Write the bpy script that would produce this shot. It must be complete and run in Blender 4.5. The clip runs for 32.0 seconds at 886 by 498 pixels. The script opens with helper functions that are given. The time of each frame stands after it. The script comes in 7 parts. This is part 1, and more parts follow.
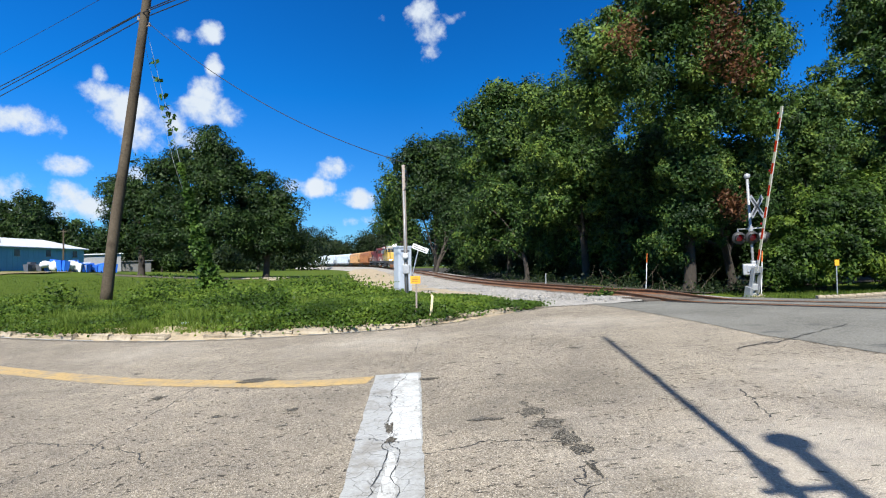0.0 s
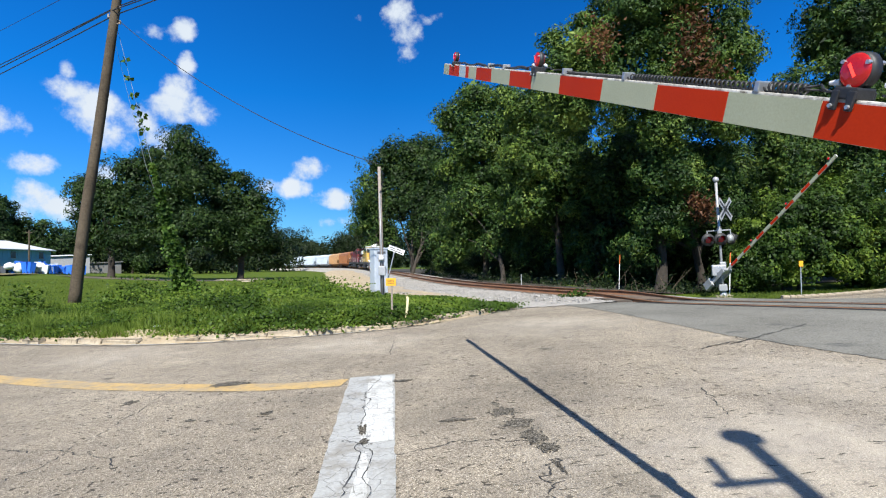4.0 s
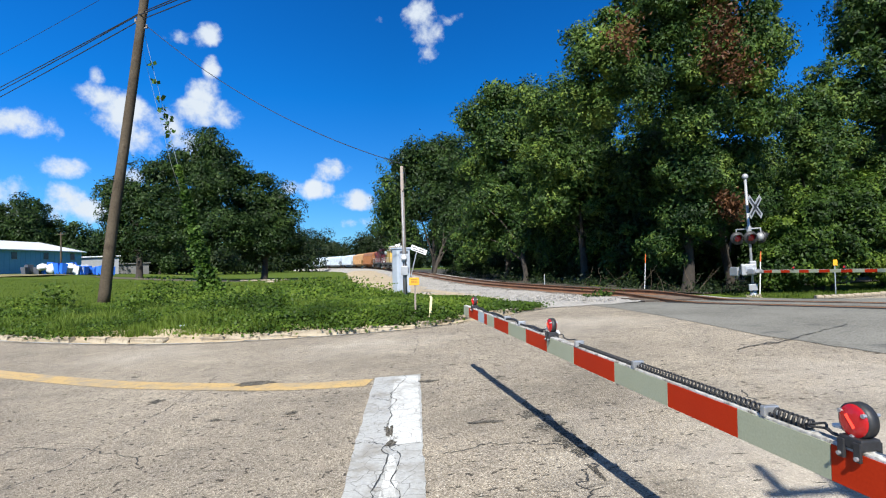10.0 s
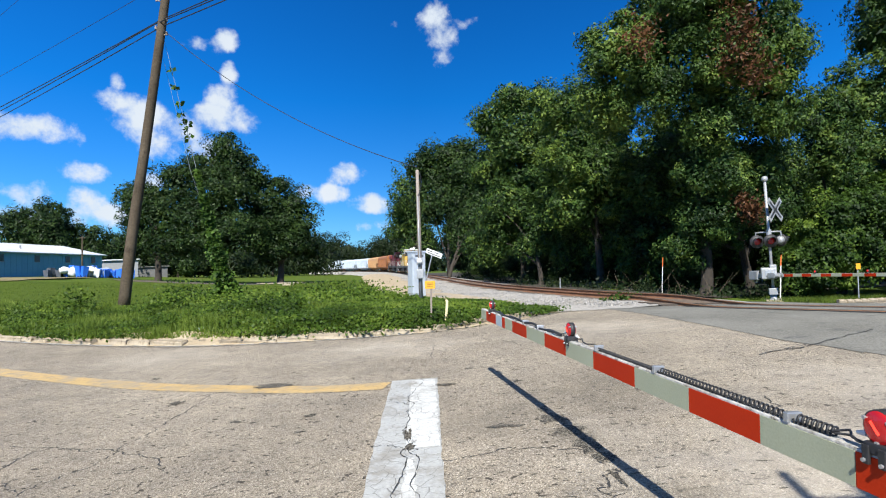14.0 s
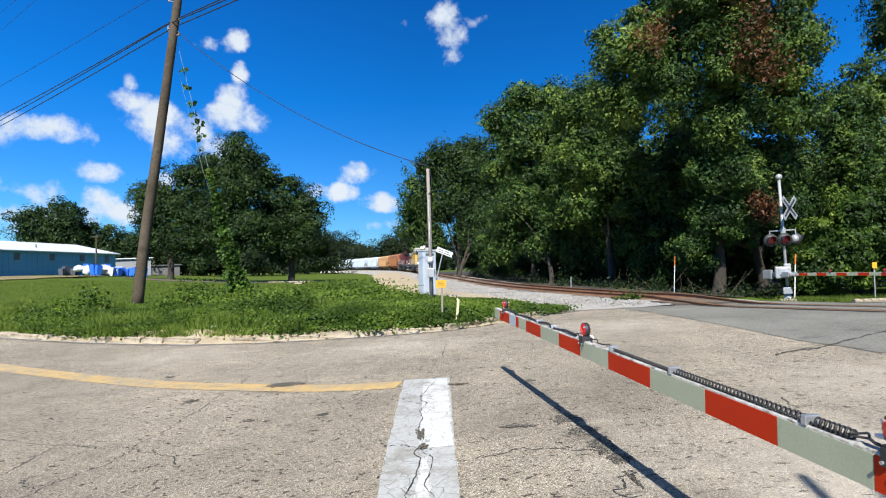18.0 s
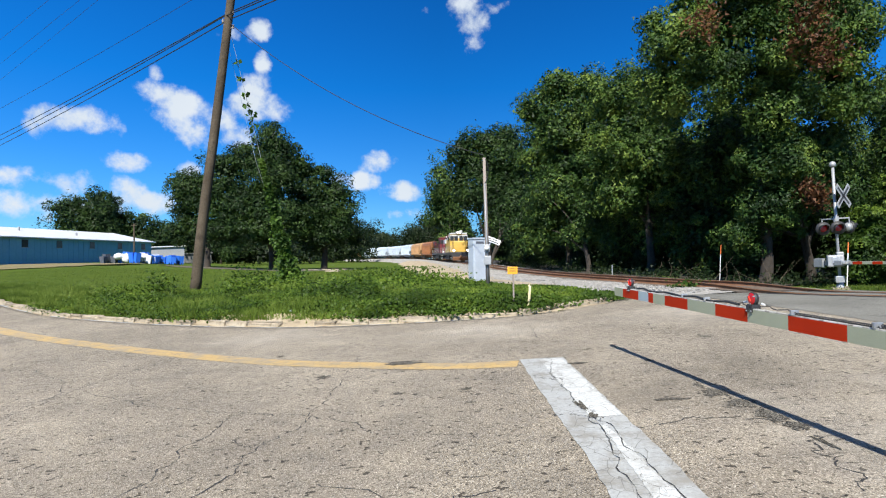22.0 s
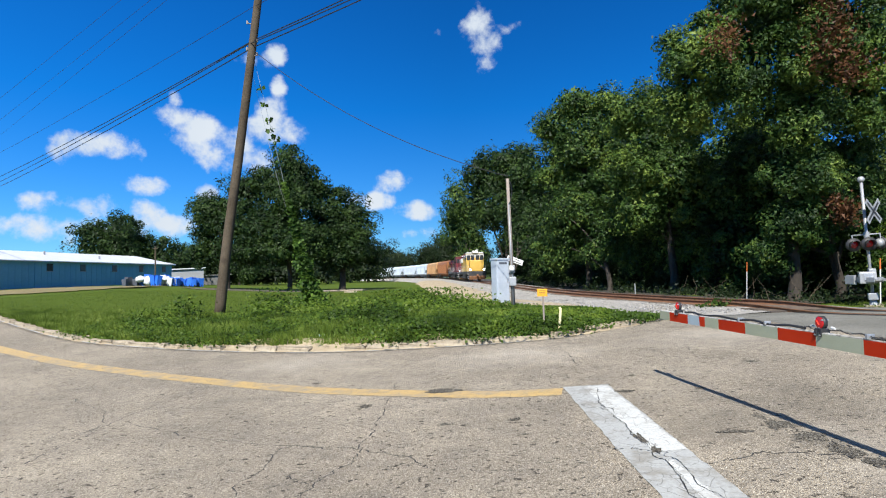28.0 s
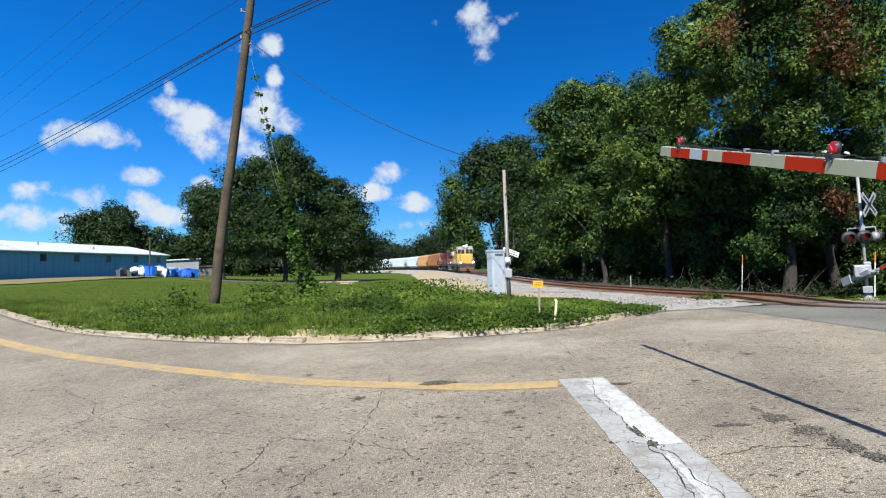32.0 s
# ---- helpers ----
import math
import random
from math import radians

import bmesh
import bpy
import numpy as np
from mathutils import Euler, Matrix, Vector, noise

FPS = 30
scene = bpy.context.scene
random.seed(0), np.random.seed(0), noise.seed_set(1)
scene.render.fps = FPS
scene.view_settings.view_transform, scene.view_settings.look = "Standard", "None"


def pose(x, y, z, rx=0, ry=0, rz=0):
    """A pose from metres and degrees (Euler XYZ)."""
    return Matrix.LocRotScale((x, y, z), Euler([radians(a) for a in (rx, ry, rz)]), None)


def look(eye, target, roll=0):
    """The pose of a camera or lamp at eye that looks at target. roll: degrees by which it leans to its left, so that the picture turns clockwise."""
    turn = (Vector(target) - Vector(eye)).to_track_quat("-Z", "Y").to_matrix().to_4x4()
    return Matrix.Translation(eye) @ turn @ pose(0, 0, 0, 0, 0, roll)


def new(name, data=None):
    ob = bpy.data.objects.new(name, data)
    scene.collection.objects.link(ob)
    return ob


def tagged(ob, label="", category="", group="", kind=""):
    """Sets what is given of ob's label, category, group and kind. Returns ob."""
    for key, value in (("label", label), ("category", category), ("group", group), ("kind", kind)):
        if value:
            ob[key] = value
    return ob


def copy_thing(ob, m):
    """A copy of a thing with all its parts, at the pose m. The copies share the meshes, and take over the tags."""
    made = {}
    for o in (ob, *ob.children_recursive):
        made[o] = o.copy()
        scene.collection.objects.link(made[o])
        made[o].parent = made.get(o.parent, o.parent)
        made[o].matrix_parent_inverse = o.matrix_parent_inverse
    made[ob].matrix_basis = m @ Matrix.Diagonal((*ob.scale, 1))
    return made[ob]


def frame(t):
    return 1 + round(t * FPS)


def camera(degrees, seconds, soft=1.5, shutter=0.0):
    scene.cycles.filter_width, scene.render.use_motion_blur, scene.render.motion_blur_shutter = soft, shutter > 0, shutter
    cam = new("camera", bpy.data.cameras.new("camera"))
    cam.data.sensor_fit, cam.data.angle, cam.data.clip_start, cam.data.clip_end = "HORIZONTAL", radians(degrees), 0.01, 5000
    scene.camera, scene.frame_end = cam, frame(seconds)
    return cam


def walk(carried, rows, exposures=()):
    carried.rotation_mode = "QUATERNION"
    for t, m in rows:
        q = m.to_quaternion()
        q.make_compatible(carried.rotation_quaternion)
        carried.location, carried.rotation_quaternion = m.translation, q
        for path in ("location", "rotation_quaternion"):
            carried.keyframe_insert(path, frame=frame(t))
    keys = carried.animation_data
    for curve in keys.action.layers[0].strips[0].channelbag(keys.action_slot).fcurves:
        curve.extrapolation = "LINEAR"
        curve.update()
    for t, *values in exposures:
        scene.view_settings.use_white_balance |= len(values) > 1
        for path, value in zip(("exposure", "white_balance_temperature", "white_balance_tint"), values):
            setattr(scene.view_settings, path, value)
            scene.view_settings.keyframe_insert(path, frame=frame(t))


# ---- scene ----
EXPOSURE, SKY = 1.05, 0.061
cam = camera(77.03, 32.0, soft=1.15)
PATH = [
    (0, look((0.157, 0.178, 1.500), (-0.048, 10.172, 1.798), -0.87)),
    (0.5, look((0.148, 0.189, 1.499), (-0.061, 10.182, 1.803), -0.87)),
    (1, look((0.141, 0.196, 1.498), (-0.058, 10.189, 1.819), -0.88)),
    (1.5, look((0.148, 0.175, 1.505), (0.004, 10.169, 1.817), -0.92)),
    (2, look((0.156, 0.166, 1.504), (0.064, 10.162, 1.771), -0.94)),
    (2.5, look((0.161, 0.162, 1.501), (0.116, 10.159, 1.728), -0.95)),
    (3, look((0.149, 0.164, 1.508), (0.069, 10.160, 1.796), -0.91)),
    (3.5, look((0.174, 0.114, 1.519), (0.268, 10.109, 1.822), -0.96)),
    (5.5, look((0.229, 0.034, 1.551), (0.519, 10.025, 1.878), -0.96)),
    (6, look((0.209, 0.102, 1.527), (0.358, 10.097, 1.821), -0.98)),
    (6.5, look((0.200, 0.129, 1.512), (0.243, 10.125, 1.810), -0.99)),
    (7, look((0.173, 0.185, 1.491), (0.152, 10.180, 1.808), -0.99)),
    (7.5, look((0.161, 0.203, 1.492), (0.096, 10.197, 1.816), -1.02)),
    (8, look((0.158, 0.207, 1.495), (0.062, 10.202, 1.815), -1.05)),
    (8.5, look((0.150, 0.197, 1.509), (0.003, 10.191, 1.845), -1.05)),
    (9, look((0.151, 0.206, 1.501), (0.004, 10.199, 1.840), -1.05)),
    (9.5, look((0.147, 0.200, 1.499), (-0.024, 10.193, 1.831), -1.08)),
    (10, look((0.145, 0.207, 1.504), (-0.029, 10.200, 1.824), -1.08)),
    (10.5, look((0.138, 0.203, 1.502), (-0.063, 10.196, 1.791), -1.08)),
    (11, look((0.134, 0.211, 1.501), (-0.090, 10.205, 1.787), -1.10)),
    (11.5, look((0.133, 0.209, 1.495), (-0.101, 10.202, 1.790), -1.07)),
    (12, look((0.130, 0.221, 1.498), (-0.117, 10.214, 1.798), -1.08)),
    (12.5, look((0.131, 0.204, 1.506), (-0.131, 10.195, 1.835), -1.05)),
    (13, look((0.130, 0.201, 1.510), (-0.161, 10.190, 1.872), -1.03)),
    (13.5, look((0.120, 0.202, 1.510), (-0.245, 10.189, 1.888), -1.02)),
    (14, look((0.113, 0.203, 1.506), (-0.322, 10.186, 1.892), -1.02)),
    (14.5, look((0.106, 0.201, 1.517), (-0.334, 10.183, 1.937), -1.00)),
    (16.5, look((0.091, 0.211, 1.511), (-0.502, 10.185, 1.905), -1.00)),
    (17, look((0.088, 0.220, 1.508), (-0.485, 10.196, 1.892), -1.01)),
    (17.5, look((0.091, 0.212, 1.513), (-0.503, 10.188, 1.889), -0.98)),
    (18, look((0.085, 0.215, 1.513), (-0.528, 10.190, 1.878), -0.99)),
    (18.5, look((0.080, 0.213, 1.510), (-0.563, 10.186, 1.872), -0.94)),
    (19, look((0.048, 0.210, 1.507), (-0.596, 10.184, 1.833), -0.73)),
    (19.5, look((-0.120, 0.149, 1.512), (-0.975, 10.105, 1.915), -0.56)),
    (20, look((-0.315, -0.075, 1.468), (-1.165, 9.887, 1.675), -0.43)),
    (20.5, look((-0.574, -0.293, 1.469), (-1.403, 9.671, 1.671), -0.41)),
    (21, look((-0.877, -0.363, 1.463), (-1.665, 9.604, 1.637), -0.42)),
    (21.5, look((-1.093, -0.400, 1.464), (-1.999, 9.559, 1.459), -0.53)),
    (22, look((-1.161, -0.273, 1.488), (-2.154, 9.676, 1.657), -0.87)),
    (22.5, look((-1.232, -0.149, 1.526), (-2.214, 9.800, 1.734), -0.88)),
    (23, look((-1.319, -0.086, 1.507), (-2.101, 9.881, 1.713), -0.81)),
    (23.5, look((-1.436, -0.120, 1.526), (-2.226, 9.847, 1.721), -0.94)),
    (24, look((-1.461, -0.136, 1.531), (-2.325, 9.825, 1.728), -1.13)),
    (24.5, look((-1.494, -0.199, 1.555), (-2.583, 9.739, 1.777), -1.26)),
    (25, look((-1.509, -0.247, 1.559), (-2.654, 9.685, 1.791), -1.27)),
    (25.5, look((-1.516, -0.222, 1.565), (-2.672, 9.707, 1.831), -1.26)),
    (27.5, look((-1.518, -0.276, 1.582), (-2.766, 9.638, 1.987), -1.37)),
    (28, look((-1.506, -0.270, 1.601), (-2.757, 9.638, 2.111), -1.48)),
    (28.5, look((-1.508, -0.261, 1.609), (-2.751, 9.648, 2.134), -1.50)),
    (29, look((-1.503, -0.292, 1.607), (-2.714, 9.619, 2.149), -1.52)),
    (29.5, look((-1.503, -0.293, 1.598), (-2.698, 9.622, 2.109), -1.52)),
    (30, look((-1.506, -0.296, 1.592), (-2.705, 9.621, 2.054), -1.49)),
    (30.5, look((-1.498, -0.274, 1.587), (-2.660, 9.648, 2.043), -1.50)),
    (31, look((-1.512, -0.268, 1.616), (-2.662, 9.656, 2.050), -1.41)),
    (31.5, look((-1.518, -0.246, 1.612), (-2.689, 9.676, 2.042), -1.33)),
    (32, look((-1.505, -0.170, 1.591), (-2.690, 9.752, 1.953), -1.27)),
]
walk(cam, PATH, exposures=((0, EXPOSURE - 0.03), (19, EXPOSURE - 0.03), (23.5, EXPOSURE - 0.11), (32, EXPOSURE - 0.11)))


# ---- light ----
SUN_ELEVATION, SUN_HEADING = 43.7, 6.3


def node(tree, kind, **values):
    n = tree.nodes.new(kind)
    for key, value in values.items():
        n.inputs[key.replace("_", " ")].default_value = value
    return n


def maths(tree, op, a, b=None, c=None, clamp=False):
    n = tree.nodes.new("ShaderNodeMath")
    n.operation, n.use_clamp = op, clamp
    for slot, v in enumerate((a, b, c)):
        if v is None:
            continue
        if isinstance(v, (int, float)):
            n.inputs[slot].default_value = v
        else:
            tree.links.new(v, n.inputs[slot])
    return n.outputs[0]


def sky():
    world = bpy.data.worlds.new("world")
    scene.world = world
    world.use_nodes = True
    t = world.node_tree
    back = t.nodes["Background"]
    tex = t.nodes.new("ShaderNodeTexSky")
    tex.sky_type, tex.sun_disc = "NISHITA", False
    tex.sun_elevation, tex.sun_rotation = radians(SUN_ELEVATION), radians(180 + SUN_HEADING)
    tex.air_density, tex.dust_density, tex.ozone_density = 1.0, 0.15, 3.0
    # fair-weather clouds: azimuth, elevation, half width, half height in degrees, and strength
    over_track = [(-3.3, 24.6, 1.5, 1.7, 0.9), (-2.1, 22.8, 1.9, 1.8, 1.05), (-2.4, 21.2, 1.0, 1.0, 0.9), (0.6, 24.2, 1.4, 0.7, 0.75), (-7.4, 24.2, 0.9, 0.6, 0.5)]
    behind_pole = [(-33.0, 15.2, 1.6, 1.1, 1.0), (-31.0, 13.7, 2.8, 1.7, 1.2), (-28.4, 12.6, 3.0, 1.9, 1.2), (-26.0, 11.8, 2.8, 1.5, 1.15), (-32.8, 17.0, 0.6, 0.7, 0.6)]
    tower = [(-23.6, 18.7, 0.95, 1.0, 1.1), (-24.0, 16.7, 1.6, 1.5, 1.1), (-23.8, 14.8, 2.6, 1.7, 1.1), (-23.7, 21.7, 0.9, 0.9, 0.8), (-26.0, 20.8, 1.7, 0.9, 0.8)]
    over_train = [(-14.8, 8.1, 2.6, 1.0, 1.15), (-12.4, 9.9, 2.2, 1.15, 1.1), (-9.8, 7.0, 1.9, 1.0, 1.15), (-9.6, 4.4, 1.8, 0.7, 0.8)]
    over_warehouse = [(-38.6, 12.0, 2.9, 1.5, 1.15), (-41.6, 11.6, 1.2, 1.0, 0.7), (-35.3, 9.0, 1.9, 0.95, 0.95), (-35.6, 6.4, 1.6, 1.4, 1.0), (-33.4, 5.5, 2.2, 0.9, 0.8), (-39.6, 6.9, 2.0, 1.1, 0.9), (-42.8, 7.4, 2.2, 1.0, 1.0), (-40.0, 5.0, 6.0, 1.1, 0.8), (-30.2, 8.6, 0.9, 0.7, 0.8)]
    # unseen clouds, added to whiten the fill light in the shadows
    unseen_fill = [(-50.4, 15.4, 4.0, 2.0, 0.9), (-60.4, 9.4, 7.0, 2.5, 0.9), (-80.4, 14.4, 8.0, 3.0, 0.9), (59.6, 16.4, 8.0, 3.0, 0.8), (119.6, 12.4, 9.0, 3.0, 0.9), (169.6, 20.4, 8.0, 4.0, 0.7), (100.0, 52.0, 26.0, 11.0, 0.9), (-125.0, 46.0, 22.0, 10.0, 0.9), (-20.0, 70.0, 40.0, 9.0, 0.8), (150.0, 66.0, 40.0, 8.0, 0.9), (-75.0, 40.0, 14.0, 6.0, 0.9), (70.0, 36.0, 13.0, 6.0, 0.9)]
    clouds = over_track + behind_pole + tower + over_train + over_warehouse + unseen_fill
    co = t.nodes.new("ShaderNodeTexCoord").outputs["Generated"]
    split = t.nodes.new("ShaderNodeSeparateXYZ")
    t.links.new(co, split.inputs[0])
    wisp = node(t, "ShaderNodeTexNoise", Scale=17.0, Detail=8.0, Roughness=0.60)
    t.links.new(co, wisp.inputs["Vector"])
    big = node(t, "ShaderNodeTexNoise", Scale=6.0, Detail=3.0, Roughness=0.5)
    t.links.new(co, big.inputs["Vector"])
    push = maths(t, "MULTIPLY_ADD", wisp.outputs["Fac"], 7.0, -3.62)
    az = maths(t, "MULTIPLY", maths(t, "ARCTAN2", split.outputs[0], split.outputs[1]), 57.2958)
    el = maths(t, "MULTIPLY", maths(t, "ARCSINE", split.outputs[2]), 57.2958)
    total = None
    for a, e, w, h, s in clouds:
        dx = maths(t, "MULTIPLY", maths(t, "SUBTRACT", az, a), 1 / w)
        dy = maths(t, "MULTIPLY", maths(t, "SUBTRACT", el, e), 1 / h)
        r2 = maths(t, "MULTIPLY_ADD", dx, dx, maths(t, "MULTIPLY", dy, dy))
        v = maths(t, "MULTIPLY", maths(t, "SUBTRACT", 1.0, r2), s)
        v = maths(t, "MAXIMUM", v, -3.0)
        total = v if total is None else maths(t, "SMOOTH_MAX", total, v, 0.35)
    shape = maths(t, "ADD", total, maths(t, "MULTIPLY", push, 0.95))
    mask = t.nodes.new("ShaderNodeMapRange")
    mask.interpolation_type = "SMOOTHSTEP"
    mask.inputs[1].default_value, mask.inputs[2].default_value = -0.35, 1.35
    t.links.new(shape, mask.inputs[0])
    tint = t.nodes.new("ShaderNodeMix")
    tint.data_type = "RGBA"
    tint.inputs["A"].default_value, tint.inputs["B"].default_value = (4.9, 5.9, 7.0, 1), (7.6, 7.9, 8.3, 1)
    t.links.new(big.outputs["Fac"], tint.inputs["Factor"])
    mix = t.nodes.new("ShaderNodeMix")
    mix.data_type = "RGBA"
    t.links.new(mask.outputs[0], mix.inputs["Factor"])
    deep = t.nodes.new("ShaderNodeHueSaturation")
    deep.inputs["Hue"].default_value, deep.inputs["Saturation"].default_value, deep.inputs["Value"].default_value = 0.505, 1.20, 0.84
    t.links.new(tex.outputs[0], deep.inputs["Color"])
    blue = t.nodes.new("ShaderNodeMix")
    blue.data_type, blue.blend_type = "RGBA", "MULTIPLY"
    blue.inputs["Factor"].default_value = 1.0
    rise = t.nodes.new("ShaderNodeMapRange")
    rise.inputs[1].default_value, rise.inputs[2].default_value = -1.0, 17.0
    t.links.new(el, rise.inputs[0])
    shade = t.nodes.new("ShaderNodeMix")
    shade.data_type = "RGBA"
    shade.inputs["A"].default_value, shade.inputs["B"].default_value = (0.42, 0.72, 1.18, 1), (0.06, 0.78, 1.34, 1)
    t.links.new(rise.outputs[0], shade.inputs["Factor"])
    high = t.nodes.new("ShaderNodeMapRange")
    high.interpolation_type = "SMOOTHSTEP"
    high.inputs[1].default_value, high.inputs[2].default_value = 26.0, 55.0
    t.links.new(el, high.inputs[0])
    zenith = t.nodes.new("ShaderNodeMix")
    zenith.data_type = "RGBA"
    zenith.inputs["B"].default_value = (1.7, 1.12, 0.82, 1)
    t.links.new(high.outputs[0], zenith.inputs["Factor"])
    t.links.new(shade.outputs["Result"], zenith.inputs["A"])
    t.links.new(zenith.outputs["Result"], blue.inputs["B"])
    t.links.new(deep.outputs[0], blue.inputs["A"])
    # the sky is deepest opposite the sun and paler away to both sides
    side = t.nodes.new("ShaderNodeMapRange")
    side.inputs[1].default_value, side.inputs[2].default_value = 12.0, 60.0
    side.inputs[3].default_value, side.inputs[4].default_value = 0.93, 1.40
    t.links.new(maths(t, "ABSOLUTE", maths(t, "SUBTRACT", az, SUN_HEADING)), side.inputs[0])
    pale = t.nodes.new("ShaderNodeVectorMath")
    pale.operation = "SCALE"
    t.links.new(blue.outputs["Result"], pale.inputs[0])
    t.links.new(side.outputs[0], pale.inputs["Scale"])
    t.links.new(pale.outputs[0], mix.inputs["A"])
    t.links.new(tint.outputs["Result"], mix.inputs["B"])
    t.links.new(mix.outputs["Result"], back.inputs["Color"])
    back.inputs["Strength"].default_value = SKY


sky()
sun_data = bpy.data.lights.new("sun", "SUN")
sun_data.energy, sun_data.angle, sun_data.color = 4.8, radians(0.53), (1.0, 0.972, 0.905)
sun = new("sun", sun_data)
ce, se = math.cos(radians(SUN_ELEVATION)), math.sin(radians(SUN_ELEVATION))
sun.matrix_basis = look((0, 0, 60), (math.sin(radians(SUN_HEADING)) * ce * 50, math.cos(radians(SUN_HEADING)) * ce * 50, 60 - se * 50))


# ---- materials ----
def material(name, build):
    m = bpy.data.materials.new(name)
    m.use_nodes = True
    t = m.node_tree
    build(t, t.nodes["Principled BSDF"])
    return m


def noise_of(t, scale, detail=4.0, rough=0.55, coords="Object"):
    n = node(t, "ShaderNodeTexNoise", Scale=scale, Detail=detail, Roughness=rough)
    t.links.new(t.nodes.new("ShaderNodeTexCoord").outputs[coords], n.inputs["Vector"])
    return n.outputs["Fac"]


def ramp(t, fac, stops):
    r = t.nodes.new("ShaderNodeValToRGB")
    while len(r.color_ramp.elements) < len(stops):
        r.color_ramp.elements.new(0.5)
    for e, (pos, col) in zip(r.color_ramp.elements, stops):
        e.position, e.color = pos, (*col, 1)
    t.links.new(fac, r.inputs[0])
    return r.outputs[0]


def blend(t, fac, a, b, mode="MIX"):
    n = t.nodes.new("ShaderNodeMix")
    n.data_type, n.blend_type = "RGBA", mode
    for slot, v in (("Factor", fac), ("A", a), ("B", b)):
        if isinstance(v, tuple):
            n.inputs[slot].default_value = (*v, 1)
        elif isinstance(v, (int, float)):
            n.inputs[slot].default_value = v
        else:
            t.links.new(v, n.inputs[slot])
    return n.outputs["Result"]


def bump(t, p, height, strength=0.3, distance=0.02):
    b = t.nodes.new("ShaderNodeBump")
    b.inputs["Strength"].default_value, b.inputs["Distance"].default_value = strength, distance
    t.links.new(height, b.inputs["Height"])
    t.links.new(b.outputs[0], p.inputs["Normal"])


TONE = 0.82


def toned(colour, k=TONE):
    return tuple(c * k for c in colour)


def surface(name, dark, light, rough=0.7, metal=0.0, grain=30.0, blotch=3.0, relief=0.15, stain=None, stain_amount=0.5, spread=0.5, gloss=0.5):
    """A surface with fine grain, broad blotches and, if given, stains of another colour."""
    def build(t, p):
        fine, broad = noise_of(t, grain, 6.0), noise_of(t, blotch, 3.0)
        both = maths(t, "ADD", maths(t, "MULTIPLY", fine, spread), maths(t, "MULTIPLY", broad, 1 - spread))
        col = ramp(t, both, [(0.32, toned(dark)), (0.68, toned(light))])
        if stain:
            spots = noise_of(t, blotch * 2.7, 7.0, 0.7)
            fac = ramp(t, spots, [(0.62 - 0.2 * stain_amount, (0, 0, 0)), (0.78 - 0.2 * stain_amount, (1, 1, 1))])
            col = blend(t, fac, col, toned(stain))
        t.links.new(col, p.inputs["Base Color"])
        p.inputs["Roughness"].default_value, p.inputs["Metallic"].default_value = rough, metal
        p.inputs["Specular IOR Level"].default_value = gloss
        bump(t, p, fine, relief, 0.01)
    return material(name, build)


def leafy(name, deep, mid, bright, odd=None, see_through=0.16):
    """Leaves: each leaf takes its own green, and broad drifts of lighter and darker growth run through the crown."""
    def build(t, p):
        geo = t.nodes.new("ShaderNodeNewGeometry")
        drift, clump = noise_of(t, 0.30, 3.0), noise_of(t, 1.1, 2.0)
        broad = maths(t, "MULTIPLY_ADD", drift, 1.3, maths(t, "MULTIPLY_ADD", clump, 1.3, -0.98))
        v = maths(t, "ADD", maths(t, "MULTIPLY", geo.outputs["Random Per Island"], 0.30), broad)
        stops = [(0.15, toned(deep, 0.62)), (0.5, toned(mid, 0.70)), (0.9, toned(bright, 0.80))]
        col = ramp(t, v, stops)
        if odd:
            patch = ramp(t, noise_of(t, 0.55, 2.0), [(0.66, (0, 0, 0)), (0.72, (1, 1, 1))])
            col = blend(t, patch, col, toned(odd))
        t.links.new(col, p.inputs["Base Color"])
        p.inputs["Roughness"].default_value = 0.55
        p.inputs["Specular IOR Level"].default_value = 0.18
        tr = t.nodes.new("ShaderNodeBsdfTranslucent")
        t.links.new(blend(t, 1.0, col, (0.9, 1.0, 0.35), "MULTIPLY"), tr.inputs["Color"])
        mix = t.nodes.new("ShaderNodeMixShader")
        mix.inputs[0].default_value = see_through
        t.links.new(p.outputs[0], mix.inputs[1])
        t.links.new(tr.outputs[0], mix.inputs[2])
        t.links.new(mix.outputs[0], t.nodes["Material Output"].inputs[0])
    return material(name, build)


CLEAN = [(2.7, 3.6, 1.9, 0.7), (4.2, 5.6, 1.4, 0.5), (-1.5, 10.9, 1.8, 0.4), (2.6, 11.6, 1.9, 0.45), (-6.2, 11.4, 1.6, 0.35)]
STAINS = [(-2.6, 7.55, 0.45, 0.6), (0.35, 5.25, 0.75, 0.42), (0.95, 4.7, 0.30, 0.5), (1.5, 6.1, 0.9, 0.4), (1.35, 3.40, 0.38, 0.5)]


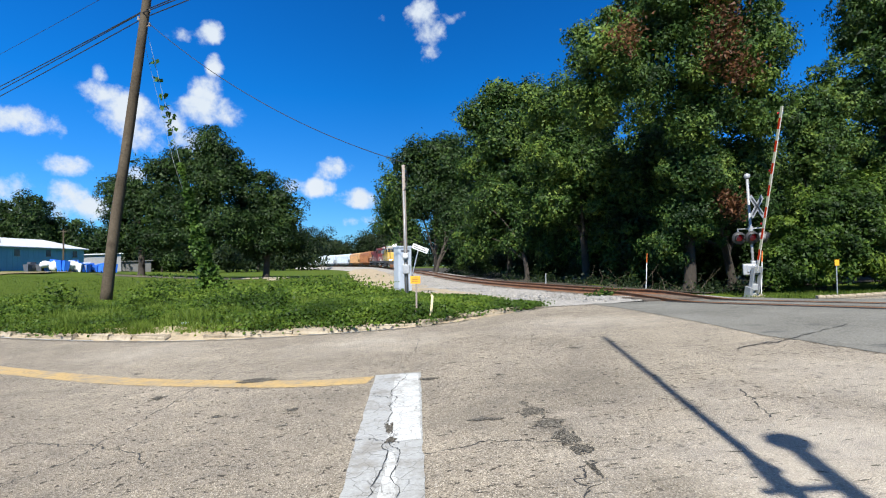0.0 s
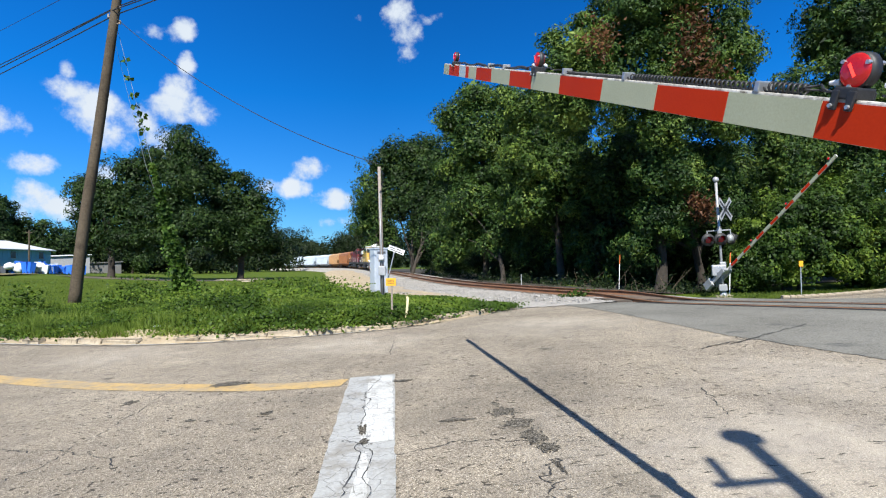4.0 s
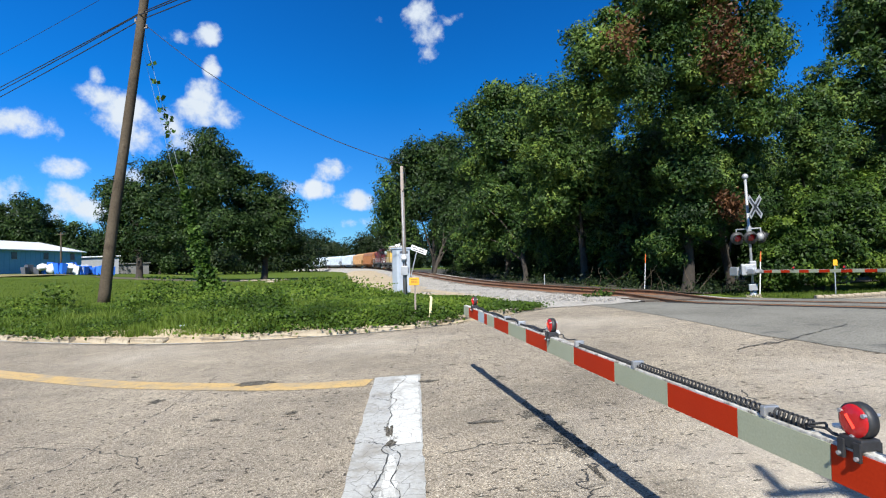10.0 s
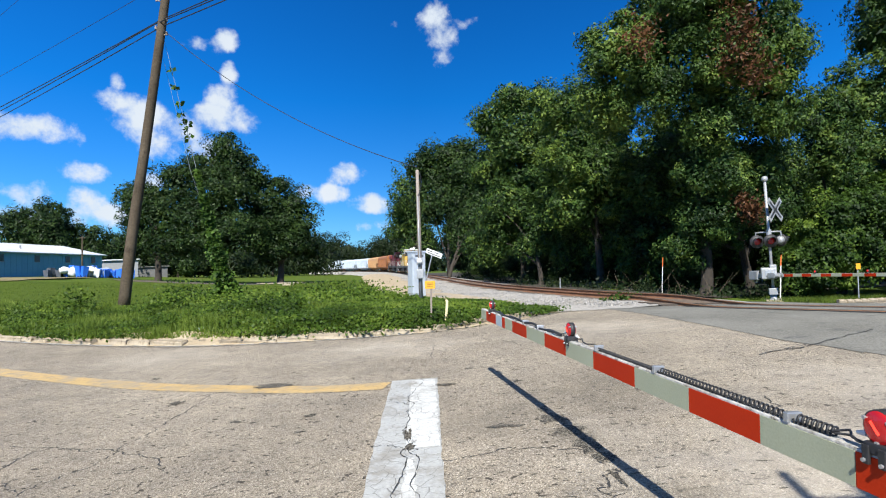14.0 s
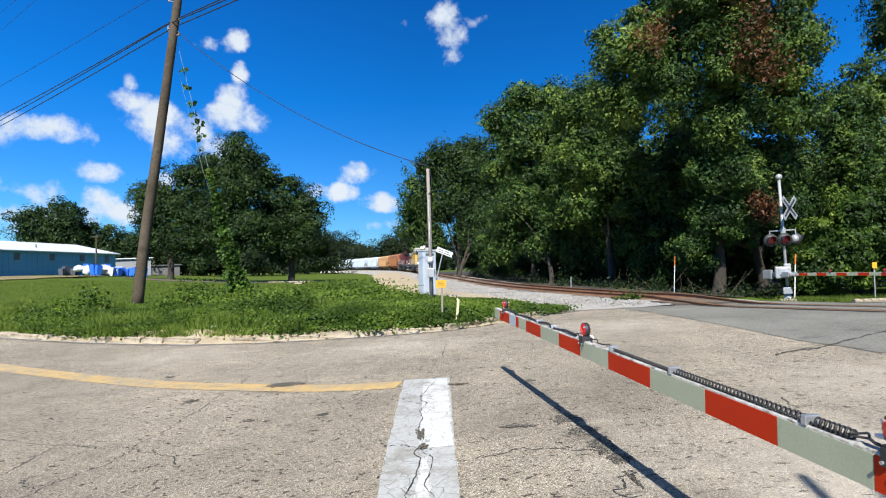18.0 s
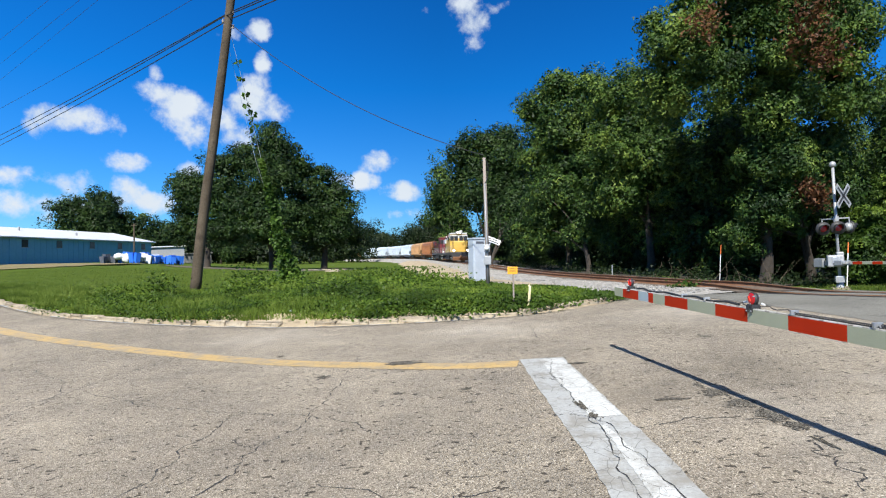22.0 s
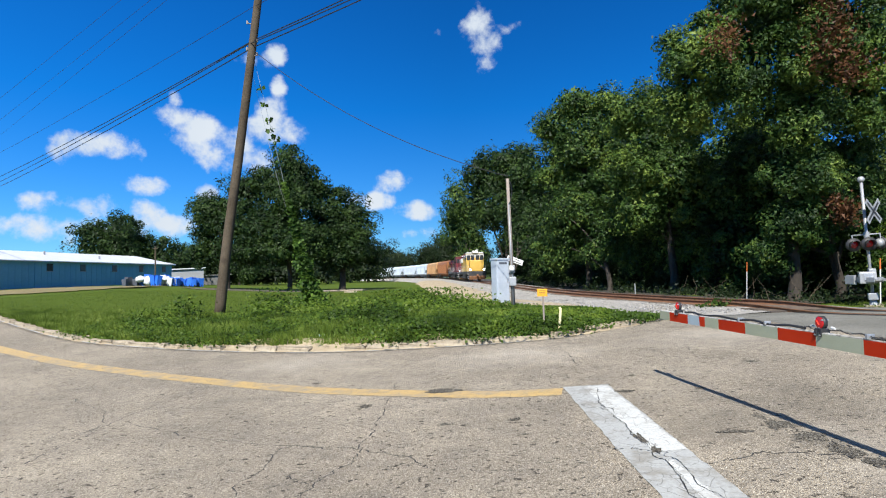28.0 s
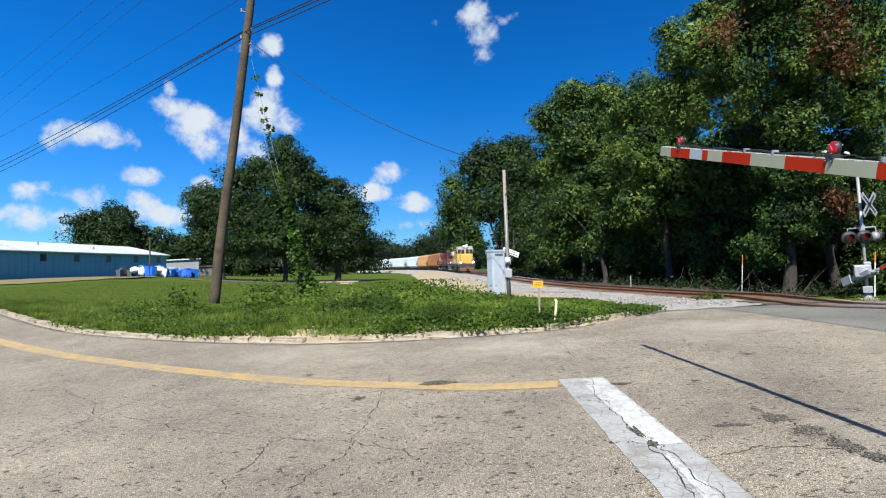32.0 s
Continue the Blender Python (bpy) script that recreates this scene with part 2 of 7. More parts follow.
def road_build(t, p):
    stones = node(t, "ShaderNodeTexVoronoi", Scale=112.0)
    co = t.nodes.new("ShaderNodeTexCoord").outputs["Object"]
    t.links.new(co, stones.inputs["Vector"])
    fine, mid, broad = noise_of(t, 45.0, 5.0, 0.7), noise_of(t, 2.2, 6.0, 0.6), noise_of(t, 0.35, 4.0)
    speck = ramp(t, stones.outputs["Color"], [(0.12, (0.065, 0.056, 0.044)), (0.42, (0.29, 0.256, 0.208)), (0.70, (0.38, 0.34, 0.28)), (0.93, (0.74, 0.68, 0.58))])
    col = blend(t, 0.26, speck, ramp(t, fine, [(0.3, (0.15, 0.13, 0.105)), (0.7, (0.46, 0.415, 0.34))]))
    pits = ramp(t, noise_of(t, 19.0, 3.0, 0.6), [(0.30, (1, 1, 1)), (0.37, (0, 0, 0))])
    col = blend(t, pits, col, (0.13, 0.115, 0.095))
    holes = ramp(t, noise_of(t, 15.0, 2.0, 0.5), [(0.33, (0.9, 0.9, 0.9)), (0.355, (0, 0, 0))])
    col = blend(t, holes, col, (0.055, 0.049, 0.042))
    # patches rubbed clean and old oil and rubber stains, with soft, uneven edges
    for x, y, reach, amount, tone in [(*c, (0.54, 0.50, 0.44)) for c in CLEAN] + [(*c, (0.09, 0.083, 0.072)) for c in STAINS]:
        away = t.nodes.new("ShaderNodeVectorMath")
        away.operation = "DISTANCE"
        flat = node(t, "ShaderNodeMapping")
        flat.inputs["Scale"].default_value = (1, 1, 0)
        t.links.new(co, flat.inputs["Vector"])
        t.links.new(flat.outputs[0], away.inputs[0])
        away.inputs[1].default_value = (x, y, 0)
        spread = t.nodes.new("ShaderNodeMath")
        spread.operation = "MULTIPLY_ADD"
        t.links.new(noise_of(t, 3.0 / reach, 5.0, 0.65), spread.inputs[0])
        spread.inputs[1].default_value = reach * 1.6
        t.links.new(away.outputs["Value"], spread.inputs[2])
        half = t.nodes.new("ShaderNodeMath")
        half.operation = "DIVIDE"
        t.links.new(spread.outputs[0], half.inputs[0])
        half.inputs[1].default_value = reach * 2.2
        col = blend(t, ramp(t, half.outputs[0], [(0.35, (amount, amount, amount)), (0.85, (0, 0, 0))]), col, tone)
    col = blend(t, 1.0, col, ramp(t, broad, [(0.35, (0.895, 0.87, 0.835)), (0.65, (1.215, 1.18, 1.12))]), "MULTIPLY")
    col = blend(t, 1.0, col, ramp(t, mid, [(0.3, (0.84, 0.84, 0.85)), (0.62, (1.06, 1.05, 1.03))]), "MULTIPLY")
    # scuffs drawn out along the way the wheels turn
    m = t.nodes.new("ShaderNodeMapping")
    m.inputs["Scale"].default_value = (0.9, 6.0, 1.0)
    m.inputs["Rotation"].default_value = (0, 0, radians(12))
    t.links.new(co, m.inputs["Vector"])
    scuff = node(t, "ShaderNodeTexNoise", Scale=1.6, Detail=7.0, Roughness=0.75)
    t.links.new(m.outputs[0], scuff.inputs["Vector"])
    col = blend(t, ramp(t, scuff.outputs["Fac"], [(0.60, (0, 0, 0)), (0.74, (0.75, 0.75, 0.75))]), col, (0.075, 0.068, 0.06))
    col = blend(t, 1.0, col, (TONE, TONE, TONE), "MULTIPLY")
    t.links.new(col, p.inputs["Base Color"])
    p.inputs["Roughness"].default_value = 0.9
    p.inputs["Specular IOR Level"].default_value = 0.15
    bump(t, p, stones.outputs["Distance"], 0.9, 0.008)


def patch_build(t, p):
    stones = node(t, "ShaderNodeTexVoronoi", Scale=110.0)
    t.links.new(t.nodes.new("ShaderNodeTexCoord").outputs["Object"], stones.inputs["Vector"])
    col = ramp(t, stones.outputs["Color"], [(0.15, (0.028, 0.025, 0.021)), (0.5, (0.085, 0.077, 0.064)), (0.92, (0.24, 0.22, 0.185))])
    col = blend(t, 1.0, col, ramp(t, noise_of(t, 6.0, 5.0, 0.65), [(0.3, (0.7, 0.7, 0.7)), (0.7, (1.35, 1.33, 1.28))]), "MULTIPLY")
    t.links.new(col, p.inputs["Base Color"])
    p.inputs["Roughness"].default_value = 0.95
    p.inputs["Specular IOR Level"].default_value = 0.12
    bump(t, p, stones.outputs["Distance"], 0.9, 0.008)


def paint_build(white, k=1.0):
    def build(t, p):
        wear, fine, net = noise_of(t, 3.0, 8.0, 0.7), noise_of(t, 40.0, 5.0, 0.7), node(t, "ShaderNodeTexVoronoi", Scale=7.5)
        net.feature = "DISTANCE_TO_EDGE"
        warp = t.nodes.new("ShaderNodeTexCoord").outputs["Object"]
        t.links.new(blend(t, 0.12, warp, node(t, "ShaderNodeTexNoise", Scale=6.0).outputs["Color"]), net.inputs["Vector"])
        base = ramp(t, fine, [(0.3, (0.36 * k, 0.36 * k, 0.355 * k)), (0.7, (0.54 * k, 0.54 * k, 0.53 * k))]) if white else ramp(t, fine, [(0.3, (0.48, 0.31, 0.11)), (0.7, (0.60, 0.42, 0.185))])
        worn = [(0.49, (0, 0, 0)), (0.64, (0.85, 0.85, 0.85))] if white else [(0.45, (0, 0, 0)), (0.66, (0.85, 0.85, 0.85))]
        col = blend(t, ramp(t, wear, worn), base, (0.27, 0.25, 0.22))
        col = blend(t, ramp(t, net.outputs["Distance"], [(0.0, (0.8, 0.8, 0.8)), (0.025, (0, 0, 0))]), col, (0.12, 0.11, 0.10))
        col = blend(t, 1.0, col, (TONE, TONE * 1.01, TONE * 0.98), "MULTIPLY")
        t.links.new(col, p.inputs["Base Color"])
        p.inputs["Roughness"].default_value = 0.7
        bump(t, p, fine, 0.3, 0.004)
    return build


def lawn_build(t, p):
    fine, mid, broad = noise_of(t, 14.0, 8.0, 0.75), noise_of(t, 0.8, 5.0, 0.6), noise_of(t, 0.07, 4.0)
    col = ramp(t, fine, [(0.3, (0.048, 0.080, 0.010)), (0.55, (0.098, 0.148, 0.018)), (0.75, (0.165, 0.212, 0.036))])
    col = blend(t, ramp(t, mid, [(0.5, (0, 0, 0)), (0.75, (0.4, 0.4, 0.4))]), col, (0.13, 0.17, 0.03))
    col = blend(t, ramp(t, broad, [(0.60, (0, 0, 0)), (0.72, (0.6, 0.6, 0.6))]), col, (0.22, 0.18, 0.07))
    col = blend(t, 1.0, col, toned((0.88, 0.87, 0.88)), "MULTIPLY")
    t.links.new(col, p.inputs["Base Color"])
    p.inputs["Roughness"].default_value = 0.95
    p.inputs["Specular IOR Level"].default_value = 0.08
    bump(t, p, fine, 0.8, 0.05)


FRESH_PAINT = material("fresh_white_paint", paint_build(True, 1.30))
ROAD, WHITE_PAINT, YELLOW_PAINT, LAWN = material("old_asphalt", road_build), material("worn_white_paint", paint_build(True, 0.92)), material("worn_yellow_paint", paint_build(False)), material("lawn", lawn_build)
DRY_GRASS = surface("dry_grass", (0.15, 0.125, 0.045), (0.30, 0.235, 0.11), 0.95, grain=9, blotch=0.5, relief=0.4, stain=(0.10, 0.13, 0.03), stain_amount=0.3)
SHADE_GREY_WALL = surface("shade_grey_sheet", (0.10, 0.10, 0.095), (0.17, 0.168, 0.16), 0.7, grain=4, blotch=0.6)
DARK_ASPHALT = surface("grey_asphalt", (0.085, 0.082, 0.070), (0.30, 0.292, 0.258), 0.9, grain=38, blotch=0.7, relief=0.9, spread=0.72, stain=(0.08, 0.08, 0.08), stain_amount=0.25, gloss=0.15)
TAR = surface("tar", (0.02, 0.02, 0.02), (0.05, 0.048, 0.045), 0.85, grain=50)
PATCH = material("dark_patch", patch_build)
CONCRETE = surface("kerb_concrete", (0.26, 0.21, 0.145), (0.48, 0.41, 0.30), 0.95, grain=25, blotch=2, relief=0.5, stain=(0.16, 0.12, 0.07), stain_amount=0.4)
SAND = surface("sandy_soil", (0.30, 0.23, 0.14), (0.50, 0.41, 0.28), 1.0, grain=20, blotch=1.5, relief=0.6, stain=(0.12, 0.10, 0.05), stain_amount=0.3)
BALLAST = surface("ballast", (0.20, 0.187, 0.165), (0.46, 0.435, 0.395), 0.95, grain=9, blotch=0.5, relief=1.0, spread=0.8)
STONE = surface("ballast_stone", (0.20, 0.19, 0.175), (0.54, 0.515, 0.47), 0.9, grain=20, blotch=3)
RUST = surface("rusty_rail", (0.15, 0.066, 0.030), (0.29, 0.135, 0.062), 0.85, 0.0, grain=20, blotch=2)
RAILTOP = surface("worn_rail_head", (0.20, 0.15, 0.12), (0.34, 0.28, 0.24), 0.45, 0.7, grain=20, blotch=2)
OILED = surface("stained_ballast", (0.050, 0.032, 0.020), (0.20, 0.145, 0.10), 0.95, grain=12, blotch=0.8, relief=1.0, spread=0.75)
SOIL_WITH_SHADE = surface("soil_with_shade", (0.060, 0.050, 0.030), (0.17, 0.135, 0.085), 1.0, grain=9, blotch=0.5, relief=0.8, stain=(0.05, 0.075, 0.02), stain_amount=0.5)
DARK_FLOOR = surface("dark_floor", (0.018, 0.014, 0.009), (0.060, 0.045, 0.028), 1.0, grain=9, blotch=0.6, relief=1.0, stain=(0.025, 0.035, 0.010), stain_amount=0.5)
TIE = surface("creosote_timber", (0.035, 0.028, 0.022), (0.09, 0.07, 0.055), 0.95, grain=12, blotch=1.5, relief=0.6)
POLE_WOOD = surface("weathered_pole", (0.050, 0.039, 0.027), (0.135, 0.108, 0.076), 0.9, gloss=0.1, grain=14, blotch=0.8, relief=0.6, stain=(0.04, 0.03, 0.022), stain_amount=0.3)
GREY_WOOD = surface("grey_weathered_wood", (0.17, 0.14, 0.115), (0.34, 0.29, 0.25), 0.9, grain=16, blotch=1, relief=0.5)
BARK = surface("bark", (0.024, 0.019, 0.014), (0.066, 0.053, 0.040), 0.95, grain=6, blotch=0.8, relief=0.9)
RED_FILM = surface("red_reflective_film", (0.41, 0.024, 0.004), (0.51, 0.036, 0.006), 0.62, gloss=0.1, grain=120, blotch=2, relief=0.05, stain=(0.24, 0.03, 0.015), stain_amount=-0.1)
PALE_FILM = surface("pale_reflective_film", (0.33, 0.35, 0.235), (0.44, 0.455, 0.318), 0.62, gloss=0.2, grain=120, blotch=1.6, relief=0.05, stain=(0.30, 0.31, 0.22), stain_amount=0.0)
BLUE_FILM = surface("blue_white_film", (0.34, 0.43, 0.45), (0.44, 0.52, 0.54), 0.62, grain=120, blotch=2, relief=0.05)
ARM_BODY = surface("weathered_white_board", (0.30, 0.28, 0.24), (0.66, 0.64, 0.60), 0.8, grain=60, blotch=6, relief=0.4, stain=(0.10, 0.085, 0.06), stain_amount=0.55)
BLACK = surface("black_rubber", (0.010, 0.010, 0.011), (0.03, 0.03, 0.032), 0.55, grain=60, blotch=3)
BLACK_PAINT = surface("black_painted_metal", (0.012, 0.012, 0.013), (0.045, 0.045, 0.045), 0.5, grain=40, blotch=3)
STEEL = surface("galvanised_steel", (0.42, 0.43, 0.44), (0.62, 0.63, 0.64), 0.45, 0.75, grain=25, blotch=4)
ALUMINIUM = surface("aluminium_paint", (0.28, 0.29, 0.295), (0.43, 0.44, 0.445), 0.5, 0.3, grain=20, blotch=3, stain=(0.25, 0.24, 0.22), stain_amount=0.0)
CABINET_GREY = surface("silver_cabinet_paint", (0.42, 0.47, 0.52), (0.56, 0.61, 0.66), 0.5, 0.25, grain=14, blotch=1.5, relief=0.05)
WHITE = surface("white_paint", (0.62, 0.62, 0.60), (0.80, 0.80, 0.78), 0.6, grain=20, blotch=2, stain=(0.35, 0.33, 0.28), stain_amount=0.0)
YELLOW_SIGN = surface("yellow_sign", (0.66, 0.30, 0.008), (0.78, 0.38, 0.012), 0.5, grain=30, blotch=5)
CREAM_WOOD = surface("cream_stake", (0.55, 0.47, 0.27), (0.72, 0.63, 0.40), 0.8, grain=20, blotch=4)
ORANGE = surface("orange_plastic", (0.62, 0.13, 0.02), (0.75, 0.19, 0.04), 0.5, grain=20, blotch=3)
BLUE_WALL = surface("blue_metal_wall", (0.13, 0.345, 0.48), (0.17, 0.42, 0.56), 0.6, 0.1, grain=5, blotch=0.3, relief=0.05)
WHITE_ROOF = surface("white_metal_roof", (0.62, 0.64, 0.66), (0.80, 0.81, 0.82), 0.5, 0.1, grain=3, blotch=0.25)
GREY_WALL = surface("grey_metal_wall", (0.25, 0.26, 0.27), (0.38, 0.39, 0.40), 0.6, 0.1, grain=4, blotch=0.3)
DARK_GLASS = surface("dark_window", (0.02, 0.025, 0.03), (0.05, 0.055, 0.06), 0.15, grain=4, blotch=1)
BLUE_PLASTIC = surface("blue_plastic", (0.015, 0.12, 0.58), (0.03, 0.18, 0.72), 0.5, grain=5, blotch=1)
WHITE_PLASTIC = surface("white_plastic", (0.60, 0.62, 0.62), (0.80, 0.80, 0.80), 0.5, grain=5, blotch=1)
DARK_PLASTIC = surface("dark_grey_plastic", (0.05, 0.06, 0.08), (0.10, 0.11, 0.13), 0.6, grain=5, blotch=1)
LOCO_YELLOW = surface("yellow_engine_paint", (0.50, 0.30, 0.045), (0.64, 0.42, 0.09), 0.5, grain=4, blotch=0.6, stain=(0.30, 0.19, 0.05), stain_amount=0.1)
LOCO_GREY = surface("grey_engine_paint", (0.38, 0.39, 0.39), (0.54, 0.55, 0.54), 0.55, grain=4, blotch=0.6)
LOCO_RED = surface("maroon_engine_paint", (0.10, 0.010, 0.014), (0.18, 0.020, 0.024), 0.5, grain=4, blotch=0.6)
CAR_ORANGE = surface("orange_brown_hopper_paint", (0.27, 0.10, 0.030), (0.39, 0.16, 0.06), 0.6, grain=3, blotch=0.4, stain=(0.22, 0.08, 0.03), stain_amount=0.2)
CAR_TAN = surface("faded_orange_hopper_paint", (0.48, 0.26, 0.11), (0.60, 0.36, 0.17), 0.6, grain=3, blotch=0.4, stain=(0.35, 0.15, 0.05), stain_amount=0.1)
CAR_WHITE = surface("pale_hopper_paint", (0.50, 0.58, 0.66), (0.70, 0.78, 0.85), 0.55, grain=3, blotch=0.4, stain=(0.40, 0.42, 0.42), stain_amount=0.0)
CAR_GREY = surface("grey_hopper_paint", (0.34, 0.40, 0.46), (0.50, 0.57, 0.63), 0.55, grain=3, blotch=0.4)
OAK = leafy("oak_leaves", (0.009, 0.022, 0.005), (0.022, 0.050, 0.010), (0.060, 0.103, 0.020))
WOODS = leafy("woodland_leaves", (0.009, 0.025, 0.006), (0.039, 0.086, 0.016), (0.165, 0.232, 0.041))
WOODS_LIGHT = leafy("light_woodland_leaves", (0.011, 0.031, 0.006), (0.055, 0.111, 0.019), (0.198, 0.268, 0.045))
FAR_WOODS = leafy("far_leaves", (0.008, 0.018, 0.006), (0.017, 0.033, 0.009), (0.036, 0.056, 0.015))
DRY_LEAVES = leafy("dry_red_leaves", (0.060, 0.026, 0.012), (0.115, 0.048, 0.020), (0.18, 0.082, 0.034))
VINE = leafy("vine_leaves", (0.028, 0.060, 0.006), (0.072, 0.132, 0.013), (0.175, 0.245, 0.031), see_through=0.3)
MOUND_VINE = leafy("mound_vine_leaves", (0.014, 0.036, 0.005), (0.048, 0.098, 0.012), (0.17, 0.24, 0.031), see_through=0.2)
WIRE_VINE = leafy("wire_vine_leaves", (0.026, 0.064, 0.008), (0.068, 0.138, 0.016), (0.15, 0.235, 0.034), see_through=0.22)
MOWN = leafy("mown_blades", (0.048, 0.085, 0.009), (0.088, 0.138, 0.016), (0.15, 0.196, 0.031), see_through=0.3)
WEED = leafy("weed_blades", (0.066, 0.115, 0.012), (0.138, 0.210, 0.026), (0.268, 0.335, 0.074), see_through=0.3)


def glowing(name, colour, strength, base):
    def build(t, p):
        p.inputs["Base Color"].default_value = (*base, 1)
        p.inputs["Roughness"].default_value = 0.12
        p.inputs["Emission Color"].default_value = (*colour, 1)
        p.inputs["Emission Strength"].default_value = strength
        cells = node(t, "ShaderNodeTexVoronoi", Scale=90.0)
        t.links.new(t.nodes.new("ShaderNodeTexCoord").outputs["Object"], cells.inputs["Vector"])
        bump(t, p, cells.outputs["Distance"], 0.25, 0.003)
    return material(name, build)


RED_LENS = glowing("red_lens", (1.0, 0.02, 0.02), 0.08, (0.25, 0.008, 0.010))
RED_LAMP = glowing("lit_red_lamp", (1.0, 0.06, 0.03), 0.9, (0.6, 0.02, 0.02))
DARK_LENS = glowing("dark_red_lens", (1.0, 0.02, 0.02), 0.02, (0.16, 0.008, 0.010))
HEADLIGHT = glowing("engine_headlight", (1.0, 0.97, 0.88), 4.0, (0.9, 0.9, 0.9))


# ---- shape helpers ----
def link(name, data, mat, parent=None, label=""):
    if mat and not data.materials:
        data.materials.append(mat)
    ob = new(name, data)
    ob.parent = parent
    if label:
        ob["label"] = label
    return ob


def part(name, bm, mat, parent=None, label="", smooth=False):
    """Links a bmesh as one mesh object under a thing or part."""
    data = bpy.data.meshes.new(name)
    bm.to_mesh(data)
    bm.free()
    if smooth:
        data.polygons.foreach_set("use_smooth", [True] * len(data.polygons))
    return link(name, data, mat, parent, label)


def thing(name, label, category, m=None, group="", kind=""):
    ob = tagged(new(name), label, category, group, kind)
    ob.empty_display_size = 0.2
    if m is not None:
        ob.matrix_basis = m
    return ob


def box(bm, centre, size, turn=None, bevel=0.0):
    made = bmesh.ops.create_cube(bm, size=1.0)["verts"]
    bmesh.ops.scale(bm, vec=size, verts=made)
    if bevel:
        edges = list({e for v in made for e in v.link_edges})
        made = list({v for f in bmesh.ops.bevel(bm, geom=edges, offset=bevel, segments=2, affect="EDGES", profile=0.6)["faces"] for v in f.verts} | {v for v in made if v.is_valid})
    if turn is not None:
        bmesh.ops.rotate(bm, cent=(0, 0, 0), matrix=turn.to_3x3(), verts=made)
    bmesh.ops.translate(bm, vec=centre, verts=made)
    return bm


def tube(bm, a, b, r0, r1=None, n=10):
    a, b = Vector(a), Vector(b)
    made = bmesh.ops.create_cone(bm, cap_ends=True, segments=n, radius1=r0, radius2=r0 if r1 is None else r1, depth=(b - a).length)["verts"]
    m = (b - a).to_track_quat("Z", "Y").to_matrix().to_4x4()
    bmesh.ops.transform(bm, matrix=Matrix.Translation((a + b) / 2) @ m, verts=made)
    return bm


def ball(bm, centre, r, scale=(1, 1, 1), seg=14):
    made = bmesh.ops.create_uvsphere(bm, u_segments=seg, v_segments=max(6, seg // 2), radius=r)["verts"]
    bmesh.ops.scale(bm, vec=scale, verts=made)
    bmesh.ops.translate(bm, vec=centre, verts=made)
    return bm


def poly_tube(points, radii, n=8):
    """A tapered tube along a bent line, as a bmesh."""
    bm, rings = bmesh.new(), []
    pts = [Vector(p) for p in points]
    for i, p in enumerate(pts):
        d = (pts[min(i + 1, len(pts) - 1)] - pts[max(i - 1, 0)]).normalized()
        side = d.cross(Vector((0.31, 0.17, 0.93)) if abs(d.z) < 0.9 else Vector((1, 0, 0))).normalized()
        up = d.cross(side)
        rings.append([bm.verts.new(p + (side * math.cos(2 * math.pi * k / n) + up * math.sin(2 * math.pi * k / n)) * radii[i]) for k in range(n)])
    for a, b in zip(rings, rings[1:]):
        for k in range(n):
            bm.faces.new((a[k], a[(k + 1) % n], b[(k + 1) % n], b[k]))
    bm.faces.new(rings[-1])
    bm.faces.new(rings[0][::-1])
    return bm


def raw_mesh(name, verts, faces):
    data = bpy.data.meshes.new(name)
    verts, faces = np.asarray(verts, np.float32), np.asarray(faces, np.int32)
    data.vertices.add(len(verts))
    data.vertices.foreach_set("co", verts.ravel())
    k = faces.shape[1]
    data.loops.add(faces.size)
    data.loops.foreach_set("vertex_index", faces.ravel())
    data.polygons.add(len(faces))
    data.polygons.foreach_set("loop_start", np.arange(0, faces.size, k, dtype=np.int32))
    data.update(calc_edges=True)
    return data


def spline(points, per=8):
    """A smooth line through the points (Catmull-Rom)."""
    p = [np.array(q, float) for q in points]
    p = [2 * p[0] - p[1], *p, 2 * p[-1] - p[-2]]
    out = []
    for i in range(1, len(p) - 2):
        for k in range(per):
            t = k / per
            a, b, c, d = p[i - 1], p[i], p[i + 1], p[i + 2]
            out.append(0.5 * (2 * b + (c - a) * t + (2 * a - 5 * b + 4 * c - d) * t * t + (3 * b - a - 3 * c + d) * t ** 3))
    out.append(p[-2])
    return np.array(out)


def step(x, a, b):
    t = np.clip((np.asarray(x, float) - a) / (b - a), 0, 1)
    return t * t * (3 - 2 * t)


def verge_line(x):
    """Where the raised verge behind the kerb begins."""
    return np.interp(x, [-26, -20, -15.6, -12.1, -9.1, -6.3, -4.0, -1.9, -0.45, 0.7, 1.9, 2.9], [23.9, 19.0, 16.1, 14.6, 13.65, 13.0, 12.85, 12.92, 13.2, 14.15, 15.4, 16.6])


def ground_z(x, y):
    """The lie of the land: the street climbs to the crossing, the lawn rises gently towards the sheds."""
    w = 1 - step(y, 9, 24)
    z = 0.13 + 0.5 * np.tanh(np.asarray(x, float) / 7.5) * w + 0.07 * (1 - w)
    x, y = np.asarray(x, float), np.asarray(y, float)
    z = z + 0.26 * step(y - verge_line(x), 0.1, 1.3) * step(x, -14, -5) * (1 - step(x, -1.5, 2.0)) * (1 - step(y, 17, 24)) - 0.34 * step(x, 8.5, 13) * step(y, 15, 21)
    far = np.hypot(x, y)
    return z + 1.5 * step(far, 35, 110) * step(-np.asarray(x, float) / (np.abs(y) + 1), 0.35, 0.75) + 0.7 * step(far, 90, 300)


RNG = np.random.default_rng(7)


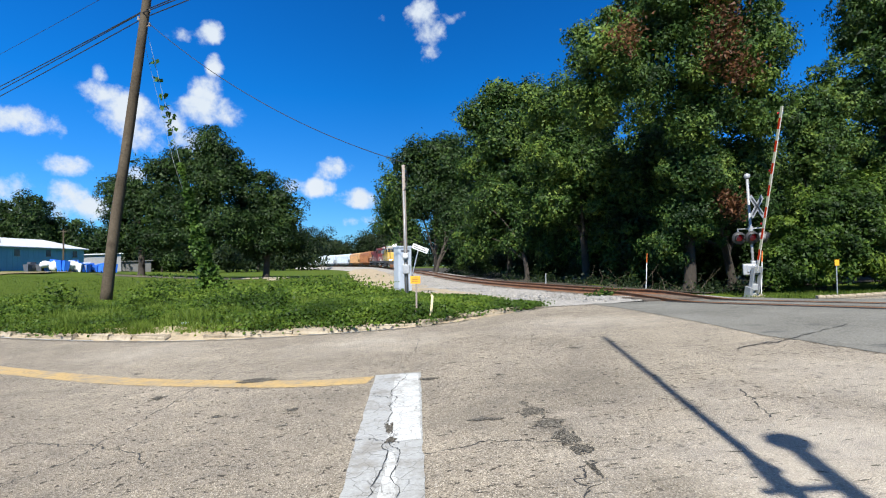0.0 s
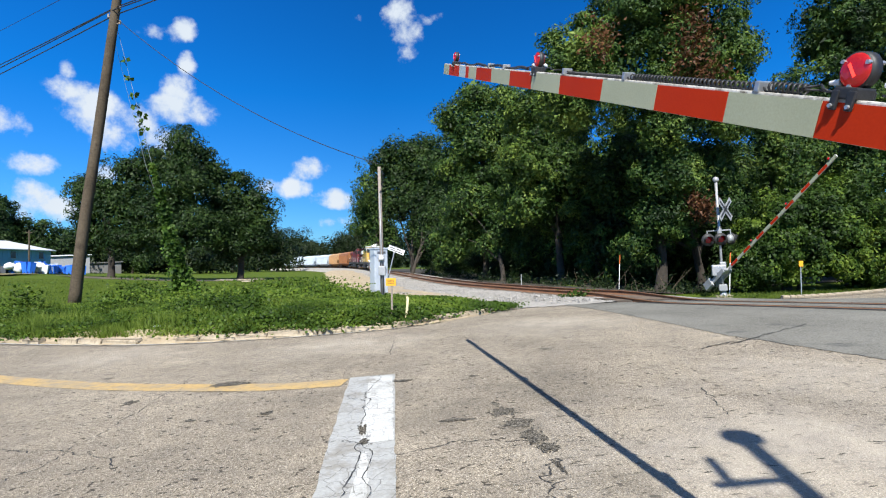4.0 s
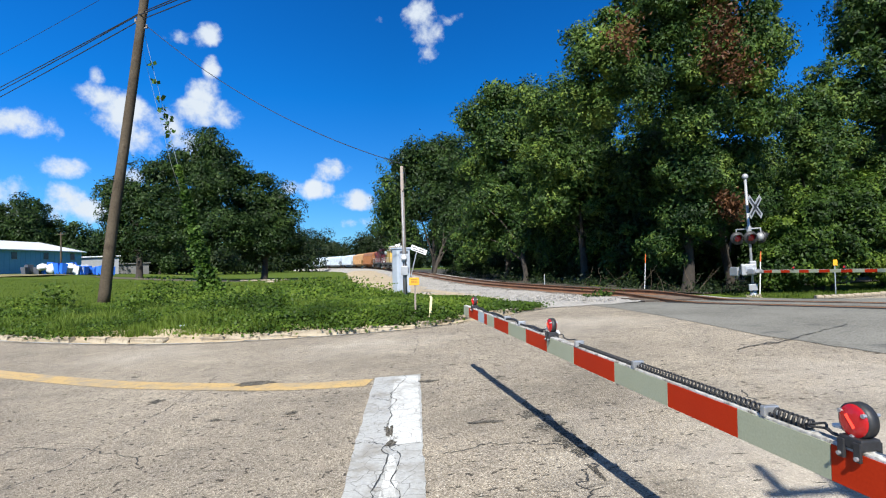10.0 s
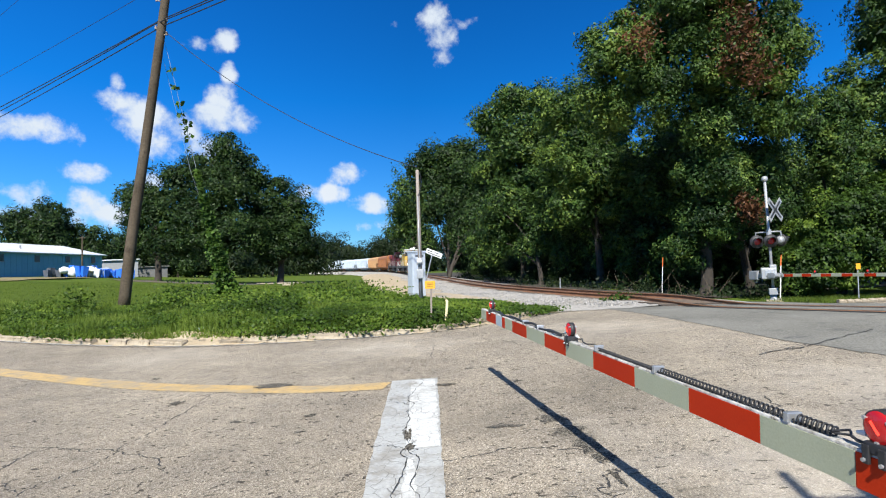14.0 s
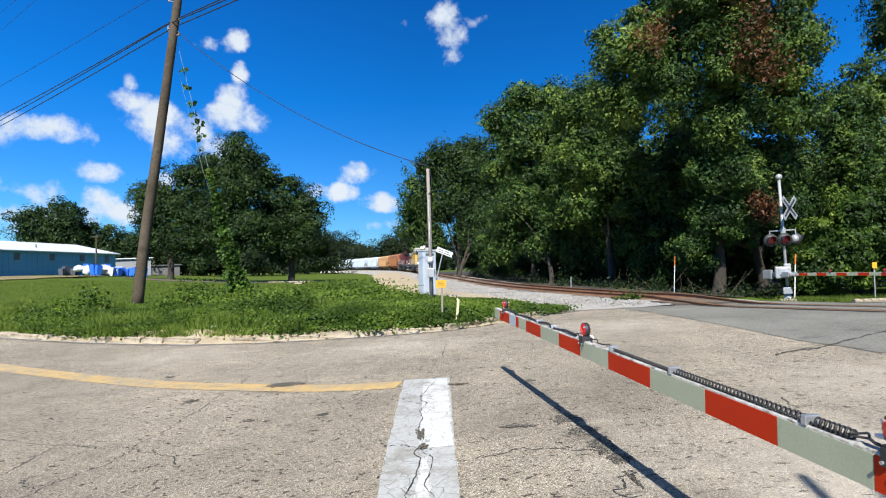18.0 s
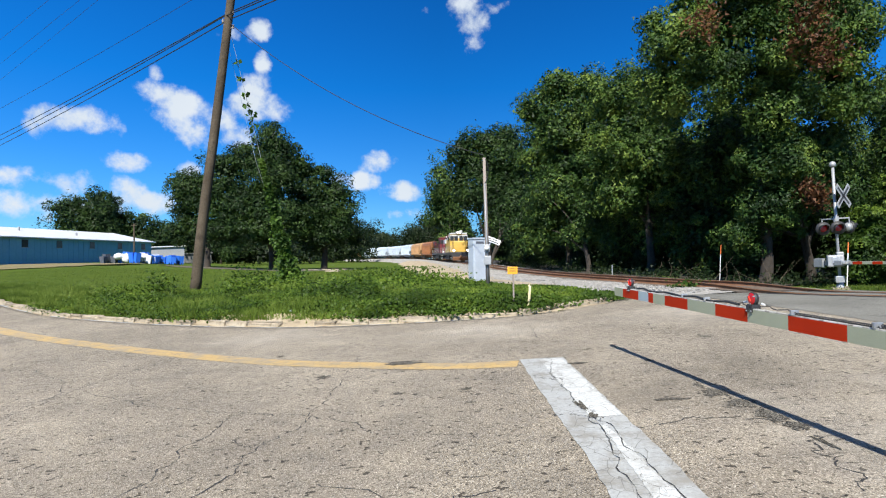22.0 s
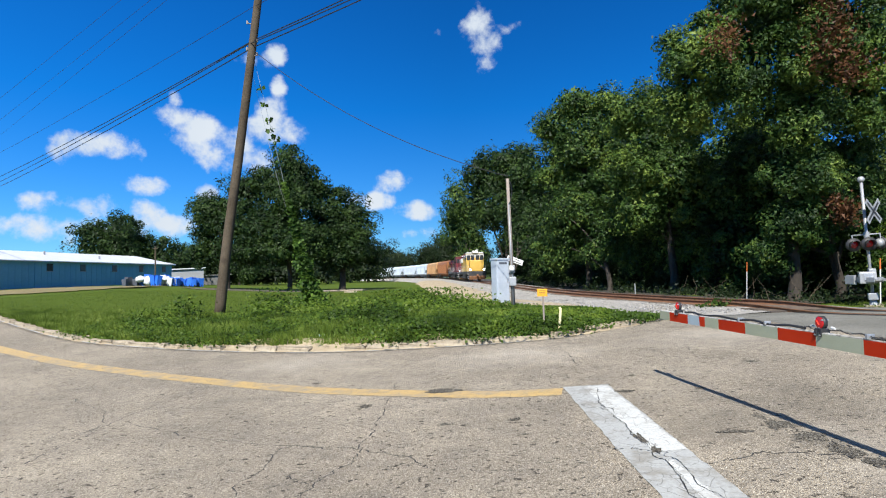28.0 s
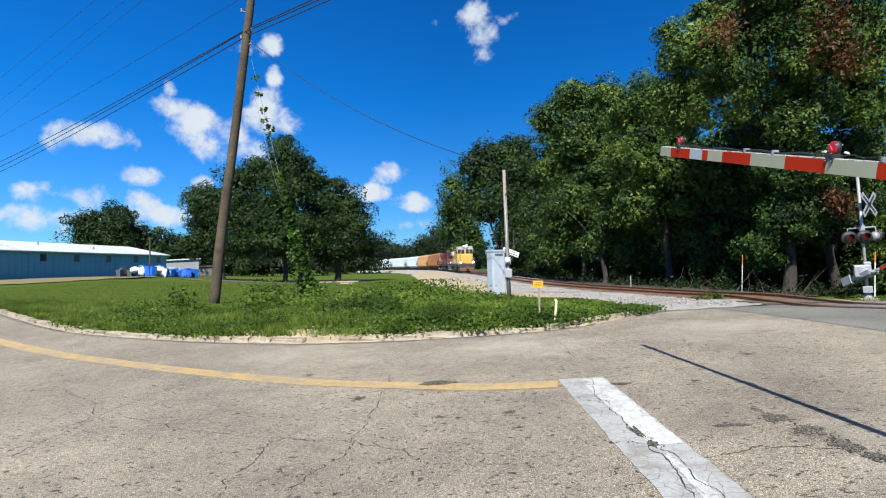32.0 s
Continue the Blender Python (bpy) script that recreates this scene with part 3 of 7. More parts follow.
def leaf_mesh(name, centres, size, normal_up=0.0, long=1.25, out=None, slender=False):
    """One small leaf at each centre: two bent triangles, or one where the leaves are slender and many."""
    c = np.asarray(centres, float)
    n = len(c)
    d = RNG.normal(size=(n, 3))
    d[:, 2] += normal_up * 1.5
    if out is not None:
        d = d * (0.55 if slender else 0.75) + out
    d /= np.linalg.norm(d, axis=1)[:, None]
    a = np.cross(d, RNG.normal(size=(n, 3)))
    a /= np.linalg.norm(a, axis=1)[:, None] + 1e-9
    b = np.cross(d, a)
    s = (size * RNG.uniform(0.6, 1.35, n))[:, None]
    if slender:
        v = np.stack([c - a * s * long / 2 + b * s / 2, c - a * s * long / 2 - b * s / 2, c + a * s * long / 2], 1).reshape(-1, 3)
        return raw_mesh(name, v, np.arange(3 * n).reshape(-1, 3))
    v = np.stack([c - a * s * long / 2, c + b * s / 2 - d * s * 0.12, c + a * s * long / 2, c - b * s / 2 - d * s * 0.12], 1).reshape(-1, 3)
    return raw_mesh(name, v, np.arange(4 * n).reshape(-1, 4))


def crown_points(blobs, leaf, dense=1.0):
    """Leaf places on boughs that jut from ellipsoids (x, y, z, rx, ry, rz): each bough is a small leafy dome."""
    spots, ways, sizes = [], [], []
    for b in blobs:
        c, r = np.array(b[:3], float), np.array(b[3:], float)
        rb = 4.0 * leaf
        area = 4 * math.pi * ((r[0] * r[1]) ** 1.6 + (r[1] * r[2]) ** 1.6 + (r[0] * r[2]) ** 1.6) ** 0.625 / 3 ** 0.625
        k = max(6, int(dense * 1.7 * area / (math.pi * rb * rb)))
        d = RNG.normal(size=(k, 3))
        d /= np.linalg.norm(d, axis=1)[:, None]
        at = c + d * r * RNG.uniform(0.55, 1.04, k)[:, None]
        size = rb * RNG.uniform(0.45, 1.35, k)
        per = 245
        o = RNG.normal(size=(k * per, 3))
        o /= np.linalg.norm(o, axis=1)[:, None]
        o[:, 2] = np.abs(o[:, 2]) * np.where(RNG.random(k * per) < 0.64, 1, -0.8)
        reach = RNG.uniform(0.45, 1.0, k * per) ** 0.6 * np.where(RNG.random(k * per) < 0.07, 1.28, 1.0)
        p = np.repeat(at, per, 0) + o * (1.0, 1.0, 0.88) * (reach * np.repeat(size, per))[:, None]
        spots.append(p)
        ways.append(np.repeat(d, per, 0) * 0.35 + o * 0.9 + (0, 0, 0.25))
        sizes.append(np.full(k * per, 1.0))
        # coarser growth inside
        m = int(k * 26)
        o = RNG.normal(size=(m, 3))
        o /= np.linalg.norm(o, axis=1)[:, None]
        spots.append(c + o * r * RNG.uniform(0.25, 0.9, m)[:, None])
        ways.append(o)
        sizes.append(np.full(m, 1.7))
    return np.vstack(spots), np.vstack(ways), np.concatenate(sizes)


def tree(name, label, base, blobs, leaf, trunk_r, dense, mat, category="tree", limbs=7, group="", trunk_to=0.7, extra=None):
    """A tree: a bent tapered trunk with limbs that reach into the crown, and a crown of leafy boughs."""
    x, y = base
    z = float(ground_z(x, y)) - 0.1
    ob = thing(name, label, category, Matrix.Translation((x, y, z)), group)
    rel = [(b[0] - x, b[1] - y, b[2] - z, *b[3:]) for b in blobs]
    top = max(b[2] + b[5] for b in rel)
    mid = np.mean([b[:3] for b in rel], 0)
    pts = [(0, 0, 0), (0.02 * mid[0] + 0.1, 0.05 * mid[1], 0.08 * top), (mid[0] * 0.3, mid[1] * 0.3, top * 0.32), (mid[0] * 0.7, mid[1] * 0.7, top * trunk_to * 0.8), (mid[0], mid[1], top * trunk_to)]
    part("trunk", poly_tube(spline(pts, 4), [trunk_r * (1.35 if k == 0 else 1 - 0.75 * k / 16) for k in range(17)], 9), BARK, ob, smooth=True)
    for k in range(limbs):
        b = rel[k % len(rel)]
        p0 = np.array(spline(pts, 8)[int((0.25 + 0.4 * k / max(1, limbs)) * 32)])
        a = 2.4 * k + 0.4
        p2 = np.array(b[:3]) + np.array([math.cos(a) * b[3] * 0.5, math.sin(a) * b[4] * 0.5, 0.1 * b[5] * math.sin(k * 1.7)])
        p1 = p0 * 0.5 + p2 * 0.5 + np.array([0, 0, 0.04 * top])
        part("limb", poly_tube(spline([p0, p1, p2], 4), [trunk_r * (0.42 - 0.36 * i / 8) for i in range(9)], 6), BARK, ob, smooth=True)
    places, way, big = crown_points(rel, leaf, dense)
    keep = places[:, 2] > 0.25
    link("crown", leaf_mesh("crown", places[keep], leaf * 0.46 * big[keep], long=1.9, out=way[keep], slender=True), mat, ob)["kind"] = "stuff"
    if extra:
        spots, emat, n = extra
        for s in spots:
            c = np.array([s[0] - x, s[1] - y, s[2] - z]) + RNG.normal(size=(n, 3)) * s[3] * (1.0, 1.0, 1.15)
            link("dead_spray", leaf_mesh("dead_spray", c, leaf * 0.55, long=1.8, slender=True), emat, ob, "rust-brown dead leaves")["kind"] = "stuff"
    return ob


# ---- ground, road, crossing ----
EDGE = spline([(-75, 56), (-48, 38), (-34, 28.6), (-26, 23.3), (-20.5, 19.3), (-15.6, 16.1), (-12.1, 14.6), (-9.1, 13.65), (-6.3, 13.0), (-4.0, 12.85), (-1.9, 12.92), (-0.45, 13.2), (0.7, 14.15), (1.9, 15.4), (2.9, 16.6)], 8)
FAR_EDGE = spline([(2.9, 16.6), (4.1, 16.9), (6.4, 19.0), (9.0, 23.0), (11.4, 25.6), (13.2, 25.8), (15.2, 24.2), (17.5, 24.7), (22, 27.2), (32, 33.5), (62, 51)], 6)
TRACK = spline([(34, -28), (22, -8), (14.0, 3.6), (10.6, 9.4), (8.5, 13.6), (7.2, 17.4), (6.1, 22.0), (4.0, 29.0), (2.4, 35.5), (-1.1, 55.0), (-4.9, 76.0), (-8.5, 96.4), (-12.3, 117.0), (-17.3, 138.6), (-23.0, 159.0), (-29.3, 179.0), (-36.6, 199.5), (-45.7, 218.5), (-56.0, 237.0), (-65.5, 257.0), (-74.5, 290.0), (-83.0, 330.0), (-94.0, 380.0)], 20)


def road_top(x):
    both = np.vstack([EDGE, FAR_EDGE[1:]])
    return np.interp(x, both[:, 0], both[:, 1])


def track_at(s):
    """The track's centre line and heading at a distance along it."""
    x, y = np.interp(s, TRACK_S, TRACK[:, 0]), np.interp(s, TRACK_S, TRACK[:, 1])
    x2, y2 = np.interp(s + 0.5, TRACK_S, TRACK[:, 0]), np.interp(s + 0.5, TRACK_S, TRACK[:, 1])
    return x, y, math.atan2(y2 - y, x2 - x)


TRACK_S = np.concatenate([[0], np.cumsum(np.hypot(*np.diff(TRACK, axis=0).T))])


def rail_z(x, y):
    return ground_z(x, y) + 0.24 + 0.42 * step(y, 36, 88) + 0.45 * step(y, 95, 165)


def near_track(x, y):
    """Distance from the track's centre line."""
    p = np.stack([np.ravel(x), np.ravel(y)], -1)
    out = np.full(len(p), 1e9)
    for a in TRACK[::3]:
        out = np.minimum(out, np.hypot(p[:, 0] - a[0], p[:, 1] - a[1]))
    return out


def ground():
    def axis(near, far):
        fine = np.arange(-near, near + 0.01, 1.0)
        out = [near]
        while out[-1] < far:
            out.append(out[-1] * 1.16 + 0.5)
        out = np.array(out[1:])
        return np.concatenate([-out[::-1], fine, out])
    xs, ys = axis(40, 4200), axis(40, 4200)
    gx, gy = np.meshgrid(xs, ys)
    z = ground_z(gx, gy) - 0.01
    under = (gy < road_top(gx) + 1.2) & (gx > -80) & (gx < 62) & (gy > -42)
    z = np.where(under, z - 0.13, z)
    n, m = gx.shape
    i = np.arange(n * m).reshape(n, m)
    faces = np.stack([i[:-1, :-1], i[:-1, 1:], i[1:, 1:], i[1:, :-1]], -1).reshape(-1, 4)
    ob = link("ground", raw_mesh("ground", np.stack([gx.ravel(), gy.ravel(), z.ravel()], -1), faces), LAWN)
    ob.data.polygons.foreach_set("use_smooth", [True] * len(ob.data.polygons))
    tagged(ob, "mown green lawn with dry tan patches", "lawn", kind="structure")


def sheet(name, cols, bottoms, tops, rows, mat, lift, label, category, skirt=0.12):
    """A paved sheet laid over the ground between two lines, with a thickness at its edges."""
    t = np.linspace(0, 1, rows) ** 0.8
    x = np.repeat(np.asarray(cols)[:, None], rows, 1)
    y = np.asarray(bottoms)[:, None] * (1 - t) + np.asarray(tops)[:, None] * t
    x = np.hstack([x, x[:, -1:]])
    y = np.hstack([y, y[:, -1:]])
    z = ground_z(x, y) + lift
    z[:, -1] -= skirt
    n, m = x.shape
    i = np.arange(n * m).reshape(n, m)
    faces = np.stack([i[:-1, :-1], i[1:, :-1], i[1:, 1:], i[:-1, 1:]], -1).reshape(-1, 4)
    ob = link(name, raw_mesh(name, np.stack([x.ravel(), y.ravel(), z.ravel()], -1), faces), mat)
    return tagged(ob, label, category, kind="structure")


def ribbon(points, width, lift, wobble=0.0):
    """A narrow band on the road along a line, as vertices and faces."""
    p = np.asarray(points, float)
    d = np.gradient(p, axis=0)
    d /= np.linalg.norm(d, axis=1)[:, None] + 1e-9
    side = np.stack([-d[:, 1], d[:, 0]], -1)
    w = width * (1 + wobble * RNG.uniform(-1, 1, len(p)))[:, None] / 2
    a, b = p + side * w, p - side * w
    v = np.vstack([a, b])
    z = ground_z(v[:, 0], v[:, 1]) + lift
    n = len(p)
    i = np.arange(n - 1)
    return np.column_stack([v, z]), np.stack([i, i + n, i + n + 1, i + 1], -1)


def surfaces():
    ground()
    cols = np.concatenate([np.linspace(-74, -30, 20), np.linspace(-29, 3, 90), np.linspace(3.4, 24, 70), np.linspace(25, 60, 20)])
    sheet("road", cols, np.full(len(cols), -40.0), road_top(cols), 120, ROAD, 0.0, "pale worn asphalt street with cracks and scuffs", "road")
    # darker asphalt round the rails
    c = np.concatenate([np.linspace(4.2, 6.0, 70), np.linspace(6.1, 16.5, 50)])
    low = np.interp(c, [4.2, 4.42, 4.64, 5.03, 5.7, 7.3, 16.5], [16.6, 14.85, 8.74, 6.69, 2.7, -6.0, -24.0]) + 0.12 * RNG.normal(size=len(c))
    sheet("crossing", c, low, road_top(c) - 0.02, 60, DARK_ASPHALT, 0.007, "darker grey asphalt of the railway crossing", "crossing", 0.02)


def markings():
    bar = link("stop_bar", raw_mesh("stop_bar", *bar_mesh()), WHITE_PAINT)
    tagged(bar, "wide white stop bar, worn and cracked", "road marking", kind="structure")
    mid = spline([(-40, 28.5), (-30, 22.3), (-22, 17.6), (-16.3, 14.35), (-12.6, 12.3), (-10.2, 11.15), (-7.2, 9.65), (-4.85, 8.45), (-3.1, 7.75), (-1.85, 7.33), (-0.93, 7.22)], 10)
    side = np.gradient(mid, axis=0)
    side = np.stack([-side[:, 1], side[:, 0]], -1) / np.linalg.norm(side, axis=1)[:, None]
    for off in (-0.106, 0.106):
        ob = link("centre_line", raw_mesh("centre_line", *ribbon(mid + side * off, 0.206, 0.006, 0.04)), YELLOW_PAINT)
        tagged(ob, "faded yellow double centre line", "road marking", kind="structure")


def bar_mesh():
    rows, cols = 60, 9
    v = []
    for k in range(rows):
        y = 7.5 - k * 0.105
        left, right = np.interp(y, [1.3, 3.7, 5.4, 7.5], [-0.45, -0.57, -0.73, -0.90]), np.interp(y, [1.3, 3.65, 5.4, 7.5], [0.05, -0.05, -0.17, -0.31])
        for j in range(cols):
            x = left + (right - left) * j / (cols - 1) + (RNG.normal() * 0.005 if j in (0, cols - 1) else 0)
            v.append((x, y, float(ground_z(x, y)) + 0.006))
    i = np.arange(rows * cols).reshape(rows, cols)
    return v, np.stack([i[:-1, :-1], i[1:, :-1], i[1:, 1:], i[:-1, 1:]], -1).reshape(-1, 4)


def wander(a, b, n, amount):
    """A crack's line from a to b that strays sideways."""
    a, b = np.array(a, float), np.array(b, float)
    t = np.linspace(0, 1, n)[:, None]
    stray = np.cumsum(RNG.normal(size=(n, 2)), 0) * amount / math.sqrt(n)
    stray -= t * stray[-1] + (1 - t) * stray[0]
    return a + (b - a) * t + stray


def crossing_things():
    # rails, each its own thing, on timber ties
    s = np.arange(0, TRACK_S[-1], 1.0)
    pts = np.array([track_at(v) for v in s])
    for off in (-0.76, 0.76):
        line = np.stack([pts[:, 0] - np.sin(pts[:, 2]) * off, pts[:, 1] + np.cos(pts[:, 2]) * off], -1)
        z = rail_z(line[:, 0], line[:, 1]) + 0.04 - 0.25 * (1 - step(pts[:, 1], 15.5, 20.5))
        prof = np.array([(-0.07, -0.18), (-0.07, -0.155), (-0.012, -0.135), (-0.012, -0.04), (-0.036, -0.03), (-0.036, 0.0), (0.036, 0.0), (0.036, -0.03), (0.012, -0.04), (0.012, -0.135), (0.07, -0.155), (0.07, -0.18)])
        side = np.stack([-np.sin(pts[:, 2]), np.cos(pts[:, 2])], -1)
        v = np.concatenate([np.column_stack([line + side * a, z + b]) for a, b in prof])
        n, k = len(line), len(prof)
        i = np.arange(n - 1)
        f = np.concatenate([np.stack([j * n + i, j * n + i + 1, (j + 1) * n + i + 1, (j + 1) * n + i], -1) for j in range(k - 1)])
        rail = link("rail", raw_mesh("rail", v, f), RUST)
        tagged(rail, "rusty steel rail on timber ties", "rail", "rails", kind="structure")
        v, f = ribbon(line, 0.06, 0, 0)
        v[:, 2] = np.tile(z, 2) + 0.003
        link("rail_head", raw_mesh("rail_head", v, f), RAILTOP, rail, "worn brown rail head")
    # ballast bed, wide on the street's side, and a strip of bare soil beyond it
    keep = [p for p in pts if p[1] > 16.6]
    for name, prof, first, last, mat, words in (("ballast_bed", [(-4.6, -1.05), (-3.2, -0.34), (-2.4, -0.17), (-1.5, -0.13), (0, -0.13), (1.5, -0.13), (2.6, -0.175), (4.4, -0.195), (5.6, -0.21), (6.2, -0.30), (7.6, -1.05)], 16.6, 900, BALLAST, "pale grey crushed-stone ballast under the track"), ("oiled_ballast", [(-1.38, -0.122), (-0.7, -0.112), (0.7, -0.112), (1.38, -0.122)], 17.0, 300, OILED, "brown rust-stained ballast between the rails"), ("bare_soil", [(3.7, -0.20), (4.6, -0.172), (5.8, -0.180), (7.2, -0.205), (8.2, -0.28), (9.6, -1.05)], 22, 130, SAND, "strip of bare tan soil beside the ballast")):
        v, rows = [], 0
        for x, y, a in keep:
            if not first <= y <= last:
                continue
            rows += 1
            tight = np.interp(y, [16.6, 19, 24], [0.74, 0.90, 1.0])
            for o, h in prof:
                oo = o * (tight if o > 0 else 1.0) + (0.35 * RNG.normal() if o > 5.5 else 0)
                px, py = x - math.sin(a) * oo, y + math.cos(a) * oo
                v.append((px, py, float(rail_z(px, py)) + h - 0.09 * (1 - float(step(y, 16.6, 20.0))) + 0.012 * RNG.normal()))
        k = len(prof)
        i = np.arange(rows * k).reshape(-1, k)
        bed = link(name, raw_mesh(name, v, np.stack([i[:-1, :-1], i[:-1, 1:], i[1:, 1:], i[1:, :-1]], -1).reshape(-1, 4)), mat)
        tagged(bed, words, "soil" if name == "bare_soil" else "ballast", kind="structure")


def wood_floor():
    """Dark brown ground sheet under the trees beside the track."""
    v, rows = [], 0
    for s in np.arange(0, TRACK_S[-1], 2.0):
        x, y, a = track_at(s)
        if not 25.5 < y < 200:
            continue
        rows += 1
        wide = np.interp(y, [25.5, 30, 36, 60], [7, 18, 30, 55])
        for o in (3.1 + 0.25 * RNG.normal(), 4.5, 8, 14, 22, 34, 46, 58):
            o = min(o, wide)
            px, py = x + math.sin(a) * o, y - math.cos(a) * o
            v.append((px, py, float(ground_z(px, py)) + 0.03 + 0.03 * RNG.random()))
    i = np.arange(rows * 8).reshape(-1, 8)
    ob = link("wood_floor", raw_mesh("wood_floor", v, np.stack([i[:-1, :-1], i[1:, :-1], i[1:, 1:], i[:-1, 1:]], -1).reshape(-1, 4)), DARK_FLOOR)
    tagged(ob, "dark brown ground under the trees", "ground", kind="structure")


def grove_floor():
    """Bare soil and fallen leaves under the lawn trees, darkened for their shade."""
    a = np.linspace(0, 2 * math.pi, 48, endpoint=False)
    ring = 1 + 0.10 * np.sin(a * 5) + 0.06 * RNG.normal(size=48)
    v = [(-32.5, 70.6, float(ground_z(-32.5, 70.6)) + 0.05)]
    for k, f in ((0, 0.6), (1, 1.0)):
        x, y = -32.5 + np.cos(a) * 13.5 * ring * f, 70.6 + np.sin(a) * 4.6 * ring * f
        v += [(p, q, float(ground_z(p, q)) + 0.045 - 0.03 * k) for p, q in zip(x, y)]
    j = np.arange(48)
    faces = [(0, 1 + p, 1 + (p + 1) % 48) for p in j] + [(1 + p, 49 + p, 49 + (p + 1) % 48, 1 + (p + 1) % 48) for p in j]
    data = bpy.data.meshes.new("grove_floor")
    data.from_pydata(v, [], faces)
    tagged(link("grove_floor", data, SOIL_WITH_SHADE), "bare brown soil with fallen leaves under the oaks, their shade in its colour", "soil", kind="structure")


surfaces()
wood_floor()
grove_floor()
markings()
crossing_things()


# ---- crossing gates and signals ----
def lamp_on_arm(arm, x, top, size, lit):
    """A two-faced red lamp on a black bracket, clamped over the arm's upper edge."""
    bm = bmesh.new()
    tube(bm, (x, -0.016, top + 0.03 + size), (x, 0.016, top + 0.03 + size), size * 1.08, n=22)
    lamp = part("lamp", bm, BLACK, arm, "red two-faced lamp on a black bracket", True)
    for side in (-1, 1):
        bm = bmesh.new()
        ball(bm, (x, 0.016 * side, top + 0.03 + size), size, (1, 0.30, 1), 22)
        part("lens", bm, RED_LENS, lamp, smooth=True)
        for a in (0.5, 2.6, 4.7):
            bm = bmesh.new()
            tube(bm, (x + math.cos(a) * size * 0.93, 0.016 * side, top + 0.03 + size + math.sin(a) * size * 0.93), (x + math.cos(a) * size * 0.93, 0.028 * side, top + 0.03 + size + math.sin(a) * size * 0.93), 0.006, n=8)
            part("screw", bm, STEEL, lamp)
        if lit:
            bm = bmesh.new()
            box(bm, (x, 0.016 * side + 0.3 * size * side, top + 0.03 + size), (size * 0.18, 0.002, size * 0.9), Euler((0, radians(38), 0)).to_matrix())
            part("filament_glow", bm, RED_LAMP, lamp)
    bm = bmesh.new()
    box(bm, (x, 0, top + 0.016), (size * 1.6, 0.066, 0.034), bevel=0.006)
    for side in (-1, 1):
        for dx in (-0.5, 0.5):
            box(bm, (x + dx * size * 1.1, 0.033 * side, top - 0.004), (0.022, 0.010, 0.055), bevel=0.003)
    part("bracket", bm, BLACK, arm)
    for dx in (-0.55, 0.55):
        bm = bmesh.new()
        tube(bm, (x + dx * size * 1.1, -0.045, top - 0.020), (x + dx * size * 1.1, 0.045, top - 0.020), 0.006, n=8)
        part("bolt", bm, STEEL, arm)


def coil(x0, x1, z, r, turns, wire):
    n = turns * 9
    pts = [(x0 + (x1 - x0) * k / n, r * math.cos(2 * math.pi * k / 9), z + r + r * math.sin(2 * math.pi * k / 9)) for k in range(n + 1)]
    return poly_tube(pts, [wire] * len(pts), 5)


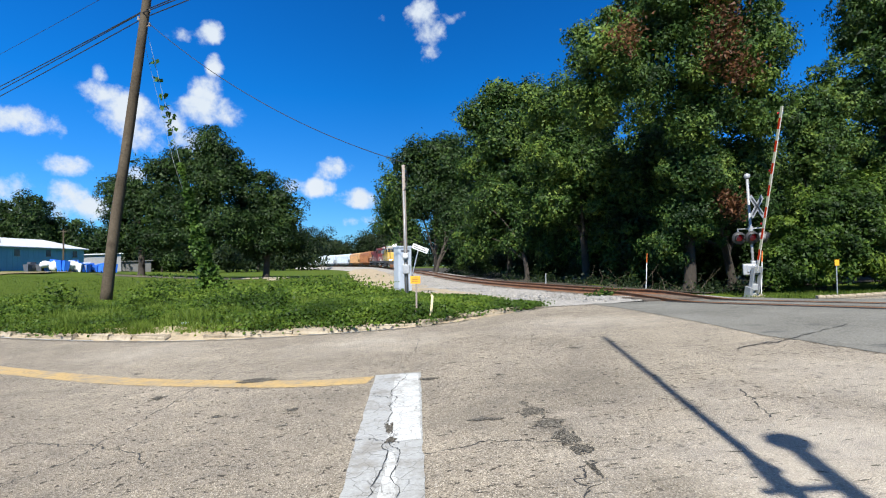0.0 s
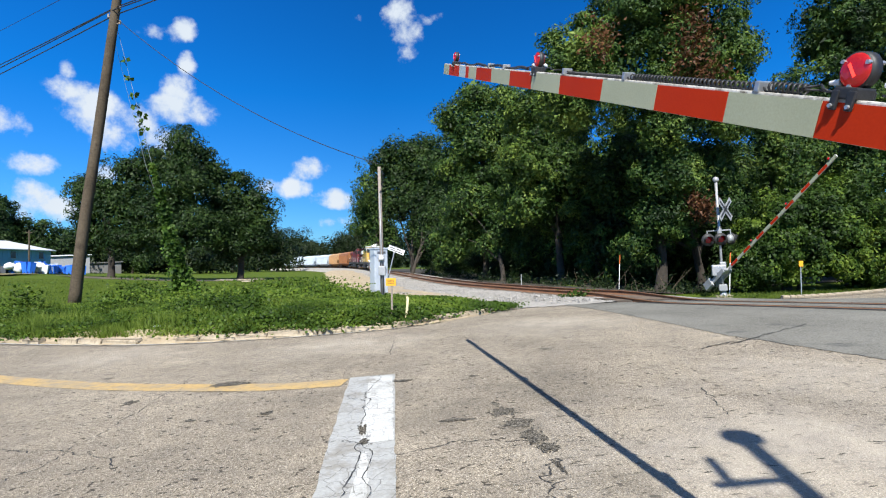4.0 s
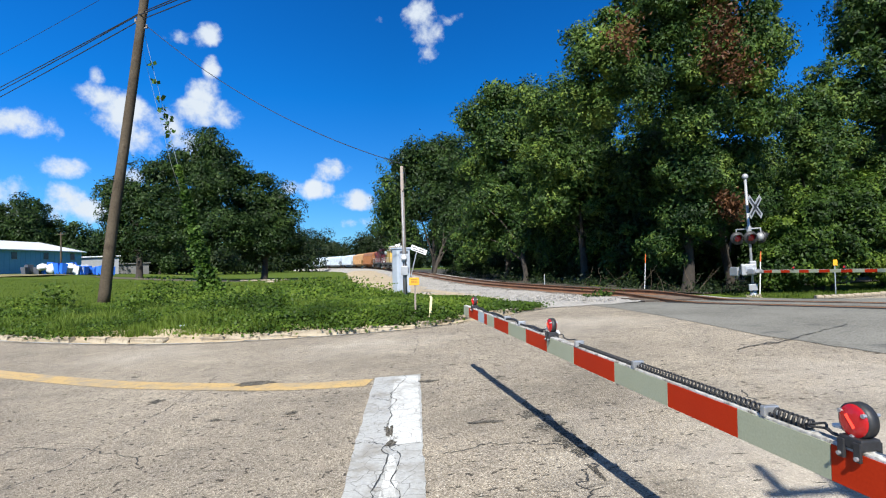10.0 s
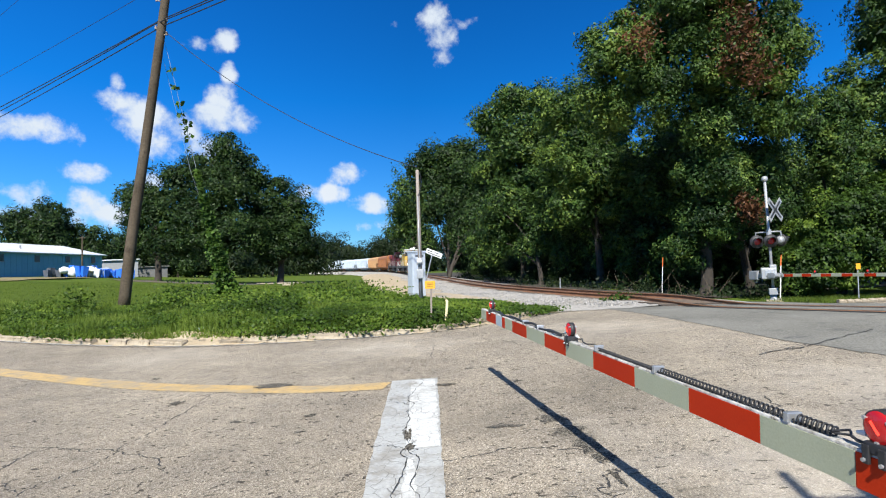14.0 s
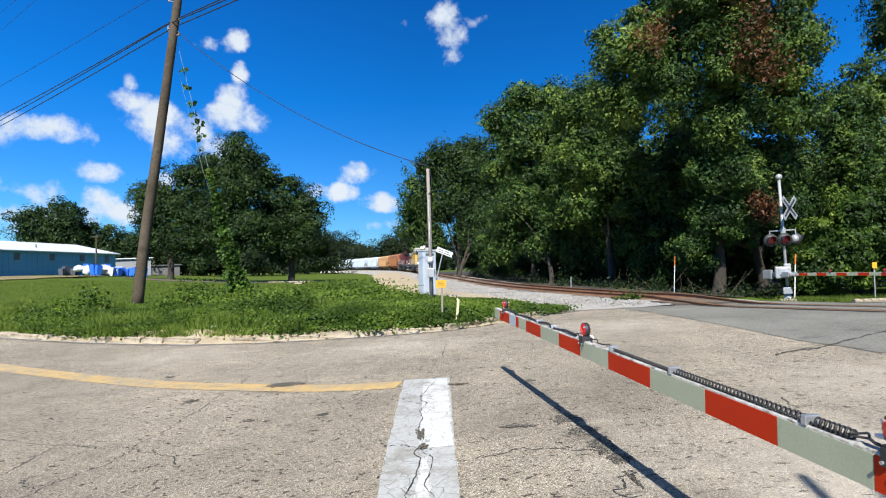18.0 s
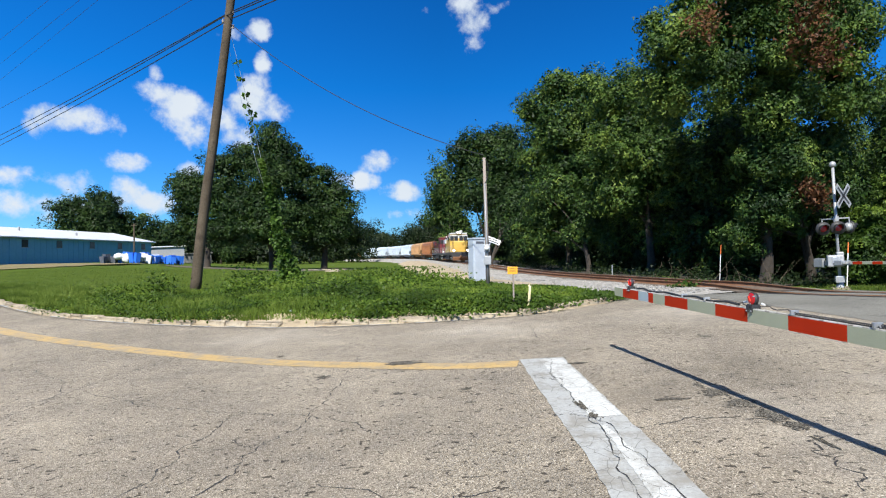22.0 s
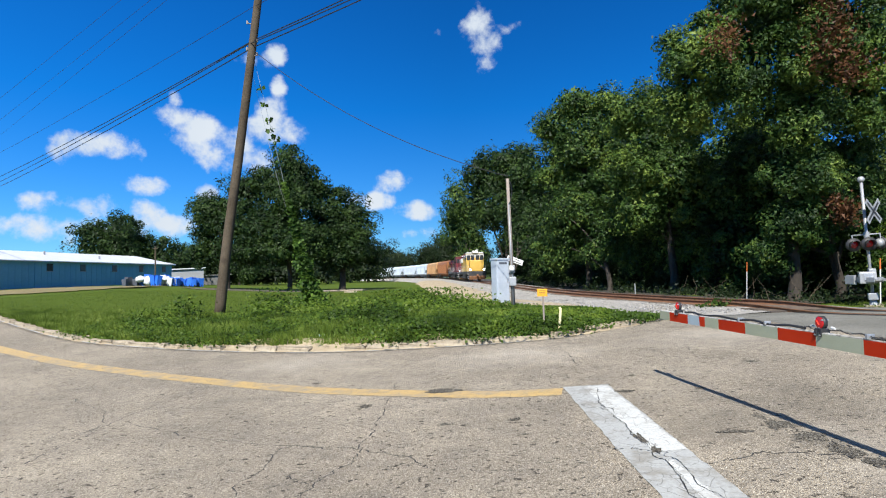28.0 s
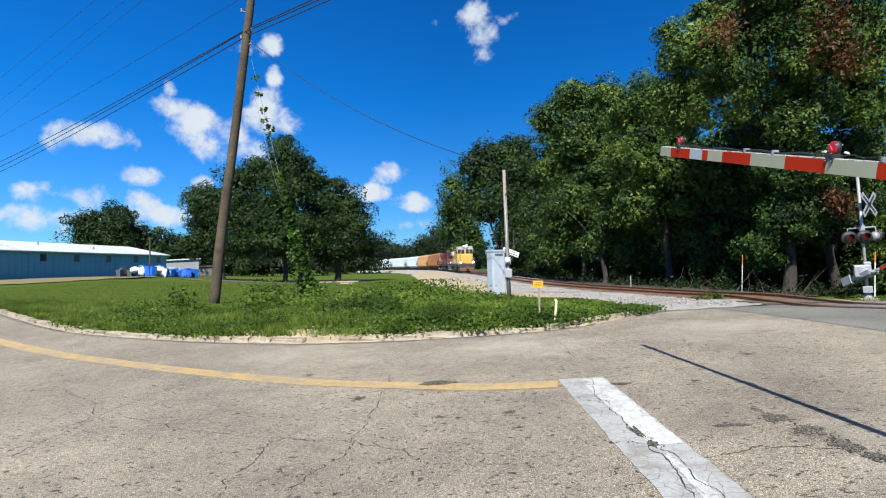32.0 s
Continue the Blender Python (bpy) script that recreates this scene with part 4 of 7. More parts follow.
def gate_arm(name, label, cuts, colours, high, lamps, lamp_size, cables=True):
    """A long striped barrier board along +x; its lower end is at the origin."""
    arm = thing(name, label, "gate arm")
    length = cuts[0]
    bm = bmesh.new()
    box(bm, (length / 2, 0, 0), (length, 0.045, high), bevel=0.006)
    part("board", bm, ARM_BODY, arm, "weathered white board with flaking paint")
    film = {"r": RED_FILM, "p": PALE_FILM, "b": BLUE_FILM}
    words = {"r": "red reflective stripe", "p": "pale green-grey reflective stripe", "b": "newer blue-white stripe"}
    for (a, b), c in zip(zip(cuts, cuts[1:]), colours):
        for side in (-1, 1):
            bm = bmesh.new()
            box(bm, ((a + b) / 2, 0.0245 * side, -0.004), (a - b - 0.003, 0.003, high * 0.90))
            part("stripe", bm, film[c], arm, words[c])
    top = high / 2
    for x in lamps:
        lamp_on_arm(arm, x, top, lamp_size, True)
    if not cables:
        return arm
    # coiled lamp cable lying along the upper edge
    for x0, x1, turns, r in ((1.67, 1.83, 8, 0.016), (1.87, 2.71, 34, 0.0135), (2.76, 3.42, 48, 0.0085)):
        part("coiled_cable", coil(x0, x1, top, r, turns, 0.0045 if r > 0.01 else 0.0034), BLACK, arm, "black coiled lamp cable", True)
    for x0, x1, h in ((1.58, 1.69, 0.03), (1.56, 1.69, 0.004), (3.42, 3.62, 0.02), (3.62, 3.84, 0.03), (4.0, 4.12, 0.03), (0.45, 1.42, 0.03), (6.12, 6.27, 0.02)):
        pts = [(x0 + (x1 - x0) * k / 10, 0.012 * math.sin(k * 0.9), top + 0.016 + h * (1 - abs(k / 5 - 1)) * 0.6) for k in range(11)]
        part("cable", poly_tube(pts, [0.004] * 11, 6), BLACK, arm, smooth=True)
    pts = [(4.1 + 2.05 * k / 40, 0.010 * math.sin(k * 0.8), top + 0.014 + 0.008 * math.sin(k * 0.55)) for k in range(41)]
    part("cable", poly_tube(pts, [0.011] * 41, 6), BLACK, arm, smooth=True)
    for x in (1.85, 2.73, 3.44, 4.60, 5.02):
        bm = bmesh.new()
        box(bm, (x, 0, top + 0.016), (0.022, 0.058, 0.036), bevel=0.004)
        box(bm, (x, -0.029, top - 0.02), (0.016, 0.006, 0.05))
        part("clip", bm, STEEL, arm, "grey metal cable clip")
    for x in (1.42, 1.56, 3.80, 4.0):
        bm = bmesh.new()
        tube(bm, (x, 0, top + 0.045), (x + (0.035 if x in (1.56, 4.0) else -0.035), 0, top + 0.04), 0.010, 0.006, 10)
        part("cable_plug", bm, WHITE_PLASTIC, arm, "white cable plug")
    bm = bmesh.new()
    box(bm, (5.08, -0.028, 0.0), (0.05, 0.004, high * 0.7), Euler((0, radians(8), 0)).to_matrix())
    box(bm, (5.13, -0.030, -0.01), (0.16, 0.006, 0.022), Euler((0, radians(-35), 0)).to_matrix())
    part("splice_clamp", bm, STEEL, arm, "metal splice clamp")
    return arm


def signal_lamp(parent, at, yaw, lit):
    """A round crossing light: black backplate, hooded lens, grey housing behind. Faces -y before its turn."""
    turn = Matrix.Translation(at) @ Matrix.Rotation(yaw, 4, "Z")
    def put(name, bm, mat, to, label=""):
        bmesh.ops.transform(bm, matrix=turn, verts=bm.verts)
        return part(name, bm, mat, to, label, True)
    bm = bmesh.new()
    tube(bm, (0, 0.0, 0), (0, 0.02, 0), 0.265, n=28)
    head = put("signal_head", bm, BLACK_PAINT, parent, "black round backplate with a hooded red lens")
    bm = bmesh.new()
    tube(bm, (0, 0.02, 0), (0, 0.17, 0), 0.19, 0.13, 20)
    put("housing", bm, ALUMINIUM, head)
    bm = bmesh.new()
    ball(bm, (0, -0.005, 0), 0.135, (1, 0.25, 1), 20)
    put("lens", bm, DARK_LENS if not lit else RED_LENS, head)
    bm = bmesh.new()
    for k in range(15):
        a = math.pi * (k / 14 * 1.16 - 0.08)
        tip = 0.30 if 2 < k < 12 else 0.20
        c, s = math.cos(a) * 0.15, math.sin(a) * 0.15
        box(bm, (c, -tip / 2, s), (0.040, tip, 0.006), Euler((0, -a + math.pi / 2, 0)).to_matrix())
    put("hood", bm, BLACK_PAINT, head)


def signal_mast(name, label, m, far):
    """A crossing signal: mast, ball finial, crossbuck, cross-arm of lights, gate gear with its counterweight, and a foot box."""
    sig = thing(name, label, "crossing signal", m)
    tall = 4.86 if far else 5.10
    tube(bm := bmesh.new(), (0, 0, 0.05), (0, 0, tall), 0.054 if far else 0.062, n=16)
    part("mast", bm, ALUMINIUM, sig, "silver-painted mast", True)
    box(bm := bmesh.new(), (0, 0, 0.03), (0.62, 0.62, 0.10), bevel=0.02)
    part("foundation", bm, CONCRETE, sig)
    tube(bm := bmesh.new(), (0, 0, 0.06), (0, 0, 0.28), 0.17, 0.09, 14)
    part("base_casting", bm, ALUMINIUM, sig)
    box(bm := bmesh.new(), (-0.02, -0.12, 0.42), (0.32, 0.22, 0.26), bevel=0.02)
    part("junction_box", bm, ALUMINIUM, sig)
    lamps = [(-0.02, 0.15)]
    ball(bm := bmesh.new(), (0, 0, tall + 0.12), 0.125 if far else 0.135, seg=20)
    part("finial", bm, ALUMINIUM, sig, "silver ball finial", True)
    edge_on, zc = Matrix.Rotation(radians(53 if far else -30), 4, "Z"), 3.70
    for a in (42, -42):
        turn = edge_on @ Matrix.Rotation(radians(a), 4, "Y")
        bm = bmesh.new()
        box(bm, Vector((0.27 if far else 0.05, -0.12, zc)), (1.22, 0.014, 0.24), turn)
        board = part("crossbuck_board", bm, ALUMINIUM, sig, "pale crossbuck board seen from behind")
        bm = bmesh.new()
        box(bm, Vector((0.27 if far else 0.05, -0.12, zc)) + edge_on @ Vector((0, -0.0095, 0)), (1.0, 0.003, 0.09), turn)
        part("lettering_bar", bm, BLACK_PAINT, board)
    if far:
        lamps = [(-0.47, 0.15), (0.02, 0.15), (0.42, math.pi - 0.9)]
        tube(bm := bmesh.new(), (-0.49, 0, 2.82), (0.44, 0, 2.82), 0.030, n=12)
        part("cross_arm", bm, ALUMINIUM, sig, smooth=True)
        tube(bm := bmesh.new(), (0, 0, 2.70), (0, 0, 2.92), 0.095, n=14)
        part("clamp", bm, ALUMINIUM, sig)
    else:
        tube(bm := bmesh.new(), (0, 0, 4.50), (-0.44, 0, 4.44), 0.035, n=10)
        part("side_bracket", bm, ALUMINIUM, sig, smooth=True)
        tube(bm := bmesh.new(), (-0.34, 0, 4.43), (-0.34, 0, 4.85), 0.034, n=10)
        part("bell_post", bm, ALUMINIUM, sig, smooth=True)
    for x, yaw in lamps:
        bm = bmesh.new()
        tube(bm, (x, 0, 2.82 if far else 2.6), (x, -0.06, 2.52), 0.022, n=8)
        part("drop_bracket", bm, ALUMINIUM, sig)
        signal_lamp(sig, (x, -0.19 if yaw < 1 else 0.05, 2.46), yaw, False)
    gx = -0.14 if far else 0.02
    box(bm := bmesh.new(), (gx, -0.17, 1.16), (0.56, 0.30, 0.46), bevel=0.05)
    box(bm, (gx + 0.16, -0.17, 1.42), (0.24, 0.26, 0.16), bevel=0.03)
    gear = part("gate_gear", bm, ALUMINIUM, sig, "grey gate drive housing")
    box(bm := bmesh.new(), (gx + 0.02, -0.325, 1.18), (0.30, 0.016, 0.26), bevel=0.006)
    part("gear_door", bm, STEEL, gear)
    for dx in (-0.09, 0.13):
        tube(bm := bmesh.new(), (gx + dx, -0.33, 1.06), (gx + dx, -0.35, 1.06), 0.018, n=8)
        part("latch", bm, BLACK_PAINT, gear)
    return sig


def counterweight(name, label):
    """The yoke with its counterweight plates behind the pivot of a gate; along -x."""
    ob = thing(name, label, "counterweight")
    for side in (-1, 1):
        bm = bmesh.new()
        box(bm, (-0.45, 0.20 * side, 0.0), (1.25, 0.05, 0.22), bevel=0.012)
        part("yoke", bm, ALUMINIUM, ob)
    for k in range(3):
        bm = bmesh.new()
        box(bm, (-1.02, -0.23 - 0.045 * k, 0.0), (0.52, 0.04, 0.44 - 0.03 * k), bevel=0.012)
        part("weight_plate", bm, ALUMINIUM, ob)
    box(bm := bmesh.new(), (0.08, 0, 0), (0.3, 0.42, 0.12), bevel=0.01)
    part("arm_socket", bm, STEEL, ob)
    return ob


near_arm = gate_arm("near_crossing_gate", "red and pale striped gate arm with lamps and coiled cable",
                    (6.81, 6.53, 6.06, 5.79, 5.67, 5.39, 4.91, 4.42, 3.95, 3.47, 2.93, 2.43, 1.98, 1.58, 1.05, 0.45), "prbrprprprprprp", 0.118, (6.33, 3.91, 1.51), 0.047)
FAR_CUTS = tuple(7.4 - 0.49 * k for k in range(15))
far_arm = gate_arm("far_crossing_gate", "striped red and white gate arm across the tracks", FAR_CUTS, "prprprprprprpr", 0.13, (7.1, 4.6, 2.2), 0.05, False)
far_weight = counterweight("far_gate_counterweight", "grey counterweight yoke of the gate across the tracks")
far_signal = signal_mast("far_crossing_signal", "leaning silver crossing signal with hooded red lights beside the track", Matrix.Translation((14.26, 26.7, float(ground_z(14.26, 26.7)) - 0.05)) @ Matrix.Rotation(radians(-3.2), 4, "Y") @ Matrix.Rotation(radians(2), 4, "X") @ Matrix.Rotation(radians(-20), 4, "Z") @ Matrix.Scale(1.14, 4), True)
near_signal = signal_mast("near_crossing_signal", "silver crossing signal beside the street at the near gate", Matrix.Translation((1.42, -1.35, float(ground_z(1.42, -1.35)))) @ Matrix.Rotation(radians(4), 4, "Y"), False)


# ---- train ----
def truck(parent, x, axles, r):
    """A bogie: side frames and wheels under a car."""
    bm = bmesh.new()
    for side in (-1, 1):
        box(bm, (x, 1.02 * side, r + 0.12), (axles * 1.5, 0.16, 0.34), bevel=0.05)
    box(bm, (x, 0, r + 0.15), (0.6, 2.0, 0.3))
    bogie = part("bogie", bm, BLACK_PAINT, parent, "dirty black bogie")
    for k in range(axles):
        dx = (k - (axles - 1) / 2) * 1.75
        for side in (-1, 1):
            bm = bmesh.new()
            tube(bm, (x + dx, 0.70 * side, r), (x + dx, 0.83 * side, r), r, n=20)
            part("wheel", bm, RUST, bogie)


def engine(name, label, body, top, nose, lit=True):
    """A hood-type diesel engine facing +x, 21 m long, on two six-wheel bogies."""
    ob = thing(name, label, "locomotive", group="engines")
    box(bm := bmesh.new(), (0, 0, 1.30), (20.4, 2.9, 0.42), bevel=0.05)
    part("frame", bm, BLACK_PAINT, ob)
    box(bm := bmesh.new(), (-0.3, 0, 0.78), (5.6, 2.5, 0.8), bevel=0.25)
    part("fuel_tank", bm, BLACK_PAINT, ob)
    box(bm := bmesh.new(), (-2.6, 0, 2.72), (14.2, 1.85, 2.45), bevel=0.10)
    hood = part("hood", bm, body, ob)
    for k in range(11):
        for side in (-1, 1):
            bm = bmesh.new()
            box(bm, (-8.6 + k * 1.15, 0.932 * side, 2.5), (1.02, 0.02, 1.75), bevel=0.006)
            part("hood_door", bm, body, hood)
    box(bm := bmesh.new(), (-2.6, 0, 3.97), (14.2, 1.92, 0.16), bevel=0.05)
    part("hood_roof", bm, top, ob)
    box(bm := bmesh.new(), (-7.6, 0, 3.55), (3.2, 2.5, 0.75), bevel=0.12)
    part("radiator", bm, top, ob)
    for x in (-6.6, -7.6, -8.6):
        tube(bm := bmesh.new(), (x, 0, 4.0), (x, 0, 4.18), 0.62, n=22)
        part("fan", bm, BLACK_PAINT, ob)
    tube(bm := bmesh.new(), (-1.6, 0, 4.0), (-1.6, 0, 4.3), 0.32, n=14)
    part("exhaust", bm, BLACK_PAINT, ob)
    box(bm := bmesh.new(), (5.95, 0, 2.95), (2.9, 2.95, 2.9), bevel=0.12)
    cab = part("cab", bm, body, ob)
    box(bm := bmesh.new(), (5.95, 0, 4.45), (3.1, 2.9, 0.26), bevel=0.10)
    part("cab_roof", bm, top, ob)
    box(bm := bmesh.new(), (5.9, 0, 3.98), (3.02, 3.0, 0.55), bevel=0.05)
    part("cab_band", bm, top, ob)
    for side in (-1, 1):
        for x in (5.2, 6.5):
            bm = bmesh.new()
            box(bm, (x, 1.485 * side, 3.72), (0.95, 0.05, 0.72), bevel=0.01)
            part("side_window", bm, DARK_GLASS, cab)
        for y in (0.42, 1.10):
            bm = bmesh.new()
            box(bm, (7.43, y * side, 3.70), (0.06, 0.60, 0.74), bevel=0.01)
            part("windscreen", bm, DARK_GLASS, cab)
    box(bm := bmesh.new(), (8.45, 0, 2.38), (2.1, 2.15, 1.75), bevel=0.16)
    part("nose", bm, nose, ob)
    box(bm := bmesh.new(), (9.52, -0.55, 2.2), (0.04, 0.62, 1.2), bevel=0.01)
    part("nose_door", bm, nose, ob)
    box(bm := bmesh.new(), (7.5, 0, 4.62), (0.5, 1.0, 0.32), bevel=0.08)
    part("number_box", bm, top, ob)
    tube(bm := bmesh.new(), (5.6, 0.5, 4.56), (5.6, 0.5, 4.95), 0.05, n=8)
    for dy in (-0.14, 0, 0.14):
        tube(bm, (5.3, 0.5 + dy, 4.90), (6.1, 0.5 + dy, 4.94), 0.04, 0.11, 10)
    part("horn", bm, top, ob, "cluster of air horns")
    for y in (-0.18, 0.18):
        tube(bm := bmesh.new(), (7.75, y, 4.62), (7.80, y, 4.62), 0.13, n=16)
        part("headlight", bm, HEADLIGHT if lit else WHITE_PLASTIC, ob, "round white headlight")
    for y in (-1.12, 1.12):
        tube(bm := bmesh.new(), (10.18, y, 1.78), (10.24, y, 1.78), 0.16, n=16)
        part("ditch_light", bm, HEADLIGHT if lit else WHITE_PLASTIC, ob, "round white ditch light")
        tube(bm := bmesh.new(), (10.02, y, 1.78), (10.18, y, 1.78), 0.19, n=16)
        part("ditch_housing", bm, BLACK_PAINT, ob)
    for end in (-1, 1):
        bm = bmesh.new()
        box(bm, (10.15 * end, 0, 0.95), (0.12, 2.9, 0.95), bevel=0.02)
        part("pilot", bm, BLACK_PAINT, ob)
        bm = bmesh.new()
        box(bm, (10.6 * end, 0, 0.88), (0.9, 0.3, 0.3), bevel=0.05)
        part("coupler", bm, RUST, ob)
        for side in (-1, 1):
            bm = bmesh.new()
            for k in range(3):
                box(bm, (9.75 * end, 1.40 * side, 0.45 + 0.32 * k), (0.7, 0.3, 0.04))
            part("steps", bm, LOCO_GREY, ob)
    bm = bmesh.new()
    box(bm, (10.3, 0, 0.55), (0.25, 2.6, 0.5), Euler((0, radians(20), 0)).to_matrix())
    part("plough", bm, RUST, ob)
    for side in (-1, 1):
        for k in range(10):
            x = -9.9 + k * 2.2
            bm = bmesh.new()
            tube(bm, (x, 1.40 * side, 1.5), (x, 1.40 * side, 2.5), 0.022, n=6)
            part("handrail_post", bm, LOCO_GREY, ob)
        tube(bm := bmesh.new(), (-9.9, 1.40 * side, 2.5), (9.9, 1.40 * side, 2.5), 0.022, n=6)
        part("handrail", bm, LOCO_GREY, ob)
    for x in (-6.6, 6.4):
        truck(ob, x, 3, 0.5)
    return ob


def hopper(name, label, body, length=17.0):
    """A covered hopper car with round-shouldered ribbed sides, sloped end sheets and roof hatches."""
    ob = thing(name, label, "freight car", group="hopper cars")
    half = length / 2
    prof = [(-1.52, 1.35), (-1.56, 3.5), (-1.40, 4.05), (-0.7, 4.42), (0.7, 4.42), (1.40, 4.05), (1.56, 3.5), (1.52, 1.35)]
    bm = bmesh.new()
    rings = []
    for x, cut in ((-half + 0.7, 2.5), (-half + 2.4, 1.35), (half - 2.4, 1.35), (half - 0.7, 2.5)):
        rings.append([bm.verts.new((x, y, max(z, cut))) for y, z in prof])
    for a, b in zip(rings, rings[1:]):
        for k in range(len(prof)):
            bm.faces.new((a[k], a[(k + 1) % len(prof)], b[(k + 1) % len(prof)], b[k]))
    bm.faces.new(rings[0][::-1])
    bm.faces.new(rings[-1])
    bmesh.ops.recalc_face_normals(bm, faces=bm.faces)
    shell = part("body", bm, body, ob)
    for side in (-1, 1):
        for k in range(12):
            bm = bmesh.new()
            box(bm, (-half + 2.5 + k * (length - 5) / 11, 1.585 * side, 2.45), (0.10, 0.09, 2.15))
            part("rib", bm, body, shell)
        bm = bmesh.new()
        box(bm, (0, 1.50 * side, 1.30), (length - 1.0, 0.14, 0.26), bevel=0.02)
        part("side_sill", bm, body, ob)
    for k in range(4):
        x = -half + 3.4 + k * (length - 6.8) / 3
        bm = bmesh.new()
        tube(bm, (x, 0, 1.35), (x, 0, 0.45), 1.35, 0.42, 4)
        part("hopper_chute", bm, body, ob)
    for k in range(6):
        box(bm := bmesh.new(), (-half + 2.2 + k * (length - 4.4) / 5, 0, 4.47), (1.5, 0.7, 0.12), bevel=0.03)
        part("roof_hatch", bm, body, ob)
    box(bm := bmesh.new(), (0, 0, 1.12), (length, 0.5, 0.3))
    part("centre_sill", bm, BLACK_PAINT, ob)
    for end in (-1, 1):
        for side in (-1, 1):
            bm = bmesh.new()
            for y in (0.0, 0.4):
                box(bm, ((half - 0.45) * end, (1.40 - y) * side, 2.6), (0.05, 0.05, 2.9))
            for k in range(7):
                box(bm, ((half - 0.45) * end, 1.2 * side, 1.4 + 0.4 * k), (0.03, 0.4, 0.03))
            part("ladder", bm, body, ob)
        box(bm := bmesh.new(), ((half + 0.3) * end, 0, 0.88), (0.9, 0.3, 0.3), bevel=0.05)
        part("coupler", bm, RUST, ob)
        box(bm := bmesh.new(), ((half - 0.3) * end, 0, 1.25), (0.7, 2.6, 0.14))
        part("end_platform", bm, BLACK_PAINT, ob)
        truck(ob, (half - 1.9) * end, 2, 0.42)
    return ob



TRAIN = []


def train():
    lead = engine("lead_locomotive", "yellow diesel locomotive with grey roof and lit ditch lights", LOCO_YELLOW, LOCO_GREY, LOCO_YELLOW)
    second = engine("second_locomotive", "maroon diesel locomotive coupled behind the yellow one", LOCO_RED, LOCO_RED, LOCO_RED, False)
    lead.scale = second.scale = (1.0, 1.0, 1.06)
    TRAIN.extend([(lead, 0.0, 21.4), (second, 22.2, 21.4)])
    at = 44.0
    paints = [("brown-orange covered hopper car", CAR_ORANGE), ("faded orange covered hopper car", CAR_TAN), ("pale blue-white covered hopper car", CAR_WHITE),
              ("white covered hopper car", CAR_WHITE), ("white covered hopper car", CAR_WHITE), ("white covered hopper car", CAR_WHITE), ("rust-brown covered hopper car", CAR_ORANGE), ("grey covered hopper car", CAR_GREY)]
    built = {}
    for words, paint in paints:
        if paint.name in built:
            ob = copy_thing(built[paint.name], Matrix.Identity(4))
            ob["label"] = words
        else:
            ob = built[paint.name] = hopper("hopper_car", words, paint, 20.0)
        TRAIN.append((ob, at, 20.0))
        at += 21.6


train()


# ---- poles, cabinet, signs, buildings ----
def gz(x, y):
    return float(ground_z(x, y))


def sag(a, b, drop, n=24):
    a, b = np.array(a, float), np.array(b, float)
    t = np.linspace(0, 1, n)[:, None]
    p = a + (b - a) * t
    p[:, 2] -= (4 * drop * t * (1 - t))[:, 0]
    return p


def utility_pole():
    x, y = -15.6, 25.0
    z = gz(x, y) - 0.2
    ob = thing("utility_pole", "tall leaning weathered wooden utility pole", "utility pole", Matrix.Translation((x, y, z)))
    lean = [(0, 0, 0), (0.46, -0.05, 3.6), (1.08, -0.12, 7.5), (1.86, -0.22, 12.7), (2.62, -0.31, 18.0)]
    part("shaft", poly_tube(spline(lean, 6), [0.255 - 0.0036 * k for k in range(25)], 16), POLE_WOOD, ob, smooth=True)
    for k, (dx, dz) in enumerate(((0.16, 13.15), (-0.16, 12.8), (0.16, 12.5), (-0.14, 14.1))):
        bm = bmesh.new()
        tube(bm, (1.9 + dx * 0.2, -0.22, dz), (1.9 + dx * 1.6, -0.28, dz + 0.05), 0.028, n=8)
        tube(bm, (1.9 + dx * 1.6, -0.28, dz), (1.9 + dx * 1.6, -0.28, dz + 0.16), 0.05, 0.035, 10)
        part("insulator", bm, GREY_WOOD, ob)
    return ob


def wires():
    top = (-13.70, 24.75)
    runs = [((-75, 63.6, 13.5), (*top, 13.25), (26, 0.3, 13.9)), ((-75, 64.2, 13.1), (top[0] - 0.25, top[1], 13.08), (26, 0.6, 13.6)), ((-75, 64.6, 12.7), (*top, 12.92), (26, 0.0, 13.3)), ((-75, 61.0, 14.6), (top[0], top[1], 14.9), (26, -0.4, 15.4))]
    for k, (a, m, b) in enumerate(runs):
        pts = np.vstack([sag(a, m, 0.5), sag(m, b, 0.6)[1:]])
        ob = part("overhead_wire", poly_tube(pts, [0.026 if k < 3 else 0.012] * len(pts), 5), BLACK)
        tagged(ob, "black overhead wire strung between poles", "wire", "overhead wires")
    for a, b in (((-70, 51.9, 12.2), (20, -4.1, 12.2)), ((-74, 58.6, 12.2), (14, -0.4, 12.2)), ((-72, 55.2, 12.1), (17, -2.2, 12.1))):
        ob = part("overhead_wire", poly_tube(sag(a, b, 0.2), [0.006] * 24, 4), BLACK)
        tagged(ob, "thin dark overhead wire", "wire", "overhead wires")
    ob = part("service_wire", poly_tube(sag((-13.72, 24.78, 12.85), (-1.62, 20.0, 5.22), 0.75), [0.015] * 24, 5), BLACK)
    tagged(ob, "dark service wire sagging to the small pole", "wire")


